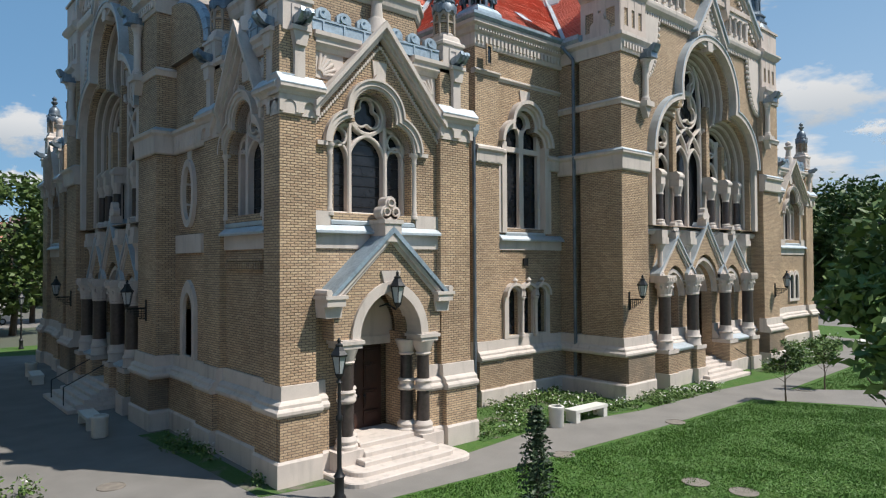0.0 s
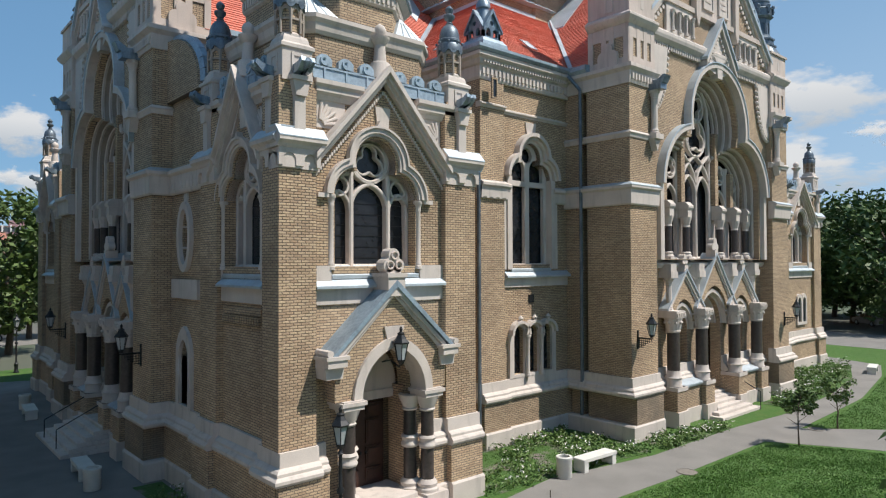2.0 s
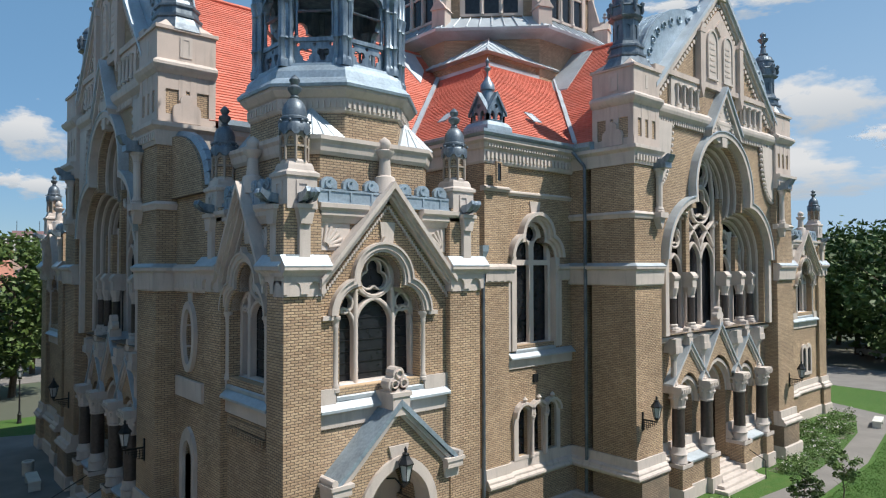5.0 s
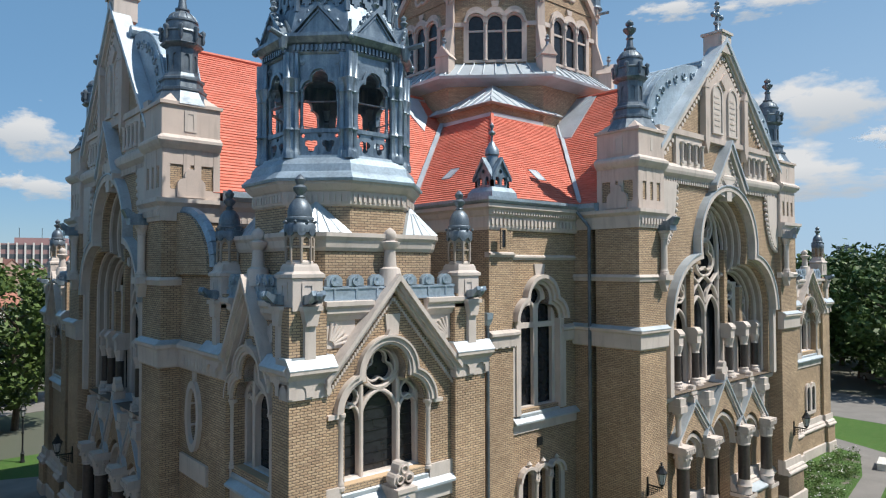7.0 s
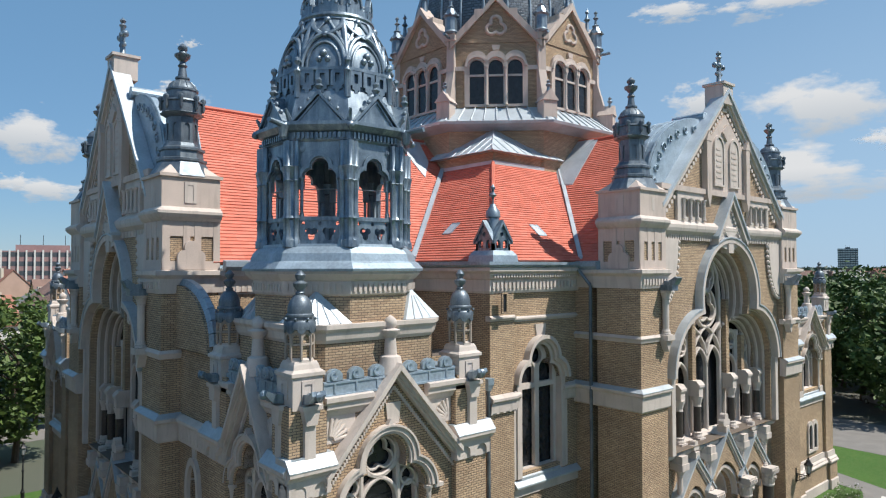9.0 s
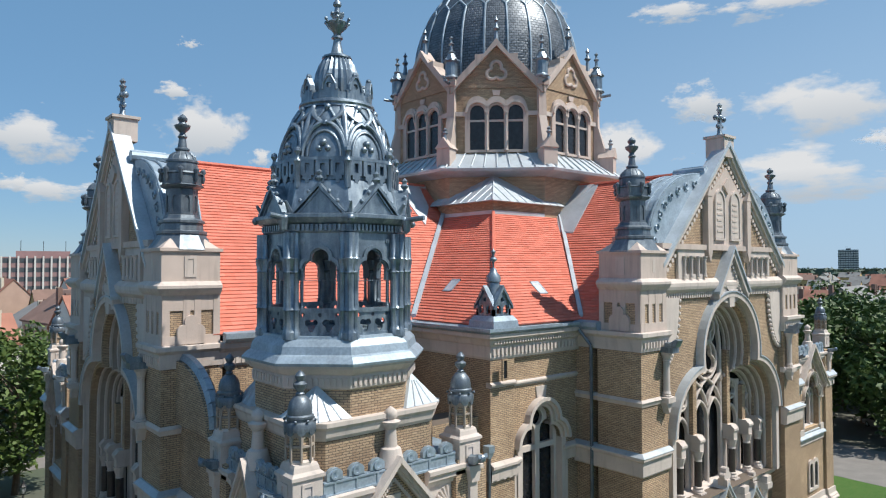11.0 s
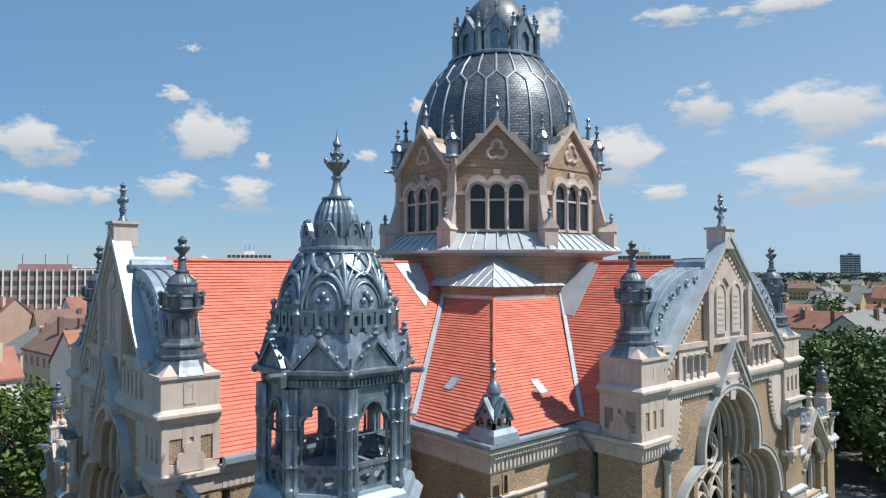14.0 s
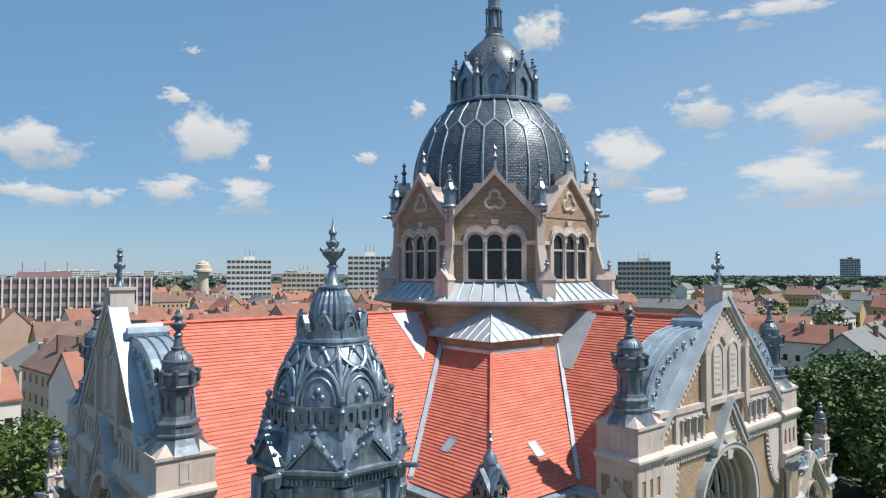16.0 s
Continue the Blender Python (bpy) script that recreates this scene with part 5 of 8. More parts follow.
        box(bm, f, u - 0.25, u + 0.25, -0.1, 0.62, 15.0, 15.25)
        slab(bm, Face(*f(u, 0, 0)[:2], f.n.x, f.n.y, f.u.x, f.u.y), [(0.2, 15.2), (0.7, 15.25), (0.85, 15.55), (0.7, 15.6), (0.4, 15.4), (0.2, 15.42)], -0.2, 0.2)
        part("gargoyle", bm, DARKZINC, ROOT)
    # pier tops: slit storey, plain block, turret
    for i, (u0, u1) in enumerate(((a0, a0 + pw), (a1 - pw, a1))):
        bm = B()
        box(bm, f, u0 + 0.06, u1 - 0.06, -2.1, -0.06, 15.9, 17.75)
        part("wall", bm, BRICK, ROOT)
        bm = B()
        for v in (u0 + 0.05, u0 + 0.62, u1 - 0.9, u1 - 0.33):
            box(bm, f, v, v + 0.28, -0.3, 0.0, 15.95, 17.7)
        box(bm, f, u0 + 0.02, u1 - 0.02, -0.3, -0.01, 17.1, 17.75)
        box(bm, f, u0 + 0.02, u1 - 0.02, -0.3, 0.01, 15.9, 16.3)
        for s, uu in ((-1, u0), (1, u1)):
            g = Face(*f(uu, 0, 0)[:2], -f.n.x, -f.n.y, f.u.x * s, f.u.y * s)
            for v in (0.015, 0.75, 1.15, 1.85):
                box(bm, g, v, v + 0.25, -0.3, 0.0, 15.95, 17.7)
            box(bm, g, 0.015, 2.1, -0.3, -0.012, 17.15, 17.75)
            box(bm, g, 0.015, 2.1, -0.3, 0.008, 15.9, 16.25)
            slab(bm, g, trefoil(1.02, 0.5, 15.95, 16.4, 0, 6), -0.05, 0.1)
        part("slit_storey", bm, PLASTER, ROOT, "pale block with narrow slits")
        bm = B()
        box(bm, f, u0 + 0.02, u1 - 0.02, -2.1, 0.02, 18.15, 19.3)
        box(bm, f, u0 - 0.06, u1 + 0.06, -2.18, 0.1, 19.28, 19.4)
        p = f((u0 + u1) / 2, -1.02, 0)
        lathe(bm, [(1.5, 19.38), (0.9, 19.75)], p.x, p.y, 4, math.pi / 4)
        block = part("tower_block", bm, PLASTER, ROOT, "plain pale rendered tower block")
        bm = B()
        for s, uu in ((-1, u0 + 0.02), (1, u1 - 0.02)):
            g = Face(*f(uu, 0, 0)[:2], -f.n.x, -f.n.y, f.u.x * s, f.u.y * s)
            box(bm, g, 0.9, 1.1, -0.05, 0.012, 18.45, 19.0)
            slab(bm, g, rect(0.78, 1.22, 18.35, 19.12), -0.03, 0.03, [rect(0.9, 1.1, 18.45, 19.0)])
        box(bm, f, (u0 + u1) / 2 - 0.1, (u0 + u1) / 2 + 0.1, -0.1, 0.03, 18.45, 19.0)
        part("slit", bm, STONE, block)
        zinc_turret(p.x, p.y, 19.65)
    # gable
    gw = hw - pw + 0.15
    z0, z1 = 18.6, 24.75
    bm = B()
    slab(bm, f, [(c - gw, 18.0), (c + gw, 18.0), (c + gw, z0), (c, z1), (c - gw, z0)], -0.62, wd)
    part("wall", bm, BRICK, ROOT, "buff brick gable wall")
    bm = B()
    coping(bm, f, c, gw + 0.06, z0 + 0.04, z1 + 0.05, 0.24, -0.66, -0.06)
    coping(bm, f, c, gw, z0 - 0.1, z1 - 0.1, 0.3, -0.6, wd + 0.12)
    box(bm, f, c - 0.5, c + 0.5, -1.0, -0.02, 24.2, 25.2)
    box(bm, f, c - 0.58, c + 0.58, -1.1, 0.06, 25.18, 25.3)
    gable = part("gable_coping", bm, STONE, ROOT, "pale stone gable coping with block")
    part("coping_sheet", coping(B(), f, c, gw + 0.1, z0 + 0.25, z1 + 0.28, 0.2, -0.7, 0.04), LIGHTZINC, gable, "pale zinc sheet on the coping")
    cross_finial(f, c, -0.5, 25.28)
    bm = B()
    slab(bm, f, [(c - 2.0 * k, 19.7), (c + 2.0 * k, 19.7), (c + 2.0 * k, 22.0), (c, 23.7), (c - 2.0 * k, 22.0)], -0.5, wd + 0.1)
    box(bm, f, c - gw, c + gw, -0.5, wd + 0.22, 19.5, 19.75)
    for s in (-1, 1):
        u = c + s * 2.05 * k
        box(bm, f, u - 0.2, u + 0.2, -0.4, wd + 0.3, 19.4, 22.1)
        slab(bm, f, [(u - 0.26, 22.1), (u + 0.26, 22.1), (u, 22.6)], -0.4, wd + 0.32)
        slab(bm, f, [(u - 0.2, 19.4), (u + 0.2, 19.4), (u, 18.9)], -0.4, wd + 0.3)
    slab(bm, f, circle(c, 22.75, 0.42, 4), -0.4, wd + 0.2)
    part("gable_panel", bm, PLASTER, ROOT, "pale stone gable panel with pilasters")
    for s in (-1, 1):
        bm = B()
        u = c + s * 0.8 * k
        slab(bm, f, pointed_arch(u, 0.52 * k, 20.0, 21.9, 1.3), wd, wd + 0.2, [pointed_arch(u, 0.42 * k, 20.1, 21.9, 1.3)])
        slab(bm, f, pointed_arch(u, 0.4 * k, 20.12, 21.9, 1.3), wd, wd + 0.15)
        tab = part("tablet", bm, STONE, ROOT, "arched stone tablet with worn writing")
        for i in range(6):
            bm = box(B(), f, u - 0.28 * k, u + (0.28 - 0.06 * (i % 3)) * k, wd + 0.14, wd + 0.17, 20.4 + i * 0.28, 20.5 + i * 0.28)
            part("writing_bar", bm, PLASTER, tab)
    tagged(part("lobe", slope_studs(B(), f, c, gw - 0.5, z0 - 0.15, z1 - 0.72, 26, 0.11, wd - 0.05, wd + 0.1), STONE, ROOT), kind="stuff")
    tagged(part("lobe", slope_studs(B(), f, c, 1.25 * k, 17.05, 18.98, 9, 0.09, wd + 0.1, wd + 0.34), STONE, ROOT), kind="stuff")
    # open arcade under the gable
    for s in (-1, 1):
        for j in range(3):
            u = c + s * (2.75 + j * 0.62) * k
            bm = B()
            # flat dark plate on the wall in place of the niche's shaded depth
            slab(bm, f, pointed_arch(u, 0.2 * k, 18.35, 18.95, 1.4, 4), wd, wd + 0.02)
            part("niche", bm, GLASS, ROOT)
        bm = B()
        ends = sorted((c + s * 2.35 * k, c + s * 4.75 * k))
        slab(bm, f, rect(*ends, 18.1, 19.5), wd, wd + 0.14, [pointed_arch(c + s * (2.75 + j * 0.62) * k, 0.2 * k, 18.35, 18.95, 1.4, 4) for j in range(3)])
        for j in range(4):
            p = f(c + s * (2.44 + j * 0.62) * k, wd + 0.2, 0)
            column(bm, p.x, p.y, 18.2, 19.2, 0.07, 0.22, 0.2, 8)
        part("arcade", bm, STONE, ROOT, "small blind arcade")
    # small steep gable on the arch
    bm = B()
    slab(bm, f, [(c - 1.45 * k, 17.2), (c - 0.4, 16.9), (c + 0.4, 16.9), (c + 1.45 * k, 17.2), (c, 19.4)], -0.4, wd + 0.25)
    part("arch_gable", bm, STONE, ROOT)
    bm = B()
    coping(bm, f, c, 1.56 * k, 17.38, 19.6, 0.28, -0.4, 0.16)
    slab(bm, f, [(c - 0.24, 16.7), (c + 0.24, 16.7), (c + 0.3, 17.5), (c + 0.62, 17.75), (c - 0.62, 17.75), (c - 0.3, 17.5)], -0.4, wd + 0.33)
    arch_coping = part("arch_gable_coping", bm, STONE, ROOT)
    part("coping_sheet", coping(B(), f, c, 1.66 * k, 17.5, 19.76, 0.13, -0.4, 0.24), LIGHTZINC, arch_coping, "pale zinc sheet on the coping")
    # curved zinc shoulders with scrolls behind the coping
    for s in (-1, 1):
        pts = [(c + s * (gw + 0.05), z0 + 0.35)]
        for i in range(11):
            t = math.pi / 2 * i / 10
            pts.append((c + s * (1.75 + (gw - 1.4) * math.cos(t)), 19.6 + 3.6 * math.sin(t)))
        pts += [(c + s * 1.3, 23.3), (c + s * 1.1, 23.75)]
        bm = B()
        slab(bm, f, pts, -2.0, -0.55)
        sh = part("shoulder", bm, ZINC, ROOT, "curved grey zinc shoulder behind the gable")
        bm = B()
        for d in (-1.95, -1.5, -1.05, -0.62):
            arc = [f(c + s * (1.75 + (gw - 1.36) * math.cos(math.pi / 2 * i / 10)), d, 19.6 + 3.64 * math.sin(math.pi / 2 * i / 10)) for i in range(11)]
            pipe(bm, arc, 0.05, 5)
        rod(bm, f(c + s * 1.6, -2.1, 23.4), f(c + s * 1.6, -0.4, 23.4), 0.24, 10)
        part("seam", bm, ZINC, sh)
        for i in range(8):
            t = math.pi / 2 * (i + 0.5) / 8.5
            cu, cz = c + s * (1.75 + (gw - 1.85) * math.cos(t)), 19.6 + 3.15 * math.sin(t)
            bm = strip(B(), f, [(cu + (0.08 + 0.02 * j) * math.cos(j * 0.9 + i), cz + (0.08 + 0.02 * j) * math.sin(j * 0.9 + i)) for j in range(8)], 0.07, -0.58, -0.47)
            part("scroll", bm, ZINC, sh)
    # scalloped brackets between piers and wall
    for s in (-1, 1):
        bm = B()
        e = c + s * (hw - pw)
        pts = [(e, 17.3), (e - s * 1.3, 17.3)] + [(e - s * 1.3 * math.cos(t), 17.3 - 2.9 * math.sin(t)) for t in [math.pi / 2 * i / 8 for i in range(1, 9)]]
        slab(bm, f, pts, wd - 0.1, wd + 0.16)
        for i in range(16):
            t = math.pi / 2 * (i + 0.5) / 16
            ball(bm, f(e - s * 1.42 * math.cos(t), wd + 0.08, 17.3 - 3.02 * math.sin(t)), 0.11, 6)
        part("scallop_bracket", bm, STONE, ROOT, "curved stone bracket with beads")
    # porch arcade with three gabled arches
    wdp = -0.75
    arches = [(c, 1.25 * k, 4.3, 7.75), (c - 3.0 * k, 0.85 * k, 4.2, 7.0), (c + 3.0 * k, 0.85 * k, 4.2, 7.0)]
    hole = []
    for cc, ww, sp, ap in arches:
        hole.append(pointed_arch(cc, ww, 0.92 if cc == c else 2.3, sp, 1.2))
    bm = B()
    slab(bm, f, rect(a0 + pw, a1 - pw, 0.0, 7.3), -1.3, wdp, hole)
    part("wall", bm, BRICK, ROOT, "buff brick porch wall")
    bm = B()
    bevel_course(bm, f, a0 + pw, c - 1.3 * k, wdp, PLINTH_STONE)
    bevel_course(bm, f, c + 1.3 * k, a1 - pw, wdp, PLINTH_STONE)
    bevel_course(bm, f, a0 + pw, c - 1.3 * k, wdp, PLINTH_MOULD)
    bevel_course(bm, f, c + 1.3 * k, a1 - pw, wdp, PLINTH_MOULD)
    bevel_course(bm, f, a0 + pw, a1 - pw, wdp, [(-0.9, 7.2), (0.15, 7.2), (0.25, 7.34), (0.25, 7.45), (-0.5, 7.7), (-0.9, 7.7)])
    part("ledge", bm, STONE, ROOT)
    for cc, ww, sp, ap in arches:
        bm = B()
        for j in range(3):
            slab(bm, f, ring(pointed_arch(cc, ww + 0.3 - 0.14 * j, 0, sp, 1.2), pointed_arch(cc, ww + 0.15 - 0.14 * j, 0, sp, 1.2)), -1.6, wdp + 0.25 - 0.24 * j)
        g = part("porch_arch", bm, STONE, ROOT, "moulded stone porch arch under a steep gable")
        gwid = ww + 0.75 * k
        bm = B()
        slab(bm, f, [(cc - gwid, 5.35), (cc, ap), (cc + gwid, 5.35), (cc + gwid, 5.0)] + pointed_arch(cc, ww + 0.1, 0, sp + 0.4, 1.2)[2:] + [(cc - gwid, 5.0)], wdp - 0.3, wdp + 0.35)
        part("gable_field", bm, BRICK, g)
        bm = B()
        coping(bm, f, cc, gwid + 0.12, 5.34, ap + 0.2, 0.1, wdp - 0.3, wdp + 0.52)
        part("gable_roof", bm, LIGHTZINC, g, "zinc-covered gable coping")
        bm = B()
        coping(bm, f, cc, gwid + 0.08, 5.22, ap + 0.08, 0.18, wdp - 0.3, wdp + 0.46)
        coping(bm, f, cc, gwid + 0.02, 5.06, ap - 0.1, 0.14, wdp - 0.3, wdp + 0.4)
        part("gable_moulding", bm, STONE, g)
        p = f(cc, wdp + 0.3, 0)
        bm = B()
        box(bm, f, cc - 0.17, cc + 0.17, wdp, wdp + 0.48, ap, ap + 0.33)
        slab(bm, f, clover(cc, ap + 0.58, 0.36 if cc == c else 0.27), wdp + 0.14, wdp + 0.42)
        part("acroterion", bm, STONE, g)
    for du in (1.72, 4.35):
        for s in (-1, 1):
            p = f(c + s * du * k, -0.22, 0)
            part("column", lathe(B(), [(0.29, 2.5), (0.28, 4.3)], p.x, p.y, 16), GRANITE, ROOT, "dark polished granite column", smooth=True)
            bm = B()
            lathe(bm, [(0.42, 1.75), (0.36, 1.9), (0.36, 2.15), (0.4, 2.2), (0.33, 2.3), (0.3, 2.52)], p.x, p.y, 16)
            part("base", bm, STONE, ROOT, "moulded stone column base", smooth=True)
            bm = B()
            lathe(bm, [(0.3, 4.25), (0.33, 4.32), (0.31, 4.38), (0.4, 4.85), (0.43, 4.95)], p.x, p.y, 12)
            for i in range(8):
                ball(bm, (p.x + 0.37 * math.cos(i * math.pi / 4), p.y + 0.37 * math.sin(i * math.pi / 4), 4.72), 0.08, 6)
            box(bm, f, c + s * du * k - 0.4, c + s * du * k + 0.4, -0.9, 0.18, 4.92, 5.25)
            studs(bm, f, c + s * du * k - 0.4, c + s * du * k + 0.4, 0.18, 5.0, 0.16, 0.08, 0.16, 0.05)
            part("capital", bm, STONE, ROOT, "carved stone capital block")
            bm = B()
            q = f(c + s * du * k, -0.42, 0)
            column(bm, q.x, q.y, 5.25, 6.75, 0.13, 0.35, 0.25, 10)
            box(bm, f, c + s * du * k - 0.3, c + s * du * k + 0.3, -0.9, -0.12, 6.75, 7.05)
            box(bm, f, c + s * du * k - 0.25, c + s * du * k + 0.25, -0.9, -0.16, 7.05, 7.4)
            part("upper_shaft", bm, STONE, ROOT, "short stone shaft over the capital")
            bm = B()
            box(bm, f, c + s * du * k - 0.42, c + s * du * k + 0.42, -0.9, 0.2, 0.66, 1.8)
            part("pier_base", bm, BRICK, ROOT)
            bm = B()
            box(bm, f, c + s * du * k - 0.48, c + s * du * k + 0.48, -0.9, 0.3, 0.0, 0.7)
            part("pedestal", bm, STONE, ROOT)
            part("pedestal_cap", box(B(), f, c + s * du * k - 0.46, c + s * du * k + 0.46, -0.9, 0.24, 1.62, 1.8), STONE, ROOT)
    # low walls between the outer columns
    for s in (-1, 1):
        x0, x1 = sorted((c + s * (1.72 * k + 0.4), c + s * (4.35 * k - 0.4)))
        low = part("parapet", box(B(), f, x0, x1, -0.7, -0.05, 0.6, 1.66), BRICK, ROOT, "low brick wall between the porch columns")
        part("plinth_stone", box(B(), f, x0, x1, -0.7, 0.03, 0.0, 0.66), STONE, low)
        part("sill", bevel_course(B(), f, x0, x1, -0.05, [(-0.66, 1.64), (0.08, 1.64), (0.12, 1.72), (0.12, 1.78), (-0.5, 2.0), (-0.66, 2.0)]), LIGHTZINC, low, "sloping zinc sill")
    # door and side lights
    bm = B()
    box(bm, f, c - 1.0 * k, c + 1.0 * k, -1.85, -1.7, zfloor, 3.7)
    door = part("door", bm, WOOD, ROOT, "tall dark double door")
    for s in (-1, 1):
        bm = B()
        x0, x1 = sorted((c + s * 0.05, c + s * 0.92 * k))
        for za, zb in ((1.05, 1.7), (1.8, 2.5), (2.6, 3.5)):
            box(bm, f, x0 + 0.1, x1 - 0.1, -1.7, -1.65, za, zb)
        part("leaf", bm, WOOD, door)
    bm = B()
    box(bm, f, c - 1.25 * k, c + 1.25 * k, -1.88, -1.45, 3.7, 4.0)
    slab(bm, f, pointed_arch(c, 1.2 * k, 4.0, 4.35, 1.2), -1.85, -1.6, [circle(c, 4.75, 0.4 * k, 10)])
    part("lintel", bm, STONE, ROOT)
    for s in (-1, 0, 1):
        bm = B()
        slab(bm, f, rect(c + s * 3.0 * k - 0.9, c + s * 3.0 * k + 0.9, 2.0, 5.6), *((-1.4, -1.32) if s else (-1.98, -1.9)))
        part("pane", bm, GLASS, ROOT)
    for i in range(6):
        bm = B()
        wst = 1.72 * k + 0.3 - 0.25 * i if i < 2 else 1.72 * k - 0.45
        dst = 0.95 - i * 0.3
        if wide_steps:
            wst, dst = 2.9 * k - 0.12 * i, 1.85 - i * 0.32
        prof = [(-1.9, i * 0.15), (dst, i * 0.15), (dst, (i + 1) * 0.15 - 0.03), (dst - 0.03, (i + 1) * 0.15), (-1.9, (i + 1) * 0.15)]
        bevel_course(bm, f, c - wst, c + wst, 0, prof)
        part("step", bm, STONE, ROOT, "pale stone entrance step")


FT = Face(0, 0.1, 1, 0, 0, -1)
FS = Face(-0.55, 0, 0, 1, -1, 0)
transept(FT, 24.25, 8.1)
transept(FS, 15.55, 7.0, True)

# inner masses of the arms and the low bay beside the corner block
bm = B()
box(bm, W, 16.2, 32.3, 2.6, 20.0, 0.0, 15.9)
part("wall", bm, BRICK, ROOT)
bm = B()
box(bm, W, 2.0, 24.0, 8.6, 22.4, 0.0, 15.9)
part("wall", bm, BRICK, ROOT)
FB = Face(0.15, 0, 0, 1, -1, 0)
bm = B()
slab(bm, FB, rect(5.4, 8.7, 0.0, 13.2), -0.8, 0.0, [[(7.1 + 0.42 * math.cos(a), 8.4 + 0.95 * math.sin(a)) for a in [2 * math.pi * i / 16 for i in range(16)]], pointed_arch(7.1, 0.42, 2.7, 4.3, 1.6)])
box(bm, FB, 5.4, 8.6, -0.8, 0.26, 0.62, 1.84)
box(bm, W, 0.8, 7.0, 5.2, 8.7, 0.0, 13.0)
part("wall", bm, BRICK, ROOT)
bm = B()
bevel_course(bm, FB, 5.4, 8.6, 0, PLINTH_STONE)
bevel_course(bm, FB, 5.4, 8.6, 0, PLINTH_MOULD)
bevel_course(bm, FB, 5.5, 8.6, 0, string(10.86, 0.95, 0.26))
studs(bm, FB, 5.5, 8.6, 0.06, 10.05, 0.3, 0.16, 0.4, 0.1)
box(bm, FB, 5.9, 8.3, -0.2, 0.1, 6.3, 6.95)
part("stone_band", bm, STONE, ROOT)
bm = B()
slab(bm, FB, [(5.5, 13.2), (8.6, 13.2), (8.6, 15.6)] + [(8.6 - 2.9 * math.sin(t), 15.4 - 2.0 * (1 - math.cos(t))) for t in [math.pi / 2 * i / 8 for i in range(9)]], -0.35, 0.2)
part("wall", bm, BRICK, ROOT)
bm = B()
pipe(bm, [FB(8.6 - 2.9 * math.sin(t), -0.1, 15.45 - 2.0 * (1 - math.cos(t))) for t in [math.pi / 2 * i / 8 for i in range(9)]], 0.2, 6)
part("flashing", bm, ZINC, ROOT, "curved zinc coping")
bm = B()
ell = lambda a, b: [(7.1 + a * math.cos(t), 8.4 + b * math.sin(t)) for t in [2 * math.pi * i / 24 for i in range(24)]]
slab(bm, FB, ell(0.62, 1.2), -0.2, 0.14, [ell(0.42, 0.95)])
slab(bm, FB, ell(0.44, 0.97), -0.4, -0.28, [clover(7.1, 8.85, 0.3), clover(7.1, 7.95, 0.3, math.pi)])
keystone(bm, FB, 7.1, 9.5, 0, 0.12, 0.4)
oval = part("window", bm, STONE, ROOT, "oval window in a stone ring")
part("pane", slab(B(), FB, ell(0.44, 0.97), -0.5, -0.45), GLASS, oval)
bm = B()
slab(bm, FB, pointed_arch(7.1, 0.68, 2.6, 4.35, 1.6), -0.2, 0.12, [pointed_arch(7.1, 0.42, 2.7, 4.3, 1.6)])
slab(bm, FB, pointed_arch(7.1, 0.43, 2.7, 4.3, 1.6), -0.4, -0.28, [rect(6.75, 7.05, 2.8, 3.6), rect(7.15, 7.45, 2.8, 3.6), rect(6.78, 7.05, 3.7, 4.4), rect(7.15, 7.42, 3.7, 4.4)])
lan = part("window", bm, STONE, ROOT, "narrow pointed window with stone surround")
part("pane", slab(B(), FB, pointed_arch(7.1, 0.43, 2.7, 4.3, 1.6), -0.5, -0.45), GLASS, lan)


# ---- far corner blocks ----
def far_block(f, u0, u1, c, w, deep, x0, x1, y0, y1):
    corner_front(f, u0, u1, c, w, False, False)
    bm = B()
    box(bm, W, x0, x1, y0, y1, 0, 12.7)
    part("wall", bm, BRICK, ROOT)


FE = Face(0, 3.1, 1, 0, 0, -1)
bm = B()
slab(bm, FE, [(41.35, 3.0), (43.05, 3.0)] + [(42.62 + 0.43 * math.cos(t), 4.7 + 0.5 * math.sin(t)) for t in [math.pi * i / 6 for i in range(7)]] + [(41.78 + 0.43 * math.cos(t), 4.7 + 0.5 * math.sin(t)) for t in [math.pi * i / 6 for i in range(7)]], -0.1, 0.12, [round_arch(41.78, 0.28, 3.2, 4.65, 6), round_arch(42.62, 0.28, 3.2, 4.65, 6)])
twin = part("window", bm, STONE, ROOT, "twin round-headed window in a stone frame")
part("pane", box(B(), FE, 41.4, 43.0, -0.05, 0.02, 3.1, 5.0), GLASS, twin)
far_block(Face(0, 2.9, 1, 0, 0, -1), 38.6, 45.6, 42.2, 1.3, 5, 39.0, 45.2, 4.0, 9.0)
far_block(Face(-0.1, 0, 0, 1, -1, 0), 25.4, 31.0, 28.2, 1.1, 5, 1.0, 6.5, 25.8, 30.6)
for x, y in ((39.1, 3.4), (45.0, 3.4), (0.5, 25.9), (0.4, 30.6)):
    pinnacle(x, y, 14.0, 0.9)
bm = B()
box(bm, W, 32.0, 39.2, 4.5, 9.0, 0, 12.6)
box(bm, W, 0.8, 6.5, 22.0, 26.0, 0, 12.6)
part("wall", bm, BRICK, ROOT)


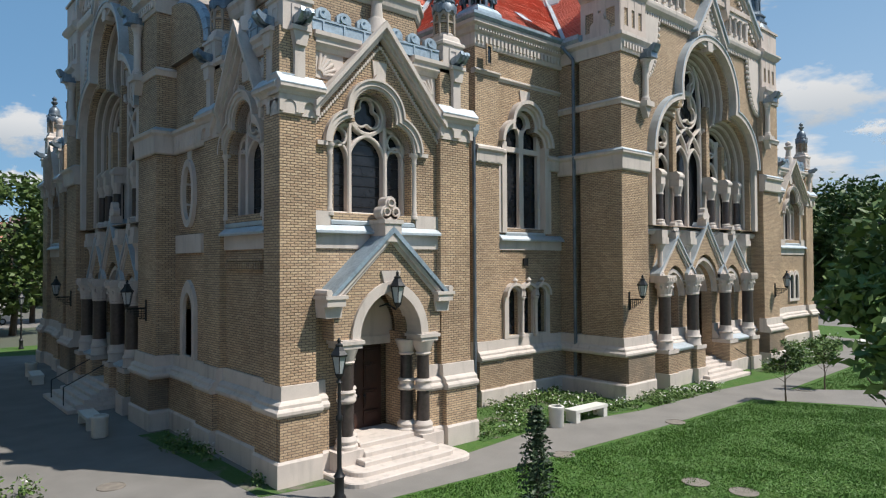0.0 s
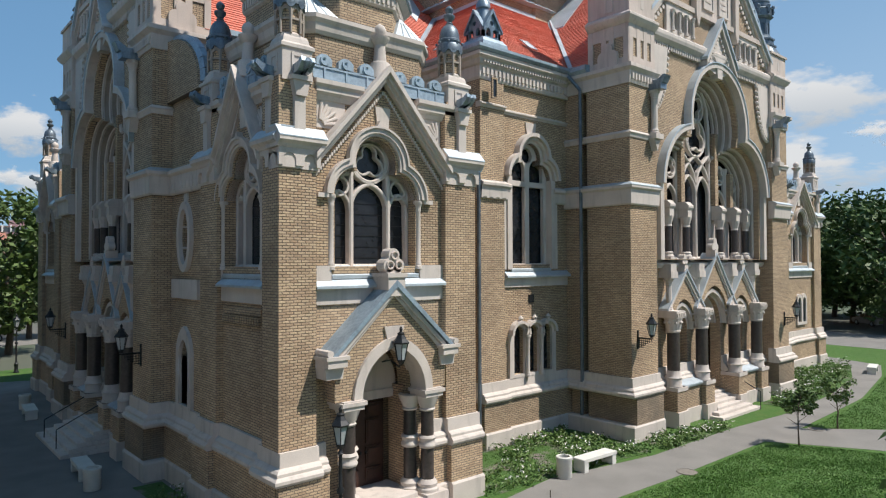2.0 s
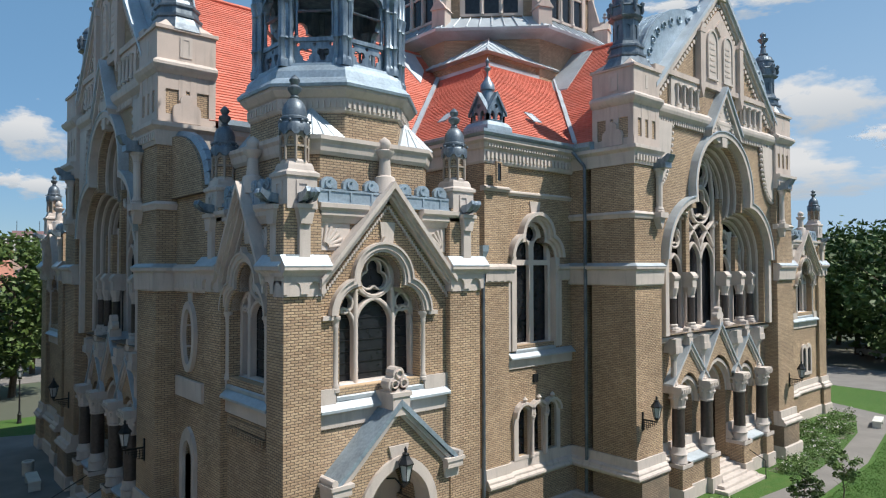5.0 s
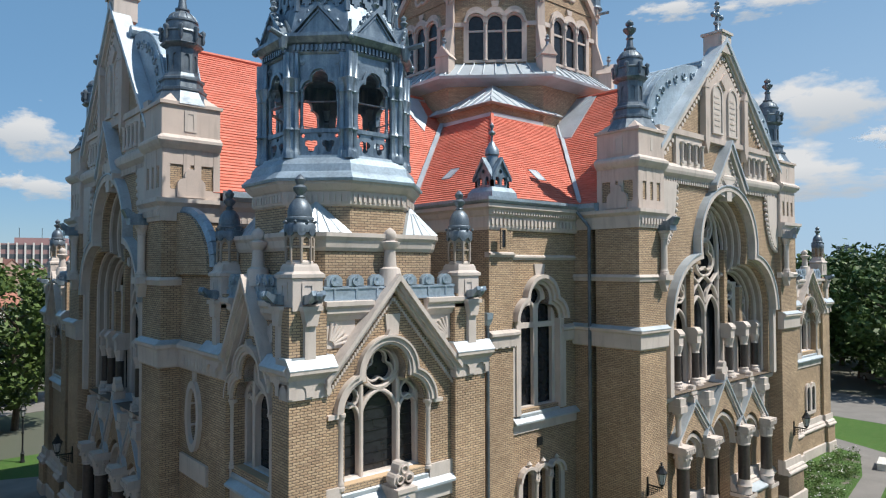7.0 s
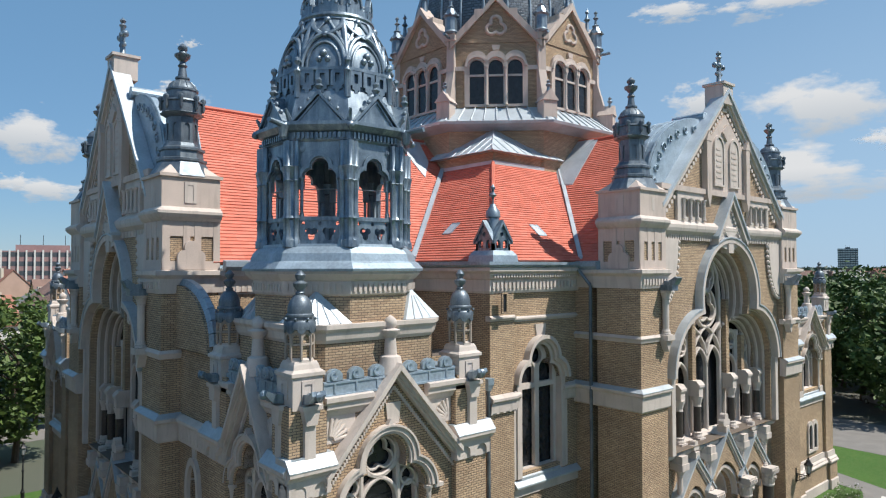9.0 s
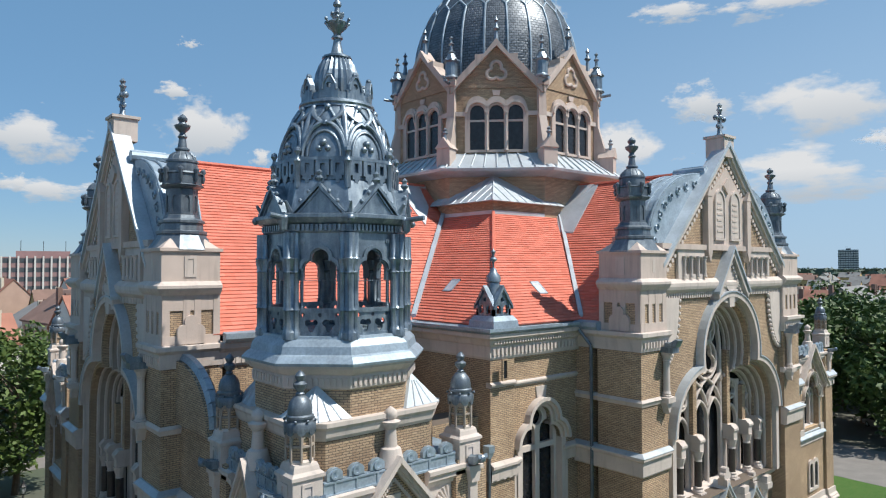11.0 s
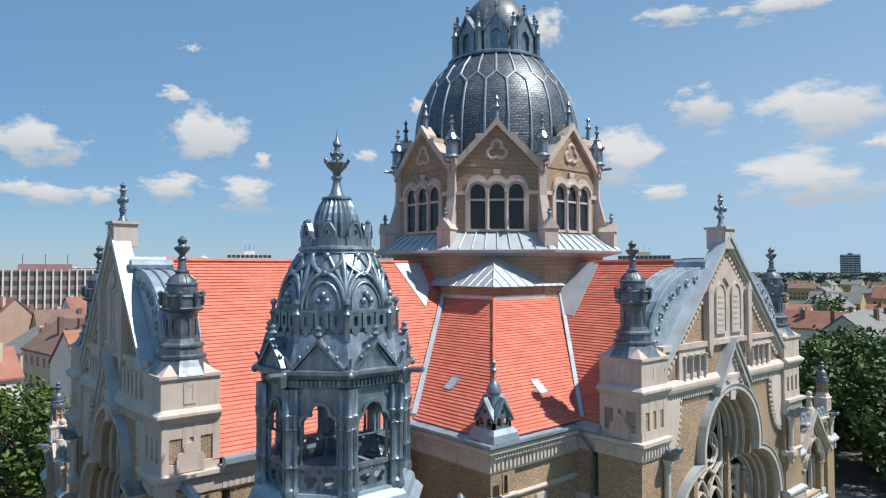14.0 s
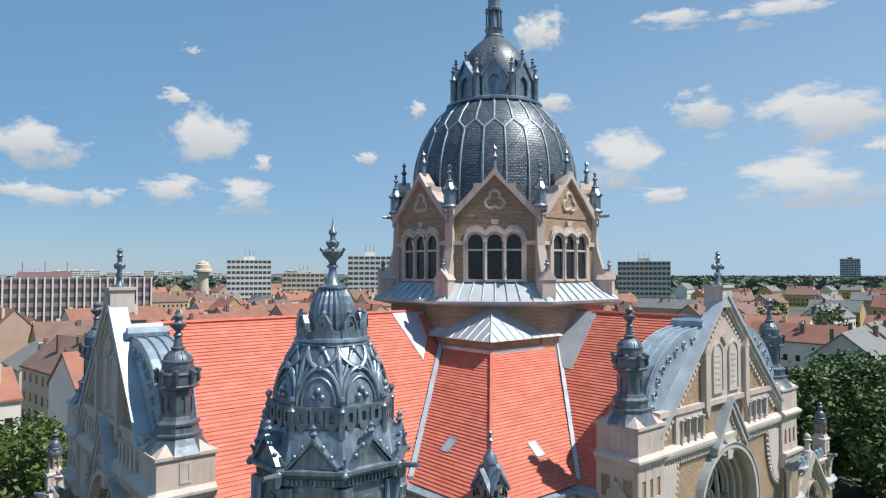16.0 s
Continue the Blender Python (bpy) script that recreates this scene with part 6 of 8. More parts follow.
# ---- tiled roofs ----
def tile_material():
    n = Nodes("red_clay_tile", 0.7)
    isl = n.geo.outputs["Random Per Island"]
    a = n.ramp(isl, (0.0, (0.56, 0.150, 0.095)), (0.5, (0.60, 0.172, 0.115)), (1.0, (0.64, 0.198, 0.138)))
    g = n.noise(0.8, 6)
    col = n.mix(0.5, a, n.ramp(g, (0.35, (0.75, 0.72, 0.7)), (0.65, (1.1, 1.1, 1.1))), "MULTIPLY")
    n.colour(col)
    n.bump(n.noise(40, 3), 0.2, 0.01)
    return n.mat


ROOFTILE = tile_material()


def tiled(e0, e1, t1, t0, rows=22, step=0.42, name="roof_slope", parent=None, label=""):
    """Slope between eave e0-e1 and top t0-t1, laid in overlapping tile courses."""
    e0, e1, t0, t1 = (Vector(p) for p in (e0, e1, t0, t1))
    nrm = (e1 - e0).cross(t0 - e0 if (t0 - e0).length > 0.1 else t1 - e0).normalized()
    if nrm.z < 0:
        nrm = -nrm
    rnd = random.Random(7)
    rows = int(rows * 2.4)
    bm = B()
    for r in range(rows):
        f0, f1 = r / rows, min(1.0, (r + 1.12) / rows)
        a, b = e0.lerp(t0, f0), e1.lerp(t1, f0)
        c, d = e1.lerp(t1, f1), e0.lerp(t0, f1)
        k = max(1, int((b - a).length / step))
        h = 0.036 + rnd.uniform(0, 0.01)
        for i in range(k):
            s0, s1 = i / k, (i + 1) / k
            p = [a.lerp(b, s0) + nrm * h, a.lerp(b, s1) + nrm * h, d.lerp(c, s1) + nrm * 0.004, d.lerp(c, s0) + nrm * 0.004]
            q = [a.lerp(b, s0) - nrm * 0.05, a.lerp(b, s1) - nrm * 0.05]
            vs = [bm.verts.new(v) for v in p + q]
            bm.faces.new(vs[:4])
            bm.faces.new((vs[4], vs[5], vs[1], vs[0]))
    ob = tagged(part(name, bm, ROOFTILE, parent or ROOT, label), kind="stuff")
    bm = B()
    v = [e0, e1, t1, t0] if (t1 - t0).length > 0.05 else [e0, e1, t1]
    lo = [bm.verts.new(p - nrm * 0.06) for p in v]
    hi = [bm.verts.new(p - nrm * 0.03) for p in v]
    bm.faces.new(lo)
    bm.faces.new(hi)
    for i in range(len(v)):
        j = (i + 1) % len(v)
        bm.faces.new((lo[i], lo[j], hi[j], hi[i]))
    part("underlay", bm, TILE, ob)
    return ob


RZ, EZ = 23.57, 16.2
RED = "red clay tile roof slope"
CX, CY = 23.75, 16.05
tiled((16.35, 1.8, EZ), (16.35, 12.0, EZ), (24.25, 12.0, RZ), (24.25, 1.8, RZ), 24, label=RED)
tiled((32.2, 1.8, EZ), (32.2, 12.0, EZ), (24.25, 12.0, RZ), (24.25, 1.8, RZ), 24, label=RED)
tiled((1.3, 8.55, EZ), (20.0, 8.55, EZ), (20.0, 15.55, RZ), (1.3, 15.55, RZ), 22, label=RED)
tiled((1.3, 22.6, EZ), (20.0, 22.6, EZ), (20.0, 15.55, RZ), (1.3, 15.55, RZ), 22, label=RED)
tiled((10.7, 3.35, 16.3), (16.5, 3.35, 16.3), (22.3, 9.45, 21.6), (16.9, 9.5, 21.6), 19, label=RED)
tiled((10.7, 3.35, 16.3), (10.7, 8.7, 16.3), (16.9, 14.8, 21.6), (16.9, 9.5, 21.6), 19, label=RED)
bm = B()
rod(bm, (10.75, 3.4, 16.36), (16.9, 9.5, 21.68), 0.1, 6)
part("hip_ridge", bm, TILE, ROOT)
bm = B()
rod(bm, (24.25, 1.5, RZ + 0.05), (24.25, 11, RZ + 0.05), 0.12, 6)
rod(bm, (1.2, 15.55, RZ + 0.05), (17, 15.55, RZ + 0.05), 0.12, 6)
part("ridge_tile", bm, TILE, ROOT)
bm = B()


def valley(p, q, w):
    p, q = Vector(p), Vector(q)
    s = (q - p).cross(Vector((0, 0, 1))).normalized() * w
    up = Vector((0, 0, 0.1))
    vs = [bm.verts.new(v) for v in (p - s + up, p + s + up, q + s + up, q - s + up, p - s - up, p + s - up, q + s - up, q - s - up)]
    for fc in ((0, 1, 2, 3), (4, 5, 6, 7), (0, 1, 5, 4), (1, 2, 6, 5), (2, 3, 7, 6), (3, 0, 4, 7)):
        bm.faces.new([vs[i] for i in fc])


valley((16.5, 3.45, 16.44), (22.3, 9.35, 21.74), 0.1)
valley((10.75, 8.6, 16.44), (16.9, 13.62, 21.74), 0.12)
valley((16.85, 9.5, 21.66), (22.2, 9.5, 21.66), 0.1)
valley((16.9, 9.5, 21.66), (16.9, 13.6, 21.66), 0.1)
part("valley_gutter", bm, LIGHTZINC, ROOT, "pale zinc valley gutter")
# broad zinc cheeks where the arms meet the drum
bm = B()
solid(bm, [(22.3, 9.3, 21.75), (24.1, 8.2, 23.62), (24.1, 12, 23.7), (21.6, 11.2, 23.4), (22.3, 9.3, 21.3), (24.1, 12, 23.0)], [(0, 1, 2, 3), (0, 3, 5, 4), (0, 4, 1), (1, 4, 5, 2), (2, 5, 3)])
solid(bm, [(16.8, 14.6, 21.75), (15.4, 15.5, 23.62), (19, 15.5, 23.7), (18.6, 13.6, 23.4), (16.8, 14.6, 21.3), (19, 15.5, 23.0)], [(0, 1, 2, 3), (0, 3, 5, 4), (0, 4, 1), (1, 4, 5, 2), (2, 5, 3)])
for q in ([(21.1, 8.5), (21.0, 7.4), (24.25, 8.0), (24.25, 9.9)], [(22.3, 9.6), (21.1, 8.5), (24.25, 9.0), (24.25, 10.5)]):
    v = [(x, y, 16.2 + (x - 16.35) * 0.933 + dz + 0.004 * (q[0][0] > 22)) for dz in (-0.05, 0.1) for x, y in q]
    solid(bm, v, [(0, 1, 2, 3), (4, 5, 6, 7), (0, 1, 5, 4), (1, 2, 6, 5), (2, 3, 7, 6), (3, 0, 4, 7)])
v = [(x, y, 16.2 + (y - 8.55) * 1.053 + dz) for dz in (-0.05, 0.1) for x, y in ((15.15, 13.1), (14.7, 15.5), (16.6, 15.5), (16.3, 14.2))]
solid(bm, v, [(0, 1, 2, 3), (4, 5, 6, 7), (0, 1, 5, 4), (1, 2, 6, 5), (2, 3, 7, 6), (3, 0, 4, 7)])
part("cheek", bm, LIGHTZINC, ROOT, "pale zinc roof cheek")
# eave gutters of the arms
bm = B()
run_course(bm, [(16.2, 3.4), (16.2, 2.1)], [(-0.1, 15.9), (0.3, 15.9), (0.42, 16.05), (0.42, 16.25), (-0.1, 16.3)])
run_course(bm, [(10.6, 8.5), (1.6, 8.5)], [(-0.1, 15.9), (-0.3, 15.9), (-0.42, 16.05), (-0.42, 16.25), (-0.1, 16.3)][::-1])
part("gutter", bm, ZINC, ROOT)
bm = B()
g = Face(0, 8.6, 1, 0, 0, -1)
bevel_course(bm, g, 1.5, 11, 0, [(-0.3, 15.0), (0.05, 15.0), (0.1, 15.5), (0.3, 15.7), (0.3, 15.9), (-0.3, 15.9)])
studs(bm, g, 1.6, 10.6, 0.06, 15.1, 0.24, 0.12, 0.26, 0.08)
part("cornice", bm, STONE, ROOT)
# skylights
for p, u, v in (((15.32, 4.99, 17.72), (1, 0, 0), (0, 0.75, 0.65)), ((12.48, 7.87, 17.83), (0, -1, 0), (0.75, 0, 0.64))):
    p, u, v = Vector(p), Vector(u), Vector(v).normalized()
    nn = u.cross(v)
    nn = nn if nn.z > 0 else -nn
    bm = B()
    for a0, a1, b0, b1, h0, h1 in ((-0.3, 0.3, -0.42, -0.35, 0, 0.05), (-0.3, 0.3, 0.35, 0.42, 0, 0.05), (-0.3, -0.24, -0.42, 0.42, 0, 0.05), (0.24, 0.3, -0.42, 0.42, 0, 0.05)):
        vs = [p + u * a + v * b + nn * h for h in (h0, h1) for a, b in ((a0, b0), (a1, b0), (a1, b1), (a0, b1))]
        solid(bm, vs, [(0, 1, 2, 3), (4, 5, 6, 7), (0, 1, 5, 4), (1, 2, 6, 5), (2, 3, 7, 6), (3, 0, 4, 7)])
    sk = part("skylight", bm, ZINC, ROOT, "small roof skylight")
    bm = B()
    vs = [p + u * a + v * b + nn * h for h in (0.01, 0.04) for a, b in ((-0.24, -0.35), (0.24, -0.35), (0.24, 0.35), (-0.24, 0.35))]
    solid(bm, vs, [(0, 1, 2, 3), (4, 5, 6, 7), (0, 1, 5, 4), (1, 2, 6, 5), (2, 3, 7, 6), (3, 0, 4, 7)])
    part("pane", bm, LIGHTZINC, sk)


# little zinc aedicule on the quadrant's corner
def aedicule(x, y, z):
    bm = B()
    lathe(bm, [(1.05, z - 0.5), (1.0, z - 0.2), (0.85, z - 0.05), (0.8, z)], x, y, 4, math.pi / 4)
    a = part("aedicule", bm, ZINC, ROOT, "small gabled zinc lantern on the roof corner")
    for k in range(4):
        t = math.pi / 2 * k
        f = Face(x + 0.5 * math.cos(t), y + 0.5 * math.sin(t), -math.sin(t), math.cos(t), math.cos(t), math.sin(t))
        bm = B()
        slab(bm, f, [(-0.5, z), (0.5, z), (0.5, z + 0.35), (0, z + 1.1), (-0.5, z + 0.35)], -0.12, 0.0, [pointed_arch(-0.2, 0.13, z + 0.1, z + 0.28, 1.3, 4), pointed_arch(0.2, 0.13, z + 0.1, z + 0.28, 1.3, 4), circle(0, z + 0.66, 0.1, 8)])
        coping(bm, f, 0, 0.56, z + 0.42, z + 1.25, 0.14, -0.15, 0.1)
        part("gablet", bm, DARKZINC, a)
    bm = B()
    lathe(bm, [(0.42, z + 0.5), (0.3, z + 1.1), (0.26, z + 1.35), (0.32, z + 1.4), (0.3, z + 1.62), (0.16, z + 1.8), (0.1, z + 1.95)], x, y, 12)
    part("cap", bm, DARKZINC, a, smooth=True)
    part("finial", lathe(B(), finial_profile(z + 1.85, 0.95, 0.16), x, y, 8), DARKZINC, a, smooth=True)


aedicule(11.25, 3.9, 16.7)
slot = part("slit_window", slab(B(), FE, rect(10.9, 11.24, 14.15, 15.0), -0.02, 0.05, [rect(10.97, 11.17, 14.22, 14.93)]), BRICK, ROOT, "narrow slit window in brick frame")
part("pane", slab(B(), FE, rect(10.97, 11.17, 14.22, 14.93), -0.02, 0.012), GLASS, slot)


# ---- drum, dome and lantern ----
def shingle_material():
    n = Nodes("dome_shingle", 0.46, 0.65)
    sp = n.add("ShaderNodeSeparateXYZ", Vector=n.geo.outputs["Position"])
    x = n.add("ShaderNodeMath", i0=sp.outputs["X"], i1=23.75)
    x.operation = "SUBTRACT"
    y = n.add("ShaderNodeMath", i0=sp.outputs["Y"], i1=16.05)
    y.operation = "SUBTRACT"
    a = n.add("ShaderNodeMath", i0=y.outputs[0], i1=x.outputs[0])
    a.operation = "ARCTAN2"
    run = n.add("ShaderNodeMath", i0=a.outputs[0], i1=5.0)
    run.operation = "MULTIPLY"
    v = n.add("ShaderNodeCombineXYZ", X=run.outputs[0], Y=sp.outputs["Z"])
    t = n.add("ShaderNodeTexBrick", Vector=v.outputs[0], Scale=1.0)
    for k, val in (("Mortar Size", 0.022), ("Mortar Smooth", 0.6), ("Brick Width", 0.26), ("Row Height", 0.17), ("Bias", 0.0)):
        t.inputs[k].default_value = val
    t.inputs["Color1"].default_value = (0.12, 0.14, 0.16, 1)
    t.inputs["Color2"].default_value = (0.20, 0.225, 0.25, 1)
    t.inputs["Mortar"].default_value = (0.05, 0.058, 0.068, 1)
    big = n.noise(0.5, 5)
    n.colour(n.mix(0.5, t.outputs["Color"], n.ramp(big, (0.3, (0.6, 0.62, 0.65)), (0.7, (1.1, 1.1, 1.1))), "MULTIPLY"))
    inv = n.add("ShaderNodeMath", i0=1.0, i1=t.outputs["Fac"])
    inv.operation = "SUBTRACT"
    n.bump(inv.outputs[0], 0.6, 0.03)
    return n.mat


SHINGLE = shingle_material()


def build_dome():
    R = 6.85
    t8 = math.pi / 8
    bm = B()
    lathe(bm, [(7.2, 17.0), (7.2, 24.2)], CX, CY, 8, t8)
    lathe(bm, [(R, 24.2), (R, 29.3)], CX, CY, 8, t8)
    drum = part("drum", bm, BRICK, ROOT, "octagonal brick drum with gabled windows under the dome")
    bm = B()
    lathe(bm, [(7.1, 23.9), (7.9, 24.08), (8.35, 24.15), (8.4, 24.3), (8.3, 24.34), (6.9, 25.35), (6.7, 25.35)], CX, CY, 8, t8)
    seams = []
    for k in range(8):
        f = oct_face(CX, CY, 8.35, k)
        for i in range(9):
            u = -2.9 + i * 0.725
            seams.append((f(u, -0.03, 24.38), f(u * 0.83, -1.32, 25.4)))
    skirt = part("skirt_roof", bm, LIGHTZINC, drum, "standing-seam zinc skirt roof")
    for p, q in seams:
        part("seam", rod(B(), p, q, 0.04, 4), LIGHTZINC, skirt)
    for k in range(8):
        f = oct_face(CX, CY, R, k)
        # triple window
        bm = B()
        us = (-1.12, 0.0, 1.12)
        pts = [(-1.85, 25.4), (1.85, 25.4), (1.85, 27.85)]
        for u in (1.12, 0, -1.12):
            pts += [(u + 0.72 * math.cos(a), 27.85 + 0.86 * math.sin(a)) for a in [0.7 + (math.pi - 1.4) * i / 8 for i in range(9)]]
        pts += [(-1.85, 27.85)]
        slab(bm, f, pts, -0.2, 0.16, [round_arch(u, 0.43, 25.55, 27.75, 8) for u in us])
        win = part("window", bm, PLASTER, drum, "three round-headed belfry windows in pale surround")
        for u in us:
            bm = B()
            slab(bm, f, rect(u - 0.44, u + 0.44, 25.5, 28.2), 0.0, 0.03)
            part("pane", bm, GLASS, win)
            bm = B()
            slab(bm, f, ring(round_arch(u, 0.7, 0, 27.75, 10), round_arch(u, 0.56, 0, 27.75, 10)), 0.1, 0.27)
            box(bm, f, u - 0.43, u + 0.43, 0.03, 0.1, 27.2, 27.32)
            part("hood", bm, STONE, win)
        for u in (-0.56, 0.56):
            p = f(u, 0.17, 0)
            part("colonnette", column(B(), p.x, p.y, 25.5, 27.75, 0.08, 0.3, 0.25, 8), STONE, win, smooth=True)
        # band and gable
        bm = B()
        for s in (-1, 1):
            a, b = sorted((s * 1.8, s * 2.62))
            box(bm, f, a, b, -0.1, 0.14, 27.55, 27.8)
        part("stone_band", bm, STONE, drum)
        bm = B()
        slab(bm, f, [(-2.62, 29.2), (2.62, 29.2), (0, 32.0)], -0.5, 0.05)
        part("gable", bm, BRICK, drum)
        bm = B()
        slab(bm, f, [(-2.66, 29.35), (-2.3, 29.75), (-1.25, 30.85), (-1.25, 31.15), (-0.75, 31.15), (0, 32.1), (0.75, 31.15), (1.25, 31.15), (1.25, 30.85), (2.66, 29.35), (2.66, 28.85), (1.2, 30.4), (0, 31.65), (-1.2, 30.4), (-2.66, 28.85)], -0.55, 0.28)
        strip(bm, f, clover(0, 30.15, 0.6), 0.2, -0.2, 0.16, True)
        keystone(bm, f, 0, 28.75, 0.06, 0.18, 0.3)
        part("gable_coping", bm, PLASTER, drum, "stepped pale stone gable coping")
        bm = B()
        slab(bm, f, clover(0, 30.15, 0.6), 0.0, 0.07)
        part("clover_panel", bm, BRICK, drum)
        p = f(0, -0.12, 0)
        bm = B()
        lathe(bm, [(0.2, 31.9), (0.14, 32.2), (0.1, 32.6), (0.22, 32.75), (0.1, 32.9), (0.07, 33.15), (0.15, 33.25), (0.05, 33.4), (0, 33.55)], p.x, p.y, 8)
        part("finial", bm, DARKZINC, drum, smooth=True)
        # corner: buttress pier, aedicule, pinnacle, spout
        t = t8 + k * math.pi / 4
        ux, uy = math.cos(t), math.sin(t)
        fc = Face(CX + R * ux, CY + R * uy, -uy, ux, ux, uy)
        side = Face(CX + R * ux, CY + R * uy, ux, uy, -uy, ux)
        bm = B()
        slab(bm, side, [(-0.3, 24.6), (0.75, 24.6), (0.7, 25.6), (0.18, 27.5), (0.12, 29.5), (-0.3, 29.5)], -0.24, 0.24)
        box(bm, fc, -0.36, 0.36, -0.2, 0.3, 29.3, 29.75)
        part("buttress", bm, PLASTER, drum, "pale sloping buttress")
        bm = B()
        box(bm, fc, -0.42, 0.42, 0.35, 1.15, 24.2, 25.5)
        slab(bm, fc, [(-0.5, 25.5), (0.5, 25.5), (0, 26.15)], 0.2, 1.22)
        part("gablet", bm, PLASTER, drum)
        p = fc(0, 0.9, 0)
        part("knop", lathe(B(), [(0.12, 26.0), (0.08, 26.3), (0.17, 26.42), (0.08, 26.52), (0.12, 26.62), (0, 26.75)], p.x, p.y, 8), DARKZINC, drum, smooth=True)
        p = fc(0, 0.05, 0)
        bm = B()
        lathe(bm, [(0.42, 29.7), (0.5, 29.8), (0.36, 29.95), (0.36, 30.7), (0.46, 30.8), (0.4, 30.9), (0.2, 31.25), (0.24, 31.35), (0.1, 31.45), (0.08, 31.75), (0.18, 31.85), (0.07, 31.95), (0.06, 32.1), (0.13, 32.2), (0, 32.35)], p.x, p.y, 8)
        for i in range(8):
            ball(bm, (p.x + 0.42 * math.cos(i * math.pi / 4), p.y + 0.42 * math.sin(i * math.pi / 4), 30.85), 0.08, 6)
        part("pinnacle", bm, DARKZINC, drum, smooth=True)
        bm = B()
        rod(bm, fc(0, 0.2, 29.45), fc(0, 0.95, 29.5), 0.09, 6)
        part("gargoyle", bm, DARKZINC, drum)
    # dome
    prof = [(5.3, 29.0), (5.45, 30.2), (5.5, 31.5), (5.42, 32.8), (5.15, 34.0), (4.65, 35.15), (3.95, 36.2), (3.1, 37.05)]
    fine = []
    for (r0, z0), (r1, z1) in zip(prof, prof[1:]):
        for i in range(3):
            fine.append((r0 + (r1 - r0) * i / 3, z0 + (z1 - z0) * i / 3))
    fine.append(prof[-1])
    dome = part("dome", lathe(B(), fine, CX, CY, 64), SHINGLE, ROOT, "grey zinc-shingled dome with raised ribs", smooth=True)

    def rad(z):
        for (r0, z0), (r1, z1) in zip(fine, fine[1:]):
            if z <= z1:
                return r0 + (r1 - r0) * (z - z0) / (z1 - z0)
        return fine[-1][0]

    def on(a, z, o=0.02):
        r = rad(z) + o
        return (CX + r * math.cos(a), CY + r * math.sin(a), z)
    n = 24
    for k in range(n):
        a = (k + 0.5) * 2 * math.pi / n
        b = a + math.pi / n
        bm = B()
        pipe(bm, [on(a, 29.3 + i * 0.62) for i in range(10)] , 0.07, 6)
        pipe(bm, [on(a, 34.88), on(b, 35.45)], 0.07, 6)
        pipe(bm, [on(a + 2 * math.pi / n, 34.88), on(b, 35.45)], 0.07, 6)
        pipe(bm, [on(b, 35.45), on(b, 36.2), on(b, 37.0)], 0.07, 6)
        part("rib", bm, ZINC, dome)
    bm = B()
    lathe(bm, [(3.1, 36.95), (3.3, 37.05), (3.3, 37.2), (3.1, 37.3), (3.0, 37.35)], CX, CY, 32)
    lathe(bm, [(2.6, 37.2), (2.6, 39.3)], CX, CY, 16, math.pi / 16)
    lant = part("lantern", bm, DARKZINC, ROOT, "zinc lantern ringed by gablets and finials")
    for k in range(8):
        f = oct_face(CX, CY, 2.95, k)
        bm = B()
        slab(bm, f, [(-0.75, 37.3), (0.75, 37.3), (0.75, 38.7), (0, 39.7), (-0.75, 38.7)], -0.3, 0.0, [pointed_arch(0, 0.36, 37.5, 38.3, 1.3, 5)])
        coping(bm, f, 0, 0.85, 38.75, 39.95, 0.2, -0.4, 0.1)
        part("gablet", bm, DARKZINC, lant)
        part("opening", slab(B(), f, rect(-0.4, 0.4, 37.45, 38.9), -0.26, -0.2), GLASS, lant)
        p = f(0, -0.1, 0)
        bm = B()
        lathe(bm, [(0.1, 39.8), (0.07, 40.2), (0.16, 40.3), (0.06, 40.4), (0.12, 40.5), (0, 40.65)], p.x, p.y, 6)
        t = math.pi / 8 + k * math.pi / 4
        q = (CX + 2.95 * math.cos(t), CY + 2.95 * math.sin(t))
        lathe(bm, [(0.2, 37.3), (0.2, 38.7), (0.26, 38.8), (0.14, 38.95), (0.1, 39.3), (0.18, 39.42), (0.06, 39.55), (0.12, 39.7), (0, 39.85)], *q, 8)
        part("finial", bm, DARKZINC, lant, smooth=True)
    sp = [(2.35, 38.6), (2.38, 39.3), (2.26, 40.0), (1.98, 40.6), (1.6, 41.1), (1.15, 41.55), (0.8, 41.85), (0.62, 42.05)]
    bm = B()
    lathe(bm, sp, CX, CY, 32)
    part("cupola", bm, SHINGLE, lant, smooth=True)
    bm = B()
    lathe(bm, [(0.62, 41.95), (0.7, 42.05), (0.55, 42.2), (0.6, 42.5), (0.66, 42.6), (0.45, 42.7), (0.4, 43.7), (0.6, 43.85), (0.62, 44.0), (0.42, 44.1), (0.38, 44.6), (0.6, 45.0), (0.4, 45.5), (0.2, 46.2), (0.3, 46.5), (0.1, 47.0), (0, 48.0)], CX, CY, 12)
    for i in range(8):
        a = i * math.pi / 4
        rod(bm, (CX + 0.5 * math.cos(a), CY + 0.5 * math.sin(a), 42.65), (CX + 0.5 * math.cos(a), CY + 0.5 * math.sin(a), 43.8), 0.06, 6)
    part("spire", bm, DARKZINC, lant, smooth=True)


build_dome()

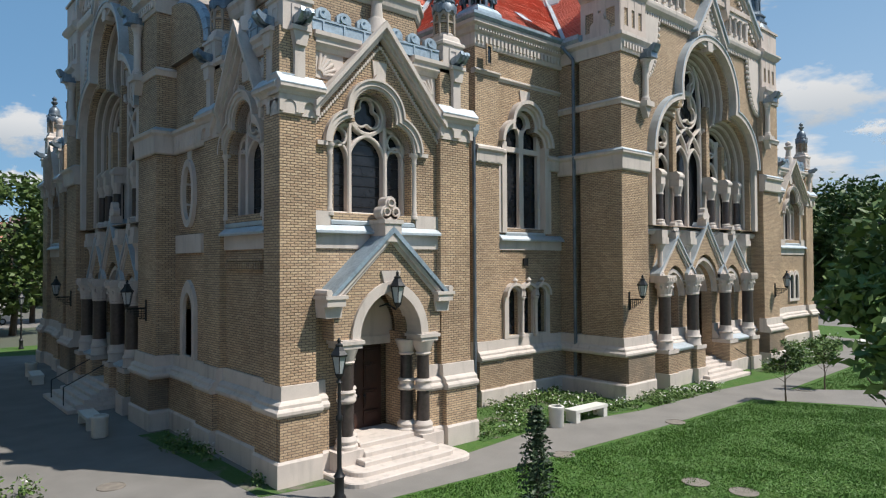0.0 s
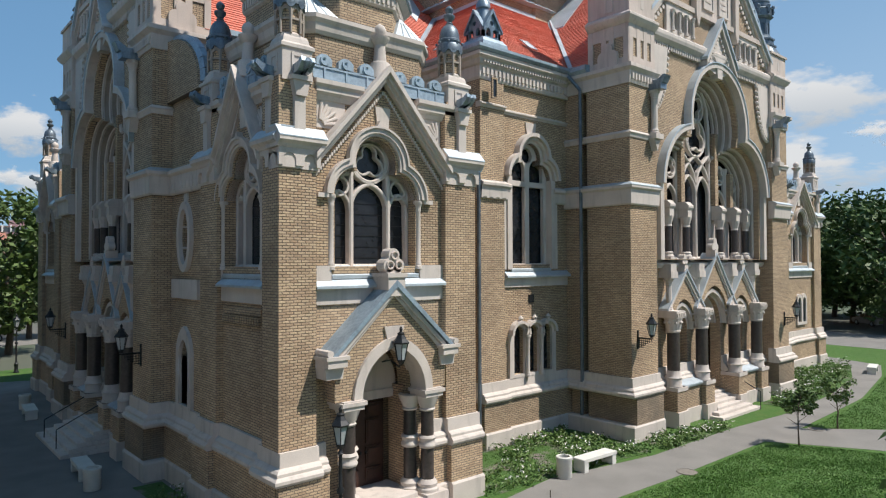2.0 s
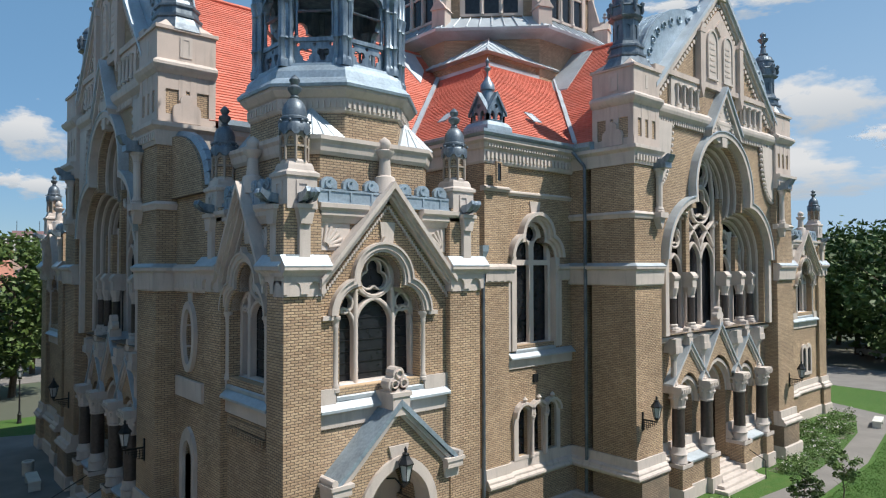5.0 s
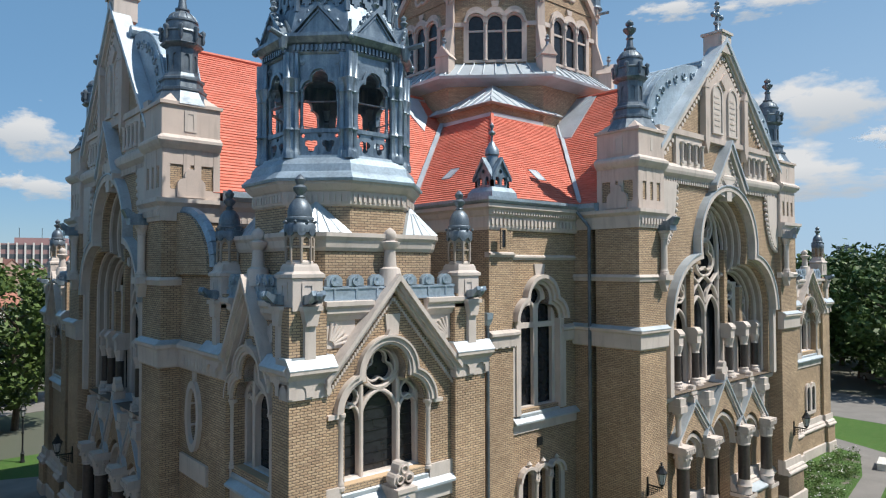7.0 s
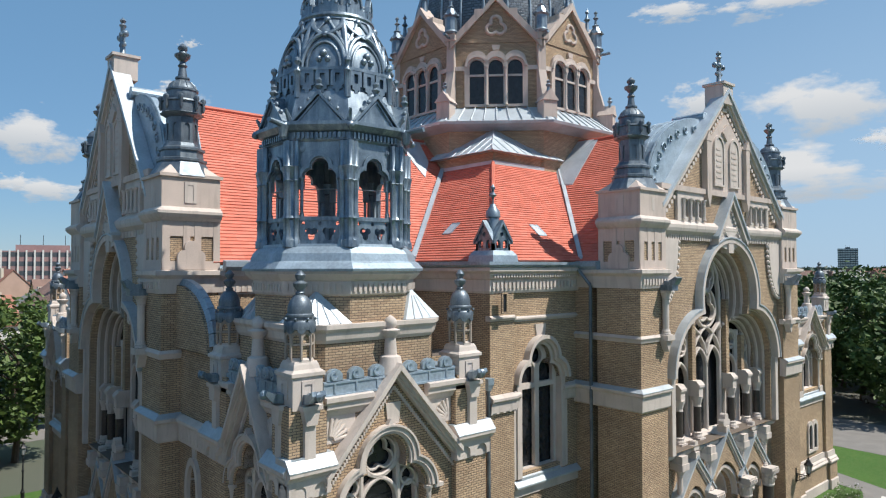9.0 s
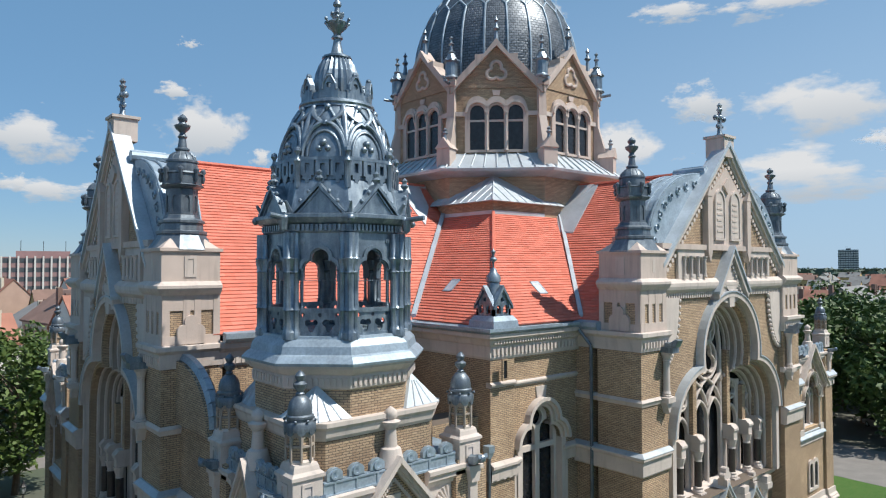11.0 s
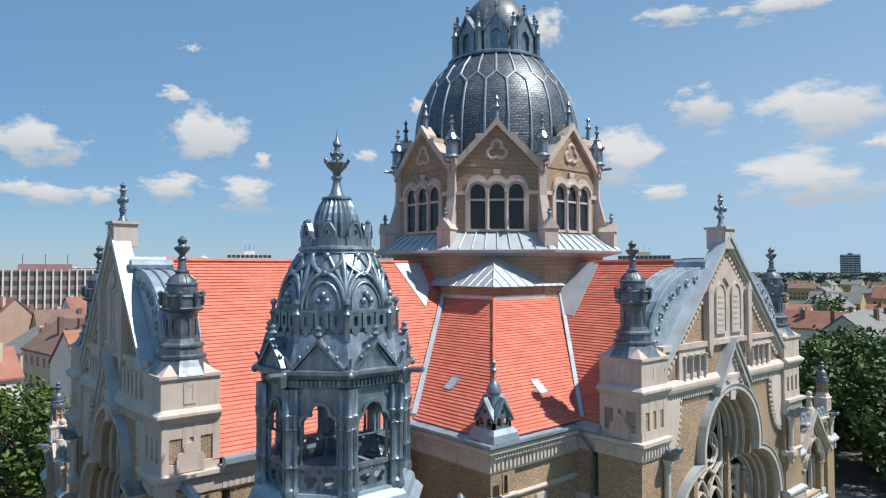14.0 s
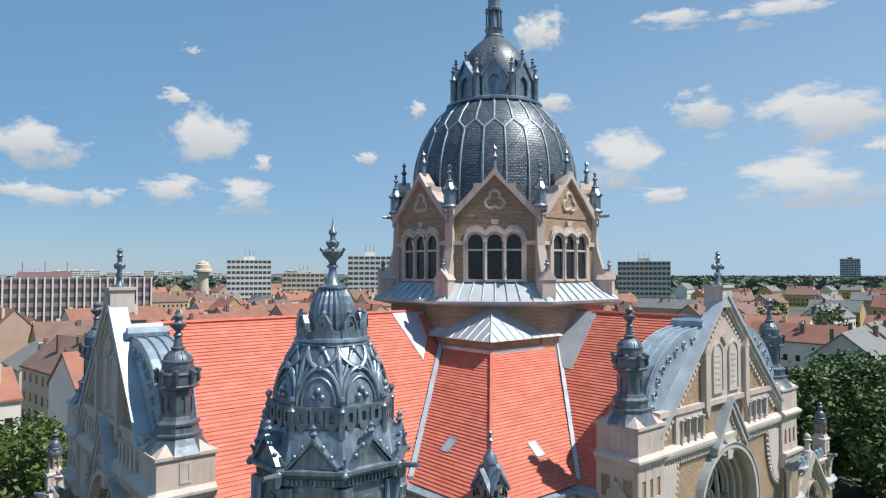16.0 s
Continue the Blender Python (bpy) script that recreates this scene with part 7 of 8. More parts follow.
# pyramid roof block on the diagonal in front of the drum
bm = B()
box(bm, W, 16.95, 22.2, 9.55, 14.6, 20.5, 22.25)
part("wall", bm, BRICK, ROOT)
bm = B()
pyramid_seams = []
ap = (19.6, 12.1, 24.5)
solid(bm, [(16.45, 9.1, 22.25), (22.5, 9.1, 22.25), (22.5, 14.9, 22.25), (16.45, 14.9, 22.25), ap], [(0, 1, 4), (1, 2, 4), (2, 3, 4), (3, 0, 4), (0, 1, 2, 3)])
for i in range(1, 9):
    t = i / 9
    for e0, e1 in (((16.45, 9.1, 22.27), (22.5, 9.1, 22.27)), ((16.45, 9.1, 22.27), (16.45, 14.9, 22.27))):
        p = Vector(e0).lerp(Vector(e1), t)
        m = Vector(ap).lerp(Vector(e1 if t > 0.5 else e0), abs(2 * t - 1))
        pyramid_seams.append((p, m))
rod(bm, (16.45, 9.1, 22.27), ap, 0.05, 5)
pyramid = part("pyramid_roof", bm, LIGHTZINC, ROOT, "low standing-seam zinc pyramid roof")
for p, q in pyramid_seams:
    part("seam", rod(B(), p, q, 0.03, 4), LIGHTZINC, pyramid)

# drain pipes
for pts in ([(10.36, 3.3, 0.1), (10.36, 3.3, 2.3), (10.4, 3.34, 2.7), (10.4, 3.34, 11.2)], [(16.05, 2.6, 0.2), (16.05, 2.6, 1.9), (15.95, 2.5, 2.3), (15.95, 2.5, 15.2), (15.75, 3.0, 15.9)]):
    bm = B()
    pipe(bm, pts, 0.075, 8)
    part("drain_pipe", bm, PINZINC, ROOT, "round dark zinc drain pipe", smooth=True)
bm = B()
lathe(bm, [(0.1, 11.1), (0.22, 11.35), (0.24, 11.6)], 10.4, 3.34, 4, math.pi / 4)
part("pipe_head", bm, ZINC, ROOT)


# ---- ground ----
def lawn_material():
    n = Nodes("mown_lawn", 0.95)
    a = n.noise(0.25, 5)
    b = n.noise(25, 4)
    c = n.noise(2.5, 3)
    col = n.mix(0.5, n.ramp(a, (0.3, (0.032, 0.098, 0.011)), (0.7, (0.058, 0.14, 0.018))), n.ramp(b, (0.3, (0.022, 0.07, 0.007)), (0.7, (0.066, 0.15, 0.02))))
    col = n.mix(0.25, col, n.ramp(c, (0.45, (0.06, 0.13, 0.02)), (0.75, (0.17, 0.17, 0.06))))
    n.colour(col)
    n.bump(b, 0.8, 0.05)
    return n.mat


def town_material():
    n = Nodes("far_town_ground", 0.95)
    a = n.noise(0.02, 6)
    n.colour(n.ramp(a, (0.35, (0.035, 0.075, 0.022)), (0.6, (0.11, 0.105, 0.09))))
    return n.mat


LAWN = lawn_material()
TOWN = town_material()
def bed_material():
    n = Nodes("planted_ground", 0.95)
    a, b = n.noise(1.1, 5), n.noise(30, 4)
    green = n.ramp(b, (0.3, (0.03, 0.075, 0.012)), (0.7, (0.075, 0.15, 0.03)))
    soil = n.ramp(b, (0.3, (0.12, 0.10, 0.085)), (0.7, (0.22, 0.195, 0.165)))
    n.colour(n.mix(n.ramp(a, (0.52, (0, 0, 0)), (0.66, (1, 1, 1))), green, soil))
    n.bump(b, 0.8, 0.04)
    return n.mat


BEDGROUND = bed_material()
SOIL = plain("gravelly_soil", (0.20, 0.175, 0.15), 0.95, 0, 0.3, 6.0, 0.5, 45)
CONCRETE = plain("pale_concrete", (0.62, 0.60, 0.55), 0.85, 0, 0.1, 3.0, 0.2)


def sheet(name, pts, z, mat, label, category=""):
    """Flat paving with a thin edge."""
    bm = B()
    lo = [bm.verts.new((x, y, z - 0.05)) for x, y in pts]
    hi = [bm.verts.new((x, y, z)) for x, y in pts]
    bm.faces.new(hi)
    bm.faces.new(lo)
    for i in range(len(pts)):
        j = (i + 1) % len(pts)
        bm.faces.new((lo[i], lo[j], hi[j], hi[i]))
    return tagged(part(name, bm, mat), label, category, kind="structure")


sheet("ground", [(-7000, -7000), (7000, -7000), (7000, 7000), (-7000, 7000)], -0.03, TOWN, "wide town ground reaching the horizon", "ground")
sheet("lawn", [(-60, -70), (70, -70), (60, 6), (56, 40), (-2, 40), (-60, 44)], -0.005, LAWN, "bright green mown lawn round the building", "lawn")
sheet("plaza", [(-60, -40), (-14, -40), (-4.5, -8), (-1.2, -3.2), (1.4, -2.75), (1.4, 0.5), (1.4, 33.5), (-3, 35.2), (-60, 38)], 0.0, SHADEASPHALT, "grey asphalt forecourt", "pavement")
sheet("path", [(1.4, -2.75), (5.5, -3.1), (13, -3.5), (20.2, -3.6), (22.1, -7.0), (24, -12), (27.5, -12), (26.5, -6.8), (23.6, -3.75), (33, -3.4), (42, -1.9), (47, -0.5), (50, 6), (47, 6), (45.5, 1.0), (40, -0.8), (33, -1.9), (26.6, -2.2), (21.4, -1.7), (15, -1.6), (9.9, -0.7), (5.8, -1.2), (1.4, -0.4)], 0.001, ASPHALT, "grey asphalt garden path", "path")
sheet("round_path", [(13.0 + 9 + 10 * math.cos(a), -17.5 + 8.2 * math.sin(a)) for a in [2 * math.pi * i / 40 for i in range(40)]], 0.0005, ASPHALT, "curved grey asphalt path", "path")
sheet("road", [(54, -60), (66, -60), (72, 60), (60, 60)], 0.002, ASPHALT, "side street asphalt", "road")
sheet("road", [(-60, 52), (60, 60), (60, 70), (-60, 62)], 0.0025, ASPHALT, "side street asphalt", "road")
BEDS = [[(6.95, -0.6), (9.9, -0.65), (15.4, -1.3), (15.9, -0.2), (15.9, 3.0), (6.95, 3.8)], [(16.0, -1.5), (21.3, -1.65), (21.6, -1.0), (16.3, -0.3)], [(27.5, -2.0), (33, -1.8), (40, -0.7), (45, 0.9), (45, 2.4), (33, 2.4), (32.8, -0.4), (27.6, -0.4)], [(-0.9, -0.5), (1.2, -0.9), (1.2, -0.34), (-0.34, -0.34), (-0.34, 8.0), (-1.3, 8.0)]]
for k, bed in enumerate(BEDS):
    sheet("flower_bed", bed, 0.006, BEDGROUND, "green planting bed with bare soil patches", "bed")


# ---- plants ----
def leaf_material(name, c1, c2):
    n = Nodes(name, 0.6)
    isl = n.geo.outputs["Random Per Island"]
    n.colour(n.ramp(isl, (0.0, c1), (1.0, c2)))
    return n.mat


LEAF = leaf_material("tree_leaf", (0.042, 0.08, 0.016), (0.11, 0.165, 0.036))
DARKLEAF = leaf_material("dark_tree_leaf", (0.032, 0.068, 0.015), (0.085, 0.14, 0.03))
SHRUB = leaf_material("shrub_leaf", (0.045, 0.10, 0.02), (0.14, 0.22, 0.05))
NEEDLE = leaf_material("spruce_needle", (0.02, 0.042, 0.02), (0.05, 0.085, 0.035))
PETAL = plain("white_petal", (0.75, 0.72, 0.68), 0.7, 0, 0.1, 5, 0)
BARK = plain("grey_brown_bark", (0.10, 0.075, 0.055), 0.9, 0, 0.3, 6, 0.5)


def leaf(verts, faces, p, size, rnd):
    """One pointed leaf of four corners, turned at random."""
    a = Vector((rnd.gauss(0, 1), rnd.gauss(0, 1), rnd.gauss(0, 0.6))).normalized()
    b = a.cross(Vector((rnd.gauss(0, 1), rnd.gauss(0, 1), rnd.gauss(0, 1)))).normalized()
    i = len(verts)
    verts += [p - a * size, p + b * size * 0.45, p + a * size, p - b * size * 0.45]
    faces.append((i, i + 1, i + 2, i + 3))


def leaf_object(name, verts, faces, mat, parent):
    me = bpy.data.meshes.new(name)
    me.from_pydata([tuple(v) for v in verts], [], faces)
    me.materials.append(mat)
    ob = new(name, me)
    ob.parent = parent
    return ob


def tree(x, y, h, r, seed, mat, label, clumps=46, per=46, size=0.3, trunk=0.22, low=0.3, group="garden trees", squash=1.0):
    rnd = random.Random(seed)
    t = holder("tree", label, "tree", (x, y, 0), group)
    bm = B()
    pts = [Vector((0, 0, -0.05))]
    for i in range(1, 6):
        pts.append(Vector((rnd.uniform(-0.08, 0.08) * h * 0.2, rnd.uniform(-0.08, 0.08) * h * 0.2, h * 0.7 * i / 5)))
    for i in range(5):
        rod(bm, pts[i], pts[i + 1], trunk * (1 - i * 0.16), 8, trunk * (1 - (i + 1) * 0.16))
    tips = []
    for i in range(9):
        a = i * 2.4 + rnd.uniform(-0.3, 0.3)
        base = pts[2].lerp(pts[5], i / 9)
        tip = base + Vector((math.cos(a) * r * 0.7, math.sin(a) * r * 0.7, h * rnd.uniform(0.08, 0.25)))
        rod(bm, base, tip, trunk * 0.35, 6, trunk * 0.08)
        tips.append(tip)
    part("trunk", bm, BARK, t, smooth=True)
    verts, faces = [], []
    zc, rz = h * (1 + low) / 2, h * (1 - low) / 2
    for i in range(clumps):
        u = rnd.uniform(-1, 1)
        a = rnd.uniform(0, 2 * math.pi)
        q = rnd.uniform(0.55, 1.0) ** 0.6
        s = math.sqrt(1 - u * u)
        c = Vector((r * q * s * math.cos(a), r * q * s * math.sin(a), zc + rz * q * u))
        cr = r * rnd.uniform(0.2, 0.34)
        for k in range(per):
            d = Vector((rnd.gauss(0, 1), rnd.gauss(0, 1), rnd.gauss(0, 0.8))).normalized() * cr * rnd.uniform(0.5, 1.05)
            leaf(verts, faces, c + d, size * rnd.uniform(0.7, 1.3), rnd)
    leaf_object("crown", verts, faces, mat, t)
    return t


tree(-0.9, -14.76, 6.5, 1.02, 3, SHRUB, "leafy garden tree with hanging branches", 70, 120, 0.075, 0.07, 0.66)
tree(20.6, -4.8, 2.5, 0.65, 5, DARKLEAF, "young slender tree planted in the lawn", 20, 40, 0.09, 0.04, 0.5)
tree(24.7, -4.9, 2.6, 0.7, 6, SHRUB, "young slender tree planted in the lawn", 20, 40, 0.09, 0.04, 0.45)
# the last five are out of view, added to keep sky light off the left front
for i, (x, y, h, r) in enumerate(((1.0, 49.5, 14.0, 4.4), (-5.5, 47.0, 12.0, 4.0), (-9.0, 52.0, 13.0, 4.5), (-14.0, 47.0, 12.0, 4.5), (4.5, 62.0, 11.0, 3.6), (-14.0, 38.0, 17.0, 6.5), (-14.0, 27.0, 18.0, 6.5), (-14.5, 16.0, 18.0, 6.5), (-16.0, 5.0, 17.0, 6.0), (-20.0, -8.0, 14.0, 5.0))):
    tree(x, y, h, r, 20 + i, LEAF, "tall leafy tree by the forecourt, the unseen ones added to block sky", 110, 60, 0.3, 0.3, 0.12, "street trees")
for i, (x, y, h, r) in enumerate(((73, 6, 14.5, 5.5), (82, 12, 15.5, 6), (91, 17, 15, 6), (72, 16, 15, 5.5), (84, 2, 14, 6), (97, 8, 15, 6), (64, 27, 13, 5), (76, 26, 15, 6))):
    tree(x, y, h, r, 40 + i, DARKLEAF, "dense dark street tree beyond the lawn", 110, 64, 0.36, 0.35, 0.1, "street trees")


def spruce(x, y, h):
    rnd = random.Random(9)
    t = holder("spruce", "small dark young spruce on the lawn", "tree", (x, y, 0))
    bm = B()
    rod(bm, (0, 0, -0.03), (0, 0, h), 0.05, 8, 0.008)
    part("trunk", bm, BARK, t)
    bm = B()
    verts, faces = [], []
    for i in range(26):
        z = 0.3 + (h - 0.4) * i / 26
        rr = 0.62 * (1 - z / h) ** 0.8 + 0.05
        for k in range(7):
            a = i * 0.9 + k * 2 * math.pi / 7 + rnd.uniform(-0.2, 0.2)
            q = rr * rnd.uniform(0.75, 1.15)
            tip = Vector((q * math.cos(a), q * math.sin(a), z - 0.05 + 0.2 * q))
            for s in range(12):
                leaf(verts, faces, Vector((0, 0, z)).lerp(tip, (s + 1) / 12) + Vector((rnd.uniform(-1, 1), rnd.uniform(-1, 1), rnd.uniform(-1, 1))) * 0.03, 0.06, rnd)
    leaf_object("crown", verts, faces, NEEDLE, t)


spruce(1.4, -7.7, 3.3)


def inside(p, poly):
    x, y = p
    c = False
    for (x0, y0), (x1, y1) in zip(poly, poly[1:] + poly[:1]):
        if (y0 > y) != (y1 > y) and x < (x1 - x0) * (y - y0) / (y1 - y0) + x0:
            c = not c
    return c


def planting(poly, n, seed, hgt, bare=0.0):
    rnd = random.Random(seed)
    xs, ys = [p[0] for p in poly], [p[1] for p in poly]
    verts, faces, pv, pf = [], [], [], []
    made = 0
    while made < n:
        p = (rnd.uniform(min(xs), max(xs)), rnd.uniform(min(ys), max(ys)))
        if not inside(p, poly) or noise.noise(Vector((p[0] * 0.6, p[1] * 0.6, seed))) < bare:
            made += 0.25
            continue
        made += 1
        hh = hgt * rnd.uniform(0.4, 1.2)
        c = Vector((*p, hh * 0.5))
        for k in range(26):
            d = Vector((rnd.gauss(0, 0.13), rnd.gauss(0, 0.13), rnd.uniform(-0.5, 0.5) * hh))
            leaf(verts, faces, c + d, 0.06 * rnd.uniform(0.7, 1.4), rnd)
        if rnd.random() < 0.3:
            for k in range(3):
                leaf(pv, pf, c + Vector((rnd.gauss(0, 0.1), rnd.gauss(0, 0.1), hh * 0.55)), 0.06, rnd)
    s = leaf_object("shrub_planting", verts, faces, SHRUB, None)
    tagged(s, "low green shrubs and perennials in the bed", "shrubs", kind="stuff")
    if pv:
        s = leaf_object("white_flowers", pv, pf, PETAL, None)
        tagged(s, "scattered white rose flowers over the shrubs", "flowers", kind="stuff")


def grass(poly, n, seed):
    """Short blades standing out of the lawn."""
    rnd = random.Random(seed)
    xs, ys = [p[0] for p in poly], [p[1] for p in poly]
    verts, faces = [], []
    while len(faces) < n:
        p = (rnd.uniform(min(xs), max(xs)), rnd.uniform(min(ys), max(ys)))
        if not inside(p, poly):
            continue
        hh = rnd.uniform(0.02, 0.045) * (1.3 if noise.noise(Vector((p[0] * 0.7, p[1] * 0.7, 3))) > 0 else 0.8)
        a = rnd.uniform(0, math.pi)
        dx, dy = 0.022 * math.cos(a), 0.022 * math.sin(a)
        i = len(verts)
        verts += [(p[0] - dx, p[1] - dy, 0.0), (p[0] + dx, p[1] + dy, 0.0), (p[0] + rnd.uniform(-0.04, 0.04), p[1] + rnd.uniform(-0.04, 0.04), hh)]
        faces.append((i, i + 1, i + 2))
    tagged(leaf_object("lawn_grass", verts, faces, BLADE, None), "short bright green lawn grass", "grass", kind="stuff")


BLADE = leaf_material("grass_blade", (0.048, 0.12, 0.012), (0.1, 0.215, 0.03))
grass([(1.8, -2.9), (7.8, -3.45), (14, -3.7), (20.0, -3.8), (21.6, -6.8), (22, -8.9), (16.7, -10.0), (12.9, -13.1), (11.7, -16), (1.0, -9), (-1.5, -5)], 130000, 8)
grass([(23.9, -4.0), (33, -3.6), (42, -2.1), (44, -9), (26.7, -7.0)], 24000, 9)
grass(BEDS[0], 9000, 10)
grass(BEDS[2], 6000, 11)
planting(BEDS[0], 300, 1, 0.32, -0.1)
planting(BEDS[1], 130, 2, 0.3, -0.3)
planting(BEDS[2], 480, 3, 0.5, -0.1)
planting(BEDS[3], 60, 4, 0.35, 0.0)
planting([(-9.5, 2.0), (-5.0, 3.1), (-5.6, 5.2), (-9.5, 6.0)], 220, 5, 0.45, -0.4)


# ---- street furniture ----
def bench(x, y, rz, length=1.9):
    b = holder("bench", "white concrete slab bench beside the path", "bench", (x, y, 0), "white benches")
    b.rotation_euler.z = rz
    o = Face(0, 0, 1, 0, 0, 1)
    bm = B()
    slab(bm, o, [(-length / 2, 0.36), (length / 2, 0.36), (length / 2, 0.45), (length / 2 - 0.02, 0.47), (-length / 2 + 0.02, 0.47), (-length / 2, 0.45)], -0.27, 0.27)
    part("seat", bm, CONCRETE, b)
    for s in (-1, 1):
        part("leg", box(B(), o, s * (length / 2 - 0.14) - 0.11, s * (length / 2 - 0.14) + 0.11, -0.25, 0.25, 0.0, 0.365), CONCRETE, b)


def litter_bin(x, y):
    b = holder("litter_bin", "white round concrete litter bin beside a bench", "bin", (x, y, 0), "white litter bins")
    bm = B()
    lathe(bm, [(0.25, 0), (0.27, 0.03), (0.27, 0.6), (0.29, 0.63), (0.29, 0.72), (0.27, 0.74), (0.2, 0.74), (0.2, 0.5)], 0, 0, 20)
    part("body", bm, CONCRETE, b, smooth=True)
    part("liner", lathe(B(), [(0.195, 0.4), (0.195, 0.55)], 0, 0, 16), IRON, b)


bench(12.1, -0.95, -0.03)
litter_bin(10.3, -0.95)
bench(-2.2, 10.6, 1.52, 1.7)
litter_bin(-2.35, 8.7)
bench(-1.9, 22.4, 1.5)
litter_bin(-1.75, 24.6)
bench(43.0, -1.1, 0.2)


def lantern_head(parent, x, y, z, s=1.0):
    """Six-sided glazed lantern with a hat."""
    bm = B()
    for i in range(6):
        a = i * math.pi / 3
        rod(bm, (x + 0.11 * s * math.cos(a), y + 0.11 * s * math.sin(a), z), (x + 0.2 * s * math.cos(a), y + 0.2 * s * math.sin(a), z + 0.45 * s), 0.012 * s, 4)
    lathe(bm, [(0.05 * s, z - 0.12 * s), (0.12 * s, z - 0.02 * s), (0.12 * s, z + 0.01 * s)], x, y, 6)
    lathe(bm, [(0.23 * s, z + 0.44 * s), (0.24 * s, z + 0.48 * s), (0.16 * s, z + 0.58 * s), (0.1 * s, z + 0.68 * s), (0.11 * s, z + 0.72 * s), (0.04 * s, z + 0.76 * s), (0.05 * s, z + 0.84 * s), (0, z + 0.92 * s)], x, y, 6)
    part("lantern_frame", bm, IRON, parent)
    part("lantern_glass", lathe(B(), [(0.1 * s, z + 0.01 * s), (0.185 * s, z + 0.44 * s)], x, y, 6), FROST, parent)


FROST = plain("milky_lamp_glass", (0.42, 0.44, 0.45), 0.2, 0, 0.1, 4, 0)


def street_lamp(x, y, h=4.0):
    b = holder("street_lamp", "black cast-iron lamp post with glazed lantern", "street lamp", (x, y, 0), "lamp posts")
    k = h - 0.95
    bm = B()
    lathe(bm, [(0.17, 0), (0.17, 0.08), (0.12, 0.15), (0.12, 0.55), (0.15, 0.6), (0.09, 0.68), (0.06, 0.8), (0.055, k * 0.62), (0.09, k * 0.63), (0.09, k * 0.66), (0.05, k * 0.68), (0.042, k - 0.25), (0.08, k - 0.22), (0.04, k - 0.16), (0.03, k)], 0, 0, 12)
    part("post", bm, IRON, b, smooth=True)
    lantern_head(b, 0, 0, k)


street_lamp(0.5, -2.0, 4.1)
street_lamp(-0.1, 38.3, 4.1)


def wall_lantern(f, u, d, z, label):
    """Lantern on a pierced iron bracket."""
    p = f(u, d, 0)
    b = holder("wall_lantern", label, "wall lamp", (p.x, p.y, z), "wall lanterns")
    g = Face(0, 0, f.n.x, f.n.y, f.u.x, f.u.y)
    bm = B()
    box(bm, g, 0.0, 0.05, -0.04, 0.04, -0.45, 0.35)
    for i in range(5):
        zz = 0.0 - 0.09 * i
        box(bm, g, 0.03, 0.68 - 0.1 * i, -0.012, 0.012, zz, zz + 0.025)
    for i in range(7):
        v = 0.08 + i * 0.095
        box(bm, g, v, v + 0.02, -0.012, 0.012, -0.4 + 0.052 * i, 0.06)
    box(bm, g, 0.0, 0.75, -0.02, 0.02, 0.02, 0.06)
    part("bracket", bm, IRON, b)
    q = g(0.68, 0, 0)
    lantern_head(b, q.x, q.y, 0.2, 1.0)


wall_lantern(FT, 16.6, 0.0, 4.25, "black iron wall lantern on a latticed bracket")
wall_lantern(FT, 31.7, 0.0, 4.25, "black iron wall lantern on a latticed bracket")
wall_lantern(FS, 9.6, 0.0, 4.25, "black iron wall lantern on a latticed bracket")
wall_lantern(FS, 21.4, 0.0, 4.25, "black iron wall lantern on a latticed bracket")


def hanging_lantern(x, y, z):
    b = holder("porch_lantern", "black lantern on a curled iron arm over the porch", "wall lamp", (x, y, z))
    bm = B()
    pipe(bm, [(0, 0.9, -0.15), (0, 0.5, -0.05), (0, 0.1, -0.2), (0, 0, -0.12)], 0.025, 6)
    part("arm", bm, IRON, b)
    lantern_head(b, 0, 0, 0, 1.05)


hanging_lantern(3.3, -0.75, 4.75)


def hand_rail(x, y, rz):
    b = holder("hand_rail", "thin black iron hand rail beside the steps", "railing", (x, y, 0), "step railings")
    b.rotation_euler.z = rz
    bm = B()
    pipe(bm, [(0, -1.7, 0), (0, -1.7, 0.9), (0, 0.0, 1.75)], 0.022, 6)
    part("rail", bm, IRON, b)
    part("post", rod(B(), (0, 0, 0.8), (0, 0, 1.75), 0.022, 6), IRON, b)


hand_rail(26.15, 0.8, 0)
hand_rail(-0.6, 14.4, -math.pi / 2)
hand_rail(-0.6, 16.7, -math.pi / 2)

for i, (x, y) in enumerate(((7.7, -3.32), (14.0, -3.5), (8.3, -7.3), (8.5, -8.5), (-3.5, 2.9), (23.9, -4.3))):
    m = holder("ground_cover", "flat round grey inspection cover in the ground", "manhole", (x, y, 0), "inspection covers")
    bm = B()
    lathe(bm, [(0.36, -0.01), (0.36, 0.02), (0.33, 0.03), (0.33, 0.02), (0.0, 0.02)], 0, 0, 20)
    part("plate", bm, SOIL, m)


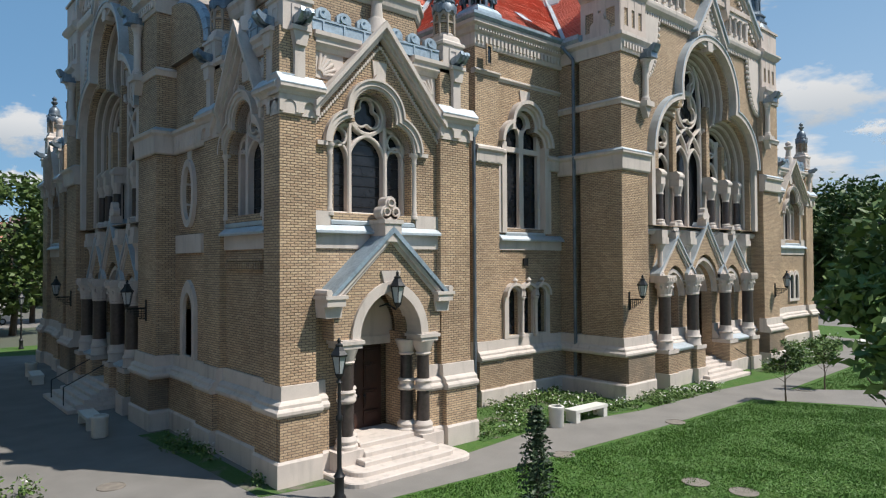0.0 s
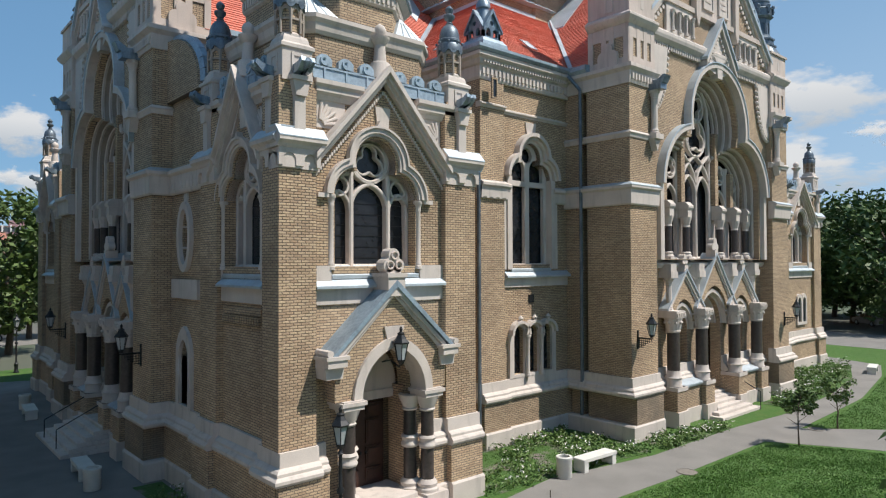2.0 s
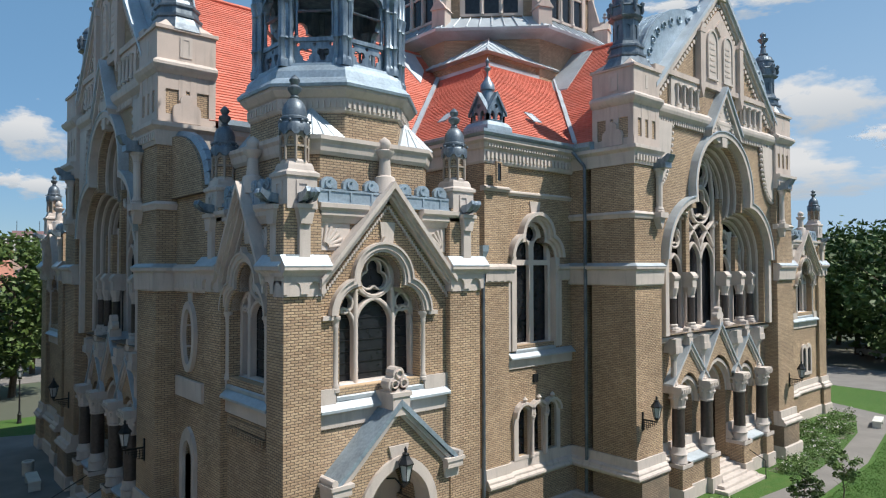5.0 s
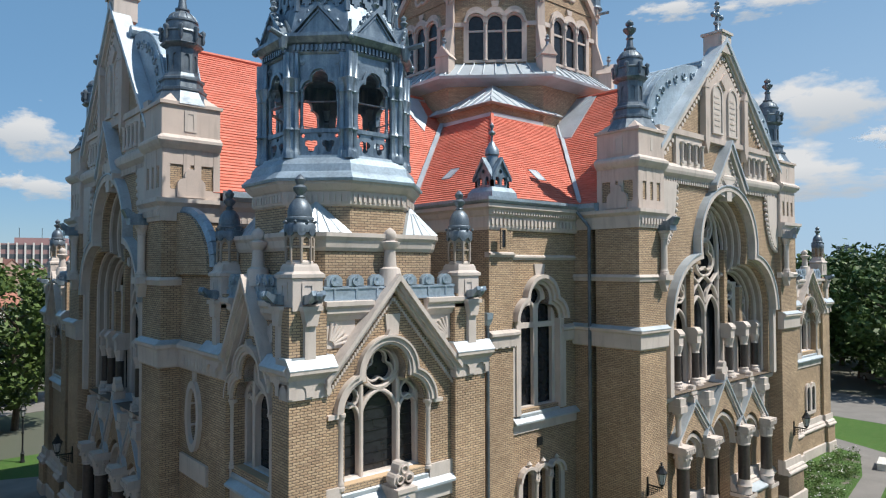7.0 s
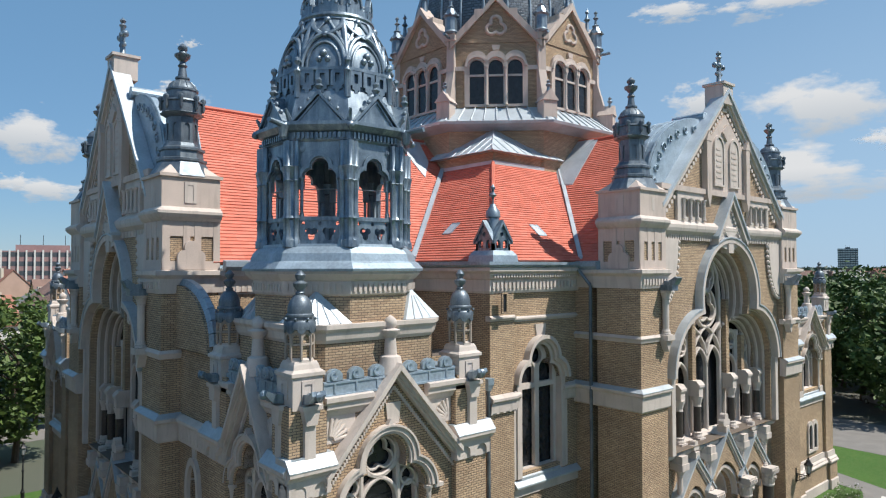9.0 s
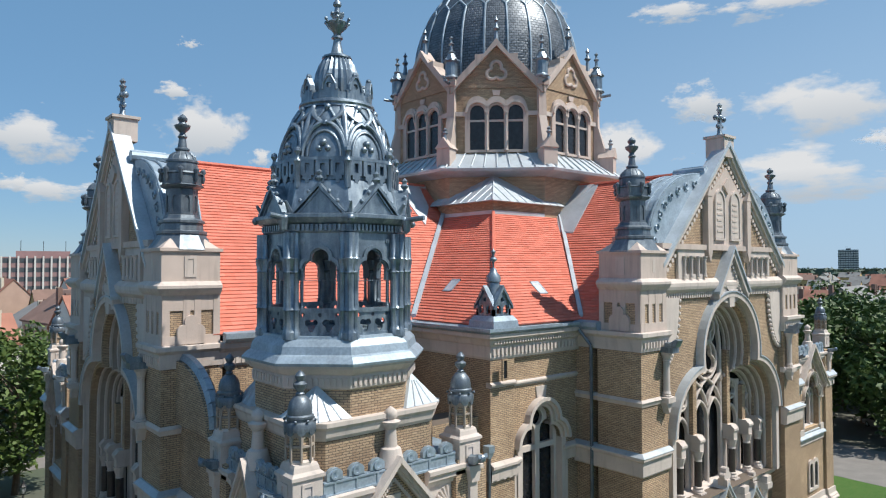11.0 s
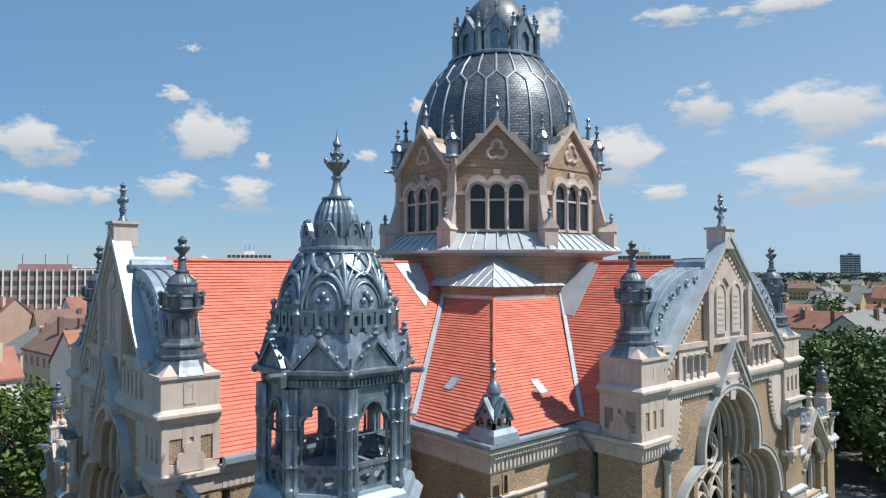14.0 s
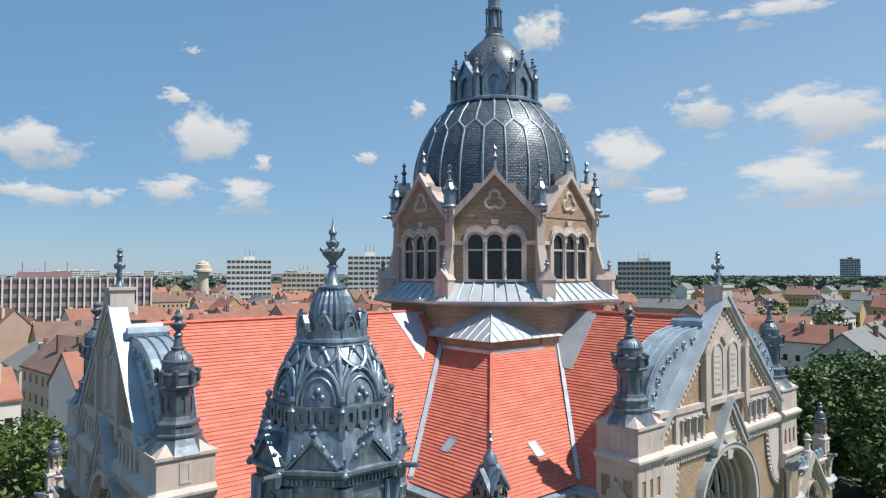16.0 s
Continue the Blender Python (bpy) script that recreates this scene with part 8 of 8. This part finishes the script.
# ---- parked cars ----
def car(x, y, rz, paint, label):
    b = holder("car", label, "car", (x, y, 0), "parked cars")
    b.rotation_euler.z = rz
    o = Face(0, 0, 1, 0, 0, 1)
    bm = B()
    slab(bm, o, [(-2.1, 0.3), (2.1, 0.3), (2.15, 0.7), (1.9, 0.85), (1.1, 0.95), (0.5, 1.4), (-1.1, 1.45), (-1.8, 1.0), (-2.1, 0.9)], -0.85, 0.85)
    part("body", bm, paint, b)
    bm = B()
    slab(bm, o, [(0.95, 0.98), (0.45, 1.34), (-1.05, 1.38), (-1.55, 1.0)], -0.87, 0.87)
    part("window", bm, GLASS, b)
    for sx in (-1.3, 1.3):
        for sy in (-0.78, 0.78):
            f2 = Face(0, sy, 1, 0, 0, 1)
            bm = B()
            slab(bm, f2, circle(sx, 0.32, 0.32, 16), -0.1, 0.1)
            w = part("wheel", bm, IRON, b)
            part("rim", slab(B(), f2, circle(sx, 0.32, 0.19, 10), -0.11, 0.11), ZINC, w)


PAINT_W = plain("white_car_paint", (0.7, 0.7, 0.7), 0.25, 0, 0.03, 1, 0)
PAINT_G = plain("grey_car_paint", (0.25, 0.26, 0.28), 0.25, 0, 0.03, 1, 0)
car(0.5, 62.0, 0.1, PAINT_W, "white hatchback parked at the street side")
car(8.0, 64.0, 0.1, PAINT_G, "dark grey car parked under the trees")
car(80.0, 9.5, 0.9, PAINT_G, "grey car parked under the street trees")


# ---- town ----
ROOFS = [plain("old_red_roof", (0.27, 0.125, 0.09), 0.85, 0, 0.25, 0.4, 0.3, 6), plain("orange_roof", (0.33, 0.15, 0.105), 0.85, 0, 0.2, 0.4, 0.3, 6), plain("brown_roof", (0.20, 0.125, 0.10), 0.85, 0, 0.25, 0.4, 0.3, 6), plain("slate_roof", (0.20, 0.20, 0.195), 0.85, 0, 0.2, 0.4, 0.3, 6)]
PLAINS = [plain("ochre_render", (0.52, 0.36, 0.16), 0.9, 0, 0.1, 0.5, 0.1), plain("cream_render", (0.58, 0.52, 0.42), 0.9, 0, 0.1, 0.5, 0.1), plain("white_render", (0.68, 0.66, 0.62), 0.9, 0, 0.08, 0.5, 0.1), plain("pinkish_render", (0.48, 0.33, 0.26), 0.9, 0, 0.1, 0.5, 0.1)]


def town_house(x, y, rz, length, depth, h, rise, wall, roof, label, rnd):
    b = holder("town_house", label, "house", (x, y, 0), "houses of the town")
    b.rotation_euler.z = rz
    o = Face(0, 0, 1, 0, 0, 1)
    g = Face(0, 0, 0, 1, 1, 0)
    part("wall", slab(B(), g, [(-depth / 2, 0), (depth / 2, 0), (depth / 2, h), (0, h + rise), (-depth / 2, h)], -length / 2, length / 2), wall, b)
    bm = B()
    e = 0.35
    slab(bm, g, [(-depth / 2 - e, h - e * rise / depth * 2 + 0.05), (0, h + rise + 0.1), (depth / 2 + e, h - e * rise / depth * 2 + 0.05), (depth / 2 + e, h - e * rise / depth * 2 + 0.35), (0, h + rise + 0.4), (-depth / 2 - e, h - e * rise / depth * 2 + 0.35)], -length / 2 - 0.2, length / 2 + 0.2)
    rf = part("roof", bm, roof, b)
    for k in range(rnd.randint(3, 7)):
        u = rnd.uniform(-length / 2 + 1, length / 2 - 1)
        v = rnd.choice((-1, 1)) * depth * rnd.uniform(0.05, 0.25)
        zz = h + rise * (1 - abs(v) / (depth / 2))
        part("chimney", box(B(), o, u - 0.5, u + 0.5, v - 0.35, v + 0.35, zz - 0.5, max(zz, h + rise) + rnd.uniform(0.4, 1.2)), ROOFS[2] if rnd.random() < 0.6 else PLAINS[1], rf)
    bm = B()
    n = int(length / 2.6)
    for fl in range(max(1, int(h / 3.2))):
        for k in range(n):
            u = -length / 2 + (k + 0.5) * length / n
            for s in (-1, 1):
                box(bm, o, u - 0.5, u + 0.5, s * depth / 2 - 0.04, s * depth / 2 + 0.04, 1.0 + fl * 3.2, 2.5 + fl * 3.2)
    tagged(part("window", bm, GLASS, b), kind="stuff")
    return b


EYE_X, EYE_Y = -8.3, -15.6


def polar(a, d):
    """Place at a bearing (degrees left of the line of sight) and distance from the forecourt corner."""
    t = radians(49.0 + a)
    return EYE_X + d * math.cos(t), EYE_Y + d * math.sin(t)


rnd = random.Random(11)
taken = []
for ringd in (112, 135, 160, 190, 225, 265, 310, 365, 430, 510, 600, 720):
    a = -37.0
    while a < 37.0:
        d = ringd * rnd.uniform(0.95, 1.06)
        length = rnd.uniform(14, 30)
        step = math.degrees((length + rnd.uniform(0, 6)) / d)
        a += step / 2
        x, y = polar(a, d)
        park = (-36 < a < -20 and d < 150) or (a < -10 and rnd.random() < 0.28)
        office = 23 < a < 38 and 270 < d < 400
        if not park and not office and (x > 60 or y > 72 or x < -25):
            rz = radians(rnd.choice((4, 94)) + rnd.uniform(-6, 6))
            roof = ROOFS[rnd.choice((0, 0, 1, 1, 2, 2, 3) if a > -15 else (0, 1, 2, 3, 3))]
            wall = PLAINS[rnd.randrange(4)]
            word = {0: "red", 1: "orange", 2: "brown", 3: "grey"}[ROOFS.index(roof)]
            town_house(x, y, rz, length, rnd.uniform(10, 13), rnd.uniform(6, 10.5), rnd.uniform(3.5, 5.5), wall, roof, "old rendered town house with a %s tiled gable roof" % word, rnd)
        elif park and d < 500:
            tree(x, y, rnd.uniform(10, 14), rnd.uniform(5, 7), int(d * 7 + a * 13), LEAF if rnd.random() < 0.5 else DARKLEAF, "broad leafy tree among the town roofs", 40, 26, 0.7, 0.3, 0.1, "trees of the town")
        a += step / 2

# unseen houses added around the camera to hold back low sky light
for x, y, rz in ((-36, -50, 90), (-36, -22, 90), (-37, 6, 90), (-36, 34, 90), (-38, 62, 90), (-20, -62, 0), (10, -64, 0), (40, -62, 0), (72, -46, 90), (74, -20, 90)):
    town_house(x, y, radians(rz), 27.5, 12, 11.5, 5.0, PLAINS[(x + y) % 4], ROOFS[(x * 3 + y) % 3], "three-storey rendered town house added out of view to block low sky", rnd)


def block(a, d, width, height, depth, storeys, bays, wall, strip_mat, label, fins=False):
    """A modern block with window bands, turned to the forecourt."""
    x, y = polar(a, d)
    b = holder("office_block", label, "building", (x, y, 0), "tall blocks of the town")
    b.rotation_euler.z = radians(49.0 + a - 90)
    o = Face(0, 0, 1, 0, 0, -1)
    part("wall", box(B(), o, -width / 2, width / 2, -depth, 0, 0, height), wall, b)
    sh = height / storeys
    for s in range(storeys):
        bm = B()
        for k in range(bays):
            u = -width / 2 + (k + 0.5) * width / bays
            box(bm, o, u - width / bays * 0.4, u + width / bays * 0.4, -0.05, 0.06, s * sh + sh * 0.35, s * sh + sh * 0.85)
        tagged(part("window", bm, strip_mat, b), kind="stuff")
    if fins:
        for k in range(bays + 1):
            u = -width / 2 + k * width / bays
            part("fin", box(B(), o, u - 0.32, u + 0.32, 0.0, 0.7, 0, height + 0.3), PLAINS[2], b)
    part("roof_house", box(B(), o, -width * 0.12, width * 0.12, -depth * 0.7, -depth * 0.3, height, height + 2.6), wall, b)
    for k in range(3):
        part("mast", rod(B(), o(-width * 0.1 + k * width * 0.1, -depth * 0.5, height + 2.6), o(-width * 0.1 + k * width * 0.1, -depth * 0.5, height + 7), 0.12, 5), IRON, b)


RED_BAND = plain("dull_red_panel", (0.30, 0.19, 0.185), 0.8, 0, 0.15, 0.3, 0)
SHADE_GLASS = plain("grey_window_band", (0.07, 0.08, 0.09), 0.3, 0, 0.3, 0.5, 0)
block(31.3, 330, 84, 23.5, 14, 6, 28, RED_BAND, SHADE_GLASS, "long office block with red panels and white fins", True)
block(16.6, 500, 31, 35.0, 14, 9, 10, PLAINS[2], SHADE_GLASS, "white high-rise block with window bands and masts")
block(6.6, 430, 28, 36.5, 16, 11, 8, PLAINS[2], SHADE_GLASS, "white balcony tower block")
block(12.2, 560, 34, 25.0, 14, 6, 9, PLAINS[1], SHADE_GLASS, "pale office block with window bands")
block(-16.6, 520, 38, 34.0, 14, 9, 12, PLAINS[1], SHADE_GLASS, "concrete block of flats with many windows")
block(-31.3, 1500, 34, 52.0, 20, 12, 8, SHADE_GLASS, PLAINS[2], "distant grey tower block")
for i in range(26):
    a = 3 + i * 1.25 + rnd.uniform(-0.3, 0.3)
    block(a, rnd.uniform(1500, 1900), rnd.uniform(18, 34), rnd.uniform(20, 31), 12, 7, 6, PLAINS[rnd.choice((1, 2, 2))], SHADE_GLASS, "distant pale housing block on the horizon")
# water tower
x, y = polar(20.2, 620)
wt = holder("water_tower", "round pale concrete water tower with a stepped drum", "tower", (x, y, 0))
part("shaft", lathe(B(), [(5, 0), (4.4, 24)], 0, 0, 20), PLAINS[1], wt, smooth=True)
part("tank", lathe(B(), [(5, 22), (5.4, 25), (8.2, 26.2), (8.2, 28.0), (6.4, 28.6), (6.4, 32.5), (4.6, 33.2), (4.4, 34.6), (1.2, 36), (0.3, 36.4), (0, 38)], 0, 0, 24), PLAINS[1], wt, smooth=True)
# far woods along the horizon
rw = random.Random(5)
verts, faces = [], []
for i in range(5200):
    a = rw.uniform(-38, 38)
    d = rw.uniform(800, 2600)
    x, y = polar(a, d)
    for k in range(3):
        leaf(verts, faces, Vector((x + rw.uniform(-8, 8), y + rw.uniform(-8, 8), rw.uniform(2, 13))), rw.uniform(5, 9), rw)
# bluish distance haze is mixed into this leaf colour
tagged(leaf_object("far_woods", verts, faces, leaf_material("hazy_far_leaf", (0.055, 0.085, 0.06), (0.085, 0.12, 0.075)), None), "green woods and gardens along the horizon", "woods", kind="stuff")


# ---- clouds, far off ----
def cloud_material():
    n = Nodes("cumulus_cloud", 1.0)
    uv = n.t.nodes.new("ShaderNodeUVMap")
    info = n.t.nodes.new("ShaderNodeObjectInfo")
    off = n.add("ShaderNodeMath", i0=info.outputs["Random"], i1=57.0)
    off.operation = "MULTIPLY"
    comb = n.add("ShaderNodeCombineXYZ", Z=off.outputs[0])
    vec = n.add("ShaderNodeVectorMath", i0=uv.outputs["UV"], i1=comb.outputs[0])
    vec.operation = "ADD"
    dist = n.add("ShaderNodeVectorMath", i0=uv.outputs["UV"], i1=(0.5, 0.5, 0.0))
    dist.operation = "DISTANCE"
    tx = n.add("ShaderNodeTexNoise", Vector=vec.outputs[0], Scale=3.2, Detail=10.0, Roughness=0.6)
    m = n.add("ShaderNodeMath", i0=dist.outputs["Value"], i1=-1.9)
    m.operation = "MULTIPLY"
    amp = n.add("ShaderNodeMath", i0=tx.outputs["Fac"], i1=2.4)
    amp.operation = "MULTIPLY"
    s = n.add("ShaderNodeMath", i0=m.outputs[0], i1=amp.outputs[0])
    s.operation = "ADD"
    s2 = n.add("ShaderNodeMath", i0=s.outputs[0], i1=-0.58)
    s2.operation = "ADD"
    alpha = n.ramp(s2.outputs[0], (0.04, (0, 0, 0)), (0.2, (0.45, 0.45, 0.45)), (0.42, (0.96, 0.96, 0.96)))
    sep = n.add("ShaderNodeSeparateXYZ", Vector=uv.outputs["UV"])
    # flat cards that glow; sunlit top and shaded underside are painted by height
    tone = n.ramp(sep.outputs["Y"], (0.25, (0.60, 0.66, 0.72)), (0.6, (0.92, 0.93, 0.94)))
    em = n.add("ShaderNodeEmission", Color=tone, Strength=0.82)
    tr = n.t.nodes.new("ShaderNodeBsdfTransparent")
    mx = n.t.nodes.new("ShaderNodeMixShader")
    n.t.links.new(alpha, mx.inputs[0])
    n.t.links.new(tr.outputs[0], mx.inputs[1])
    n.t.links.new(em.outputs[0], mx.inputs[2])
    n.t.links.new(mx.outputs[0], n.t.nodes["Material Output"].inputs["Surface"])
    return n.mat


CLOUD = cloud_material()


def cloud(a, e, w, h):
    """Cloud at a bearing and elevation, w by h degrees."""
    d = 4200.0
    x, y = polar(a, d)
    z = 26 + d * math.tan(radians(e))
    hw, hh = d * math.tan(radians(w / 2)), d * math.tan(radians(h / 2))
    t = radians(49.0 + a - 90)
    ux, uy = math.cos(t), math.sin(t)
    me = bpy.data.meshes.new("cloud")
    me.from_pydata([(x - ux * hw, y - uy * hw, z - hh), (x + ux * hw, y + uy * hw, z - hh), (x + ux * hw, y + uy * hw, z + hh), (x - ux * hw, y - uy * hw, z + hh)], [], [(0, 1, 2, 3)])
    layer = me.uv_layers.new(name="UVMap")
    for i, q in enumerate(((0, 0), (1, 0), (1, 1), (0, 1))):
        layer.data[i].uv = q
    me.materials.append(CLOUD)
    ob = new("cloud", me)
    ob.visible_shadow = False
    tagged(ob, "white fair-weather cumulus cloud far off", "cloud", "clouds", "structure")


for a, e, w, h in ((-29.2, 12.1, 16.9, 8.6), (-28.3, 6.8, 18.3, 5.9), (-21.6, 13.1, 8.4, 5.1), (-19.3, 20.2, 8.4, 3.5), (-27.0, 19.8, 10.3, 3.5), (-15.3, 9.1, 12.5, 7.4), (-18.0, 6.2, 7.7, 2.3), (20.1, 11.0, 11.0, 8.6), (16.8, 6.3, 8.4, 4.1), (22.1, 13.9, 4.4, 2.0), (32.5, 9.7, 10.3, 5.9), (30.7, 5.8, 10.3, 3.3), (22.4, 6.6, 8.4, 3.5), (6.8, 9.8, 3.5, 2.0), (2.4, 13.9, 3.1, 2.3), (-8.1, 19.9, 6.2, 5.9), (-9.3, 14.4, 5.5, 3.5), (21.2, 17.6, 2.2, 1.6), (15.5, 9.0, 2.9, 2.5), (-33.7, 9.0, 5.1, 2.7), (27.7, 5.8, 4.4, 2.5), (33.5, 6.1, 3.7, 2.0)):
    cloud(a, e, w, h)


# ---- brick courses of the nearest fronts ----
def within(p, poly):
    x, y = p
    c = False
    for (x0, y0), (x1, y1) in zip(poly, poly[1:] + poly[:1]):
        if (y0 > y) != (y1 > y) and x < (x1 - x0) * (y - y0) / (y1 - y0) + x0:
            c = not c
    return c


def brick_cells(u0, u1, z0, z1, holes=()):
    """Half-bond cells (u, u, z, z) of 225 by 75 mm, clipped to a rectangle and kept off the holes."""
    out = []
    for r in range(int(z0 / 0.075), int(z1 / 0.075) + 1):
        shift = 0.1125 if r % 2 == 0 else 0.0
        lo, hi = max(r * 0.075 + 0.01, z0), min(r * 0.075 + 0.065, z1)
        if hi - lo < 0.03:
            continue
        for n in range(int(math.floor((-u1 + shift) / 0.225)), int(math.floor((-u0 + shift) / 0.225)) + 1):
            a, b = max(shift - (n + 1) * 0.225 + 0.01, u0), min(shift - n * 0.225 - 0.01, u1)
            if b - a > 0.05 and not any(within(p, h) for h in holes for p in ((a, lo), (b, lo), (b, hi), (a, hi))):
                out.append((a, b, lo, hi))
    return out


def brick_mesh(f, d, cells, at=None):
    verts, faces = [], []
    o = at or Vector((0, 0, 0))
    for a, b, lo, hi in cells:
        i = len(verts)
        for dd, e in ((d - 0.01, 0.0), (d + 0.008, 0.003)):
            verts += [tuple(f(u, dd, z) - o) for u, z in ((a + e, lo + e), (b - e, lo + e), (b - e, hi - e), (a + e, hi - e))]
        faces.append((i + 4, i + 5, i + 6, i + 7))
        faces += [(i + k, i + (k + 1) % 4, i + 4 + (k + 1) % 4, i + 4 + k) for k in range(4)]
    me = bpy.data.meshes.new("brick")
    me.from_pydata(verts, [], faces)
    me.materials.append(BRICK)
    return me


front_holes = [trefoil(3.15, 1.44, 7.4, 9.42, 0.1), rect(1.2, 5.4, 0.0, 7.44)]
low = brick_cells(-0.095, 1.015, 2.64, 6.9)
pier = [ob for ob in bpy.data.objects if ob.parent is ROOT and ob.name.startswith("wall")][0]
shared = {}
for cell in low[:300]:
    a, b, lo, hi = cell
    at = FR(a, 0.0, lo)
    key = (round(b - a, 3), round(hi - lo, 3))
    if key not in shared:
        shared[key] = brick_mesh(FR, 0.0, [cell], at)
    ob = new("brick", shared[key])
    ob.location = at
    ob.parent = pier
rest = [(FR, 0.0, low[300:] + brick_cells(-0.095, 1.015, 6.9, 9.97) + brick_cells(5.66, 6.94, 2.64, 9.97)),
        (FR, -0.2, brick_cells(1.03, 5.64, 2.64, 12.4, front_holes)),
        (FT, 0.0, brick_cells(16.16, 18.19, 2.64, 9.9) + brick_cells(16.16, 18.19, 10.9, 12.7)),
        (Face(0, 3.4, 1, 0, 0, -1), -0.12, brick_cells(12.0, 16.1, 2.64, 6.4, [rect(12.2, 15.3, 2.5, 5.3)]) + brick_cells(12.0, 16.1, 11.0, 13.7, [trefoil(13.72, 1.3, 7.4, 11.15, 0.2)]))]
for f, d, cells in rest:
    ob = new("brick", brick_mesh(f, d, cells))
    ob.parent = pier
    tagged(ob, "courses of buff bricks with recessed joints", kind="stuff")
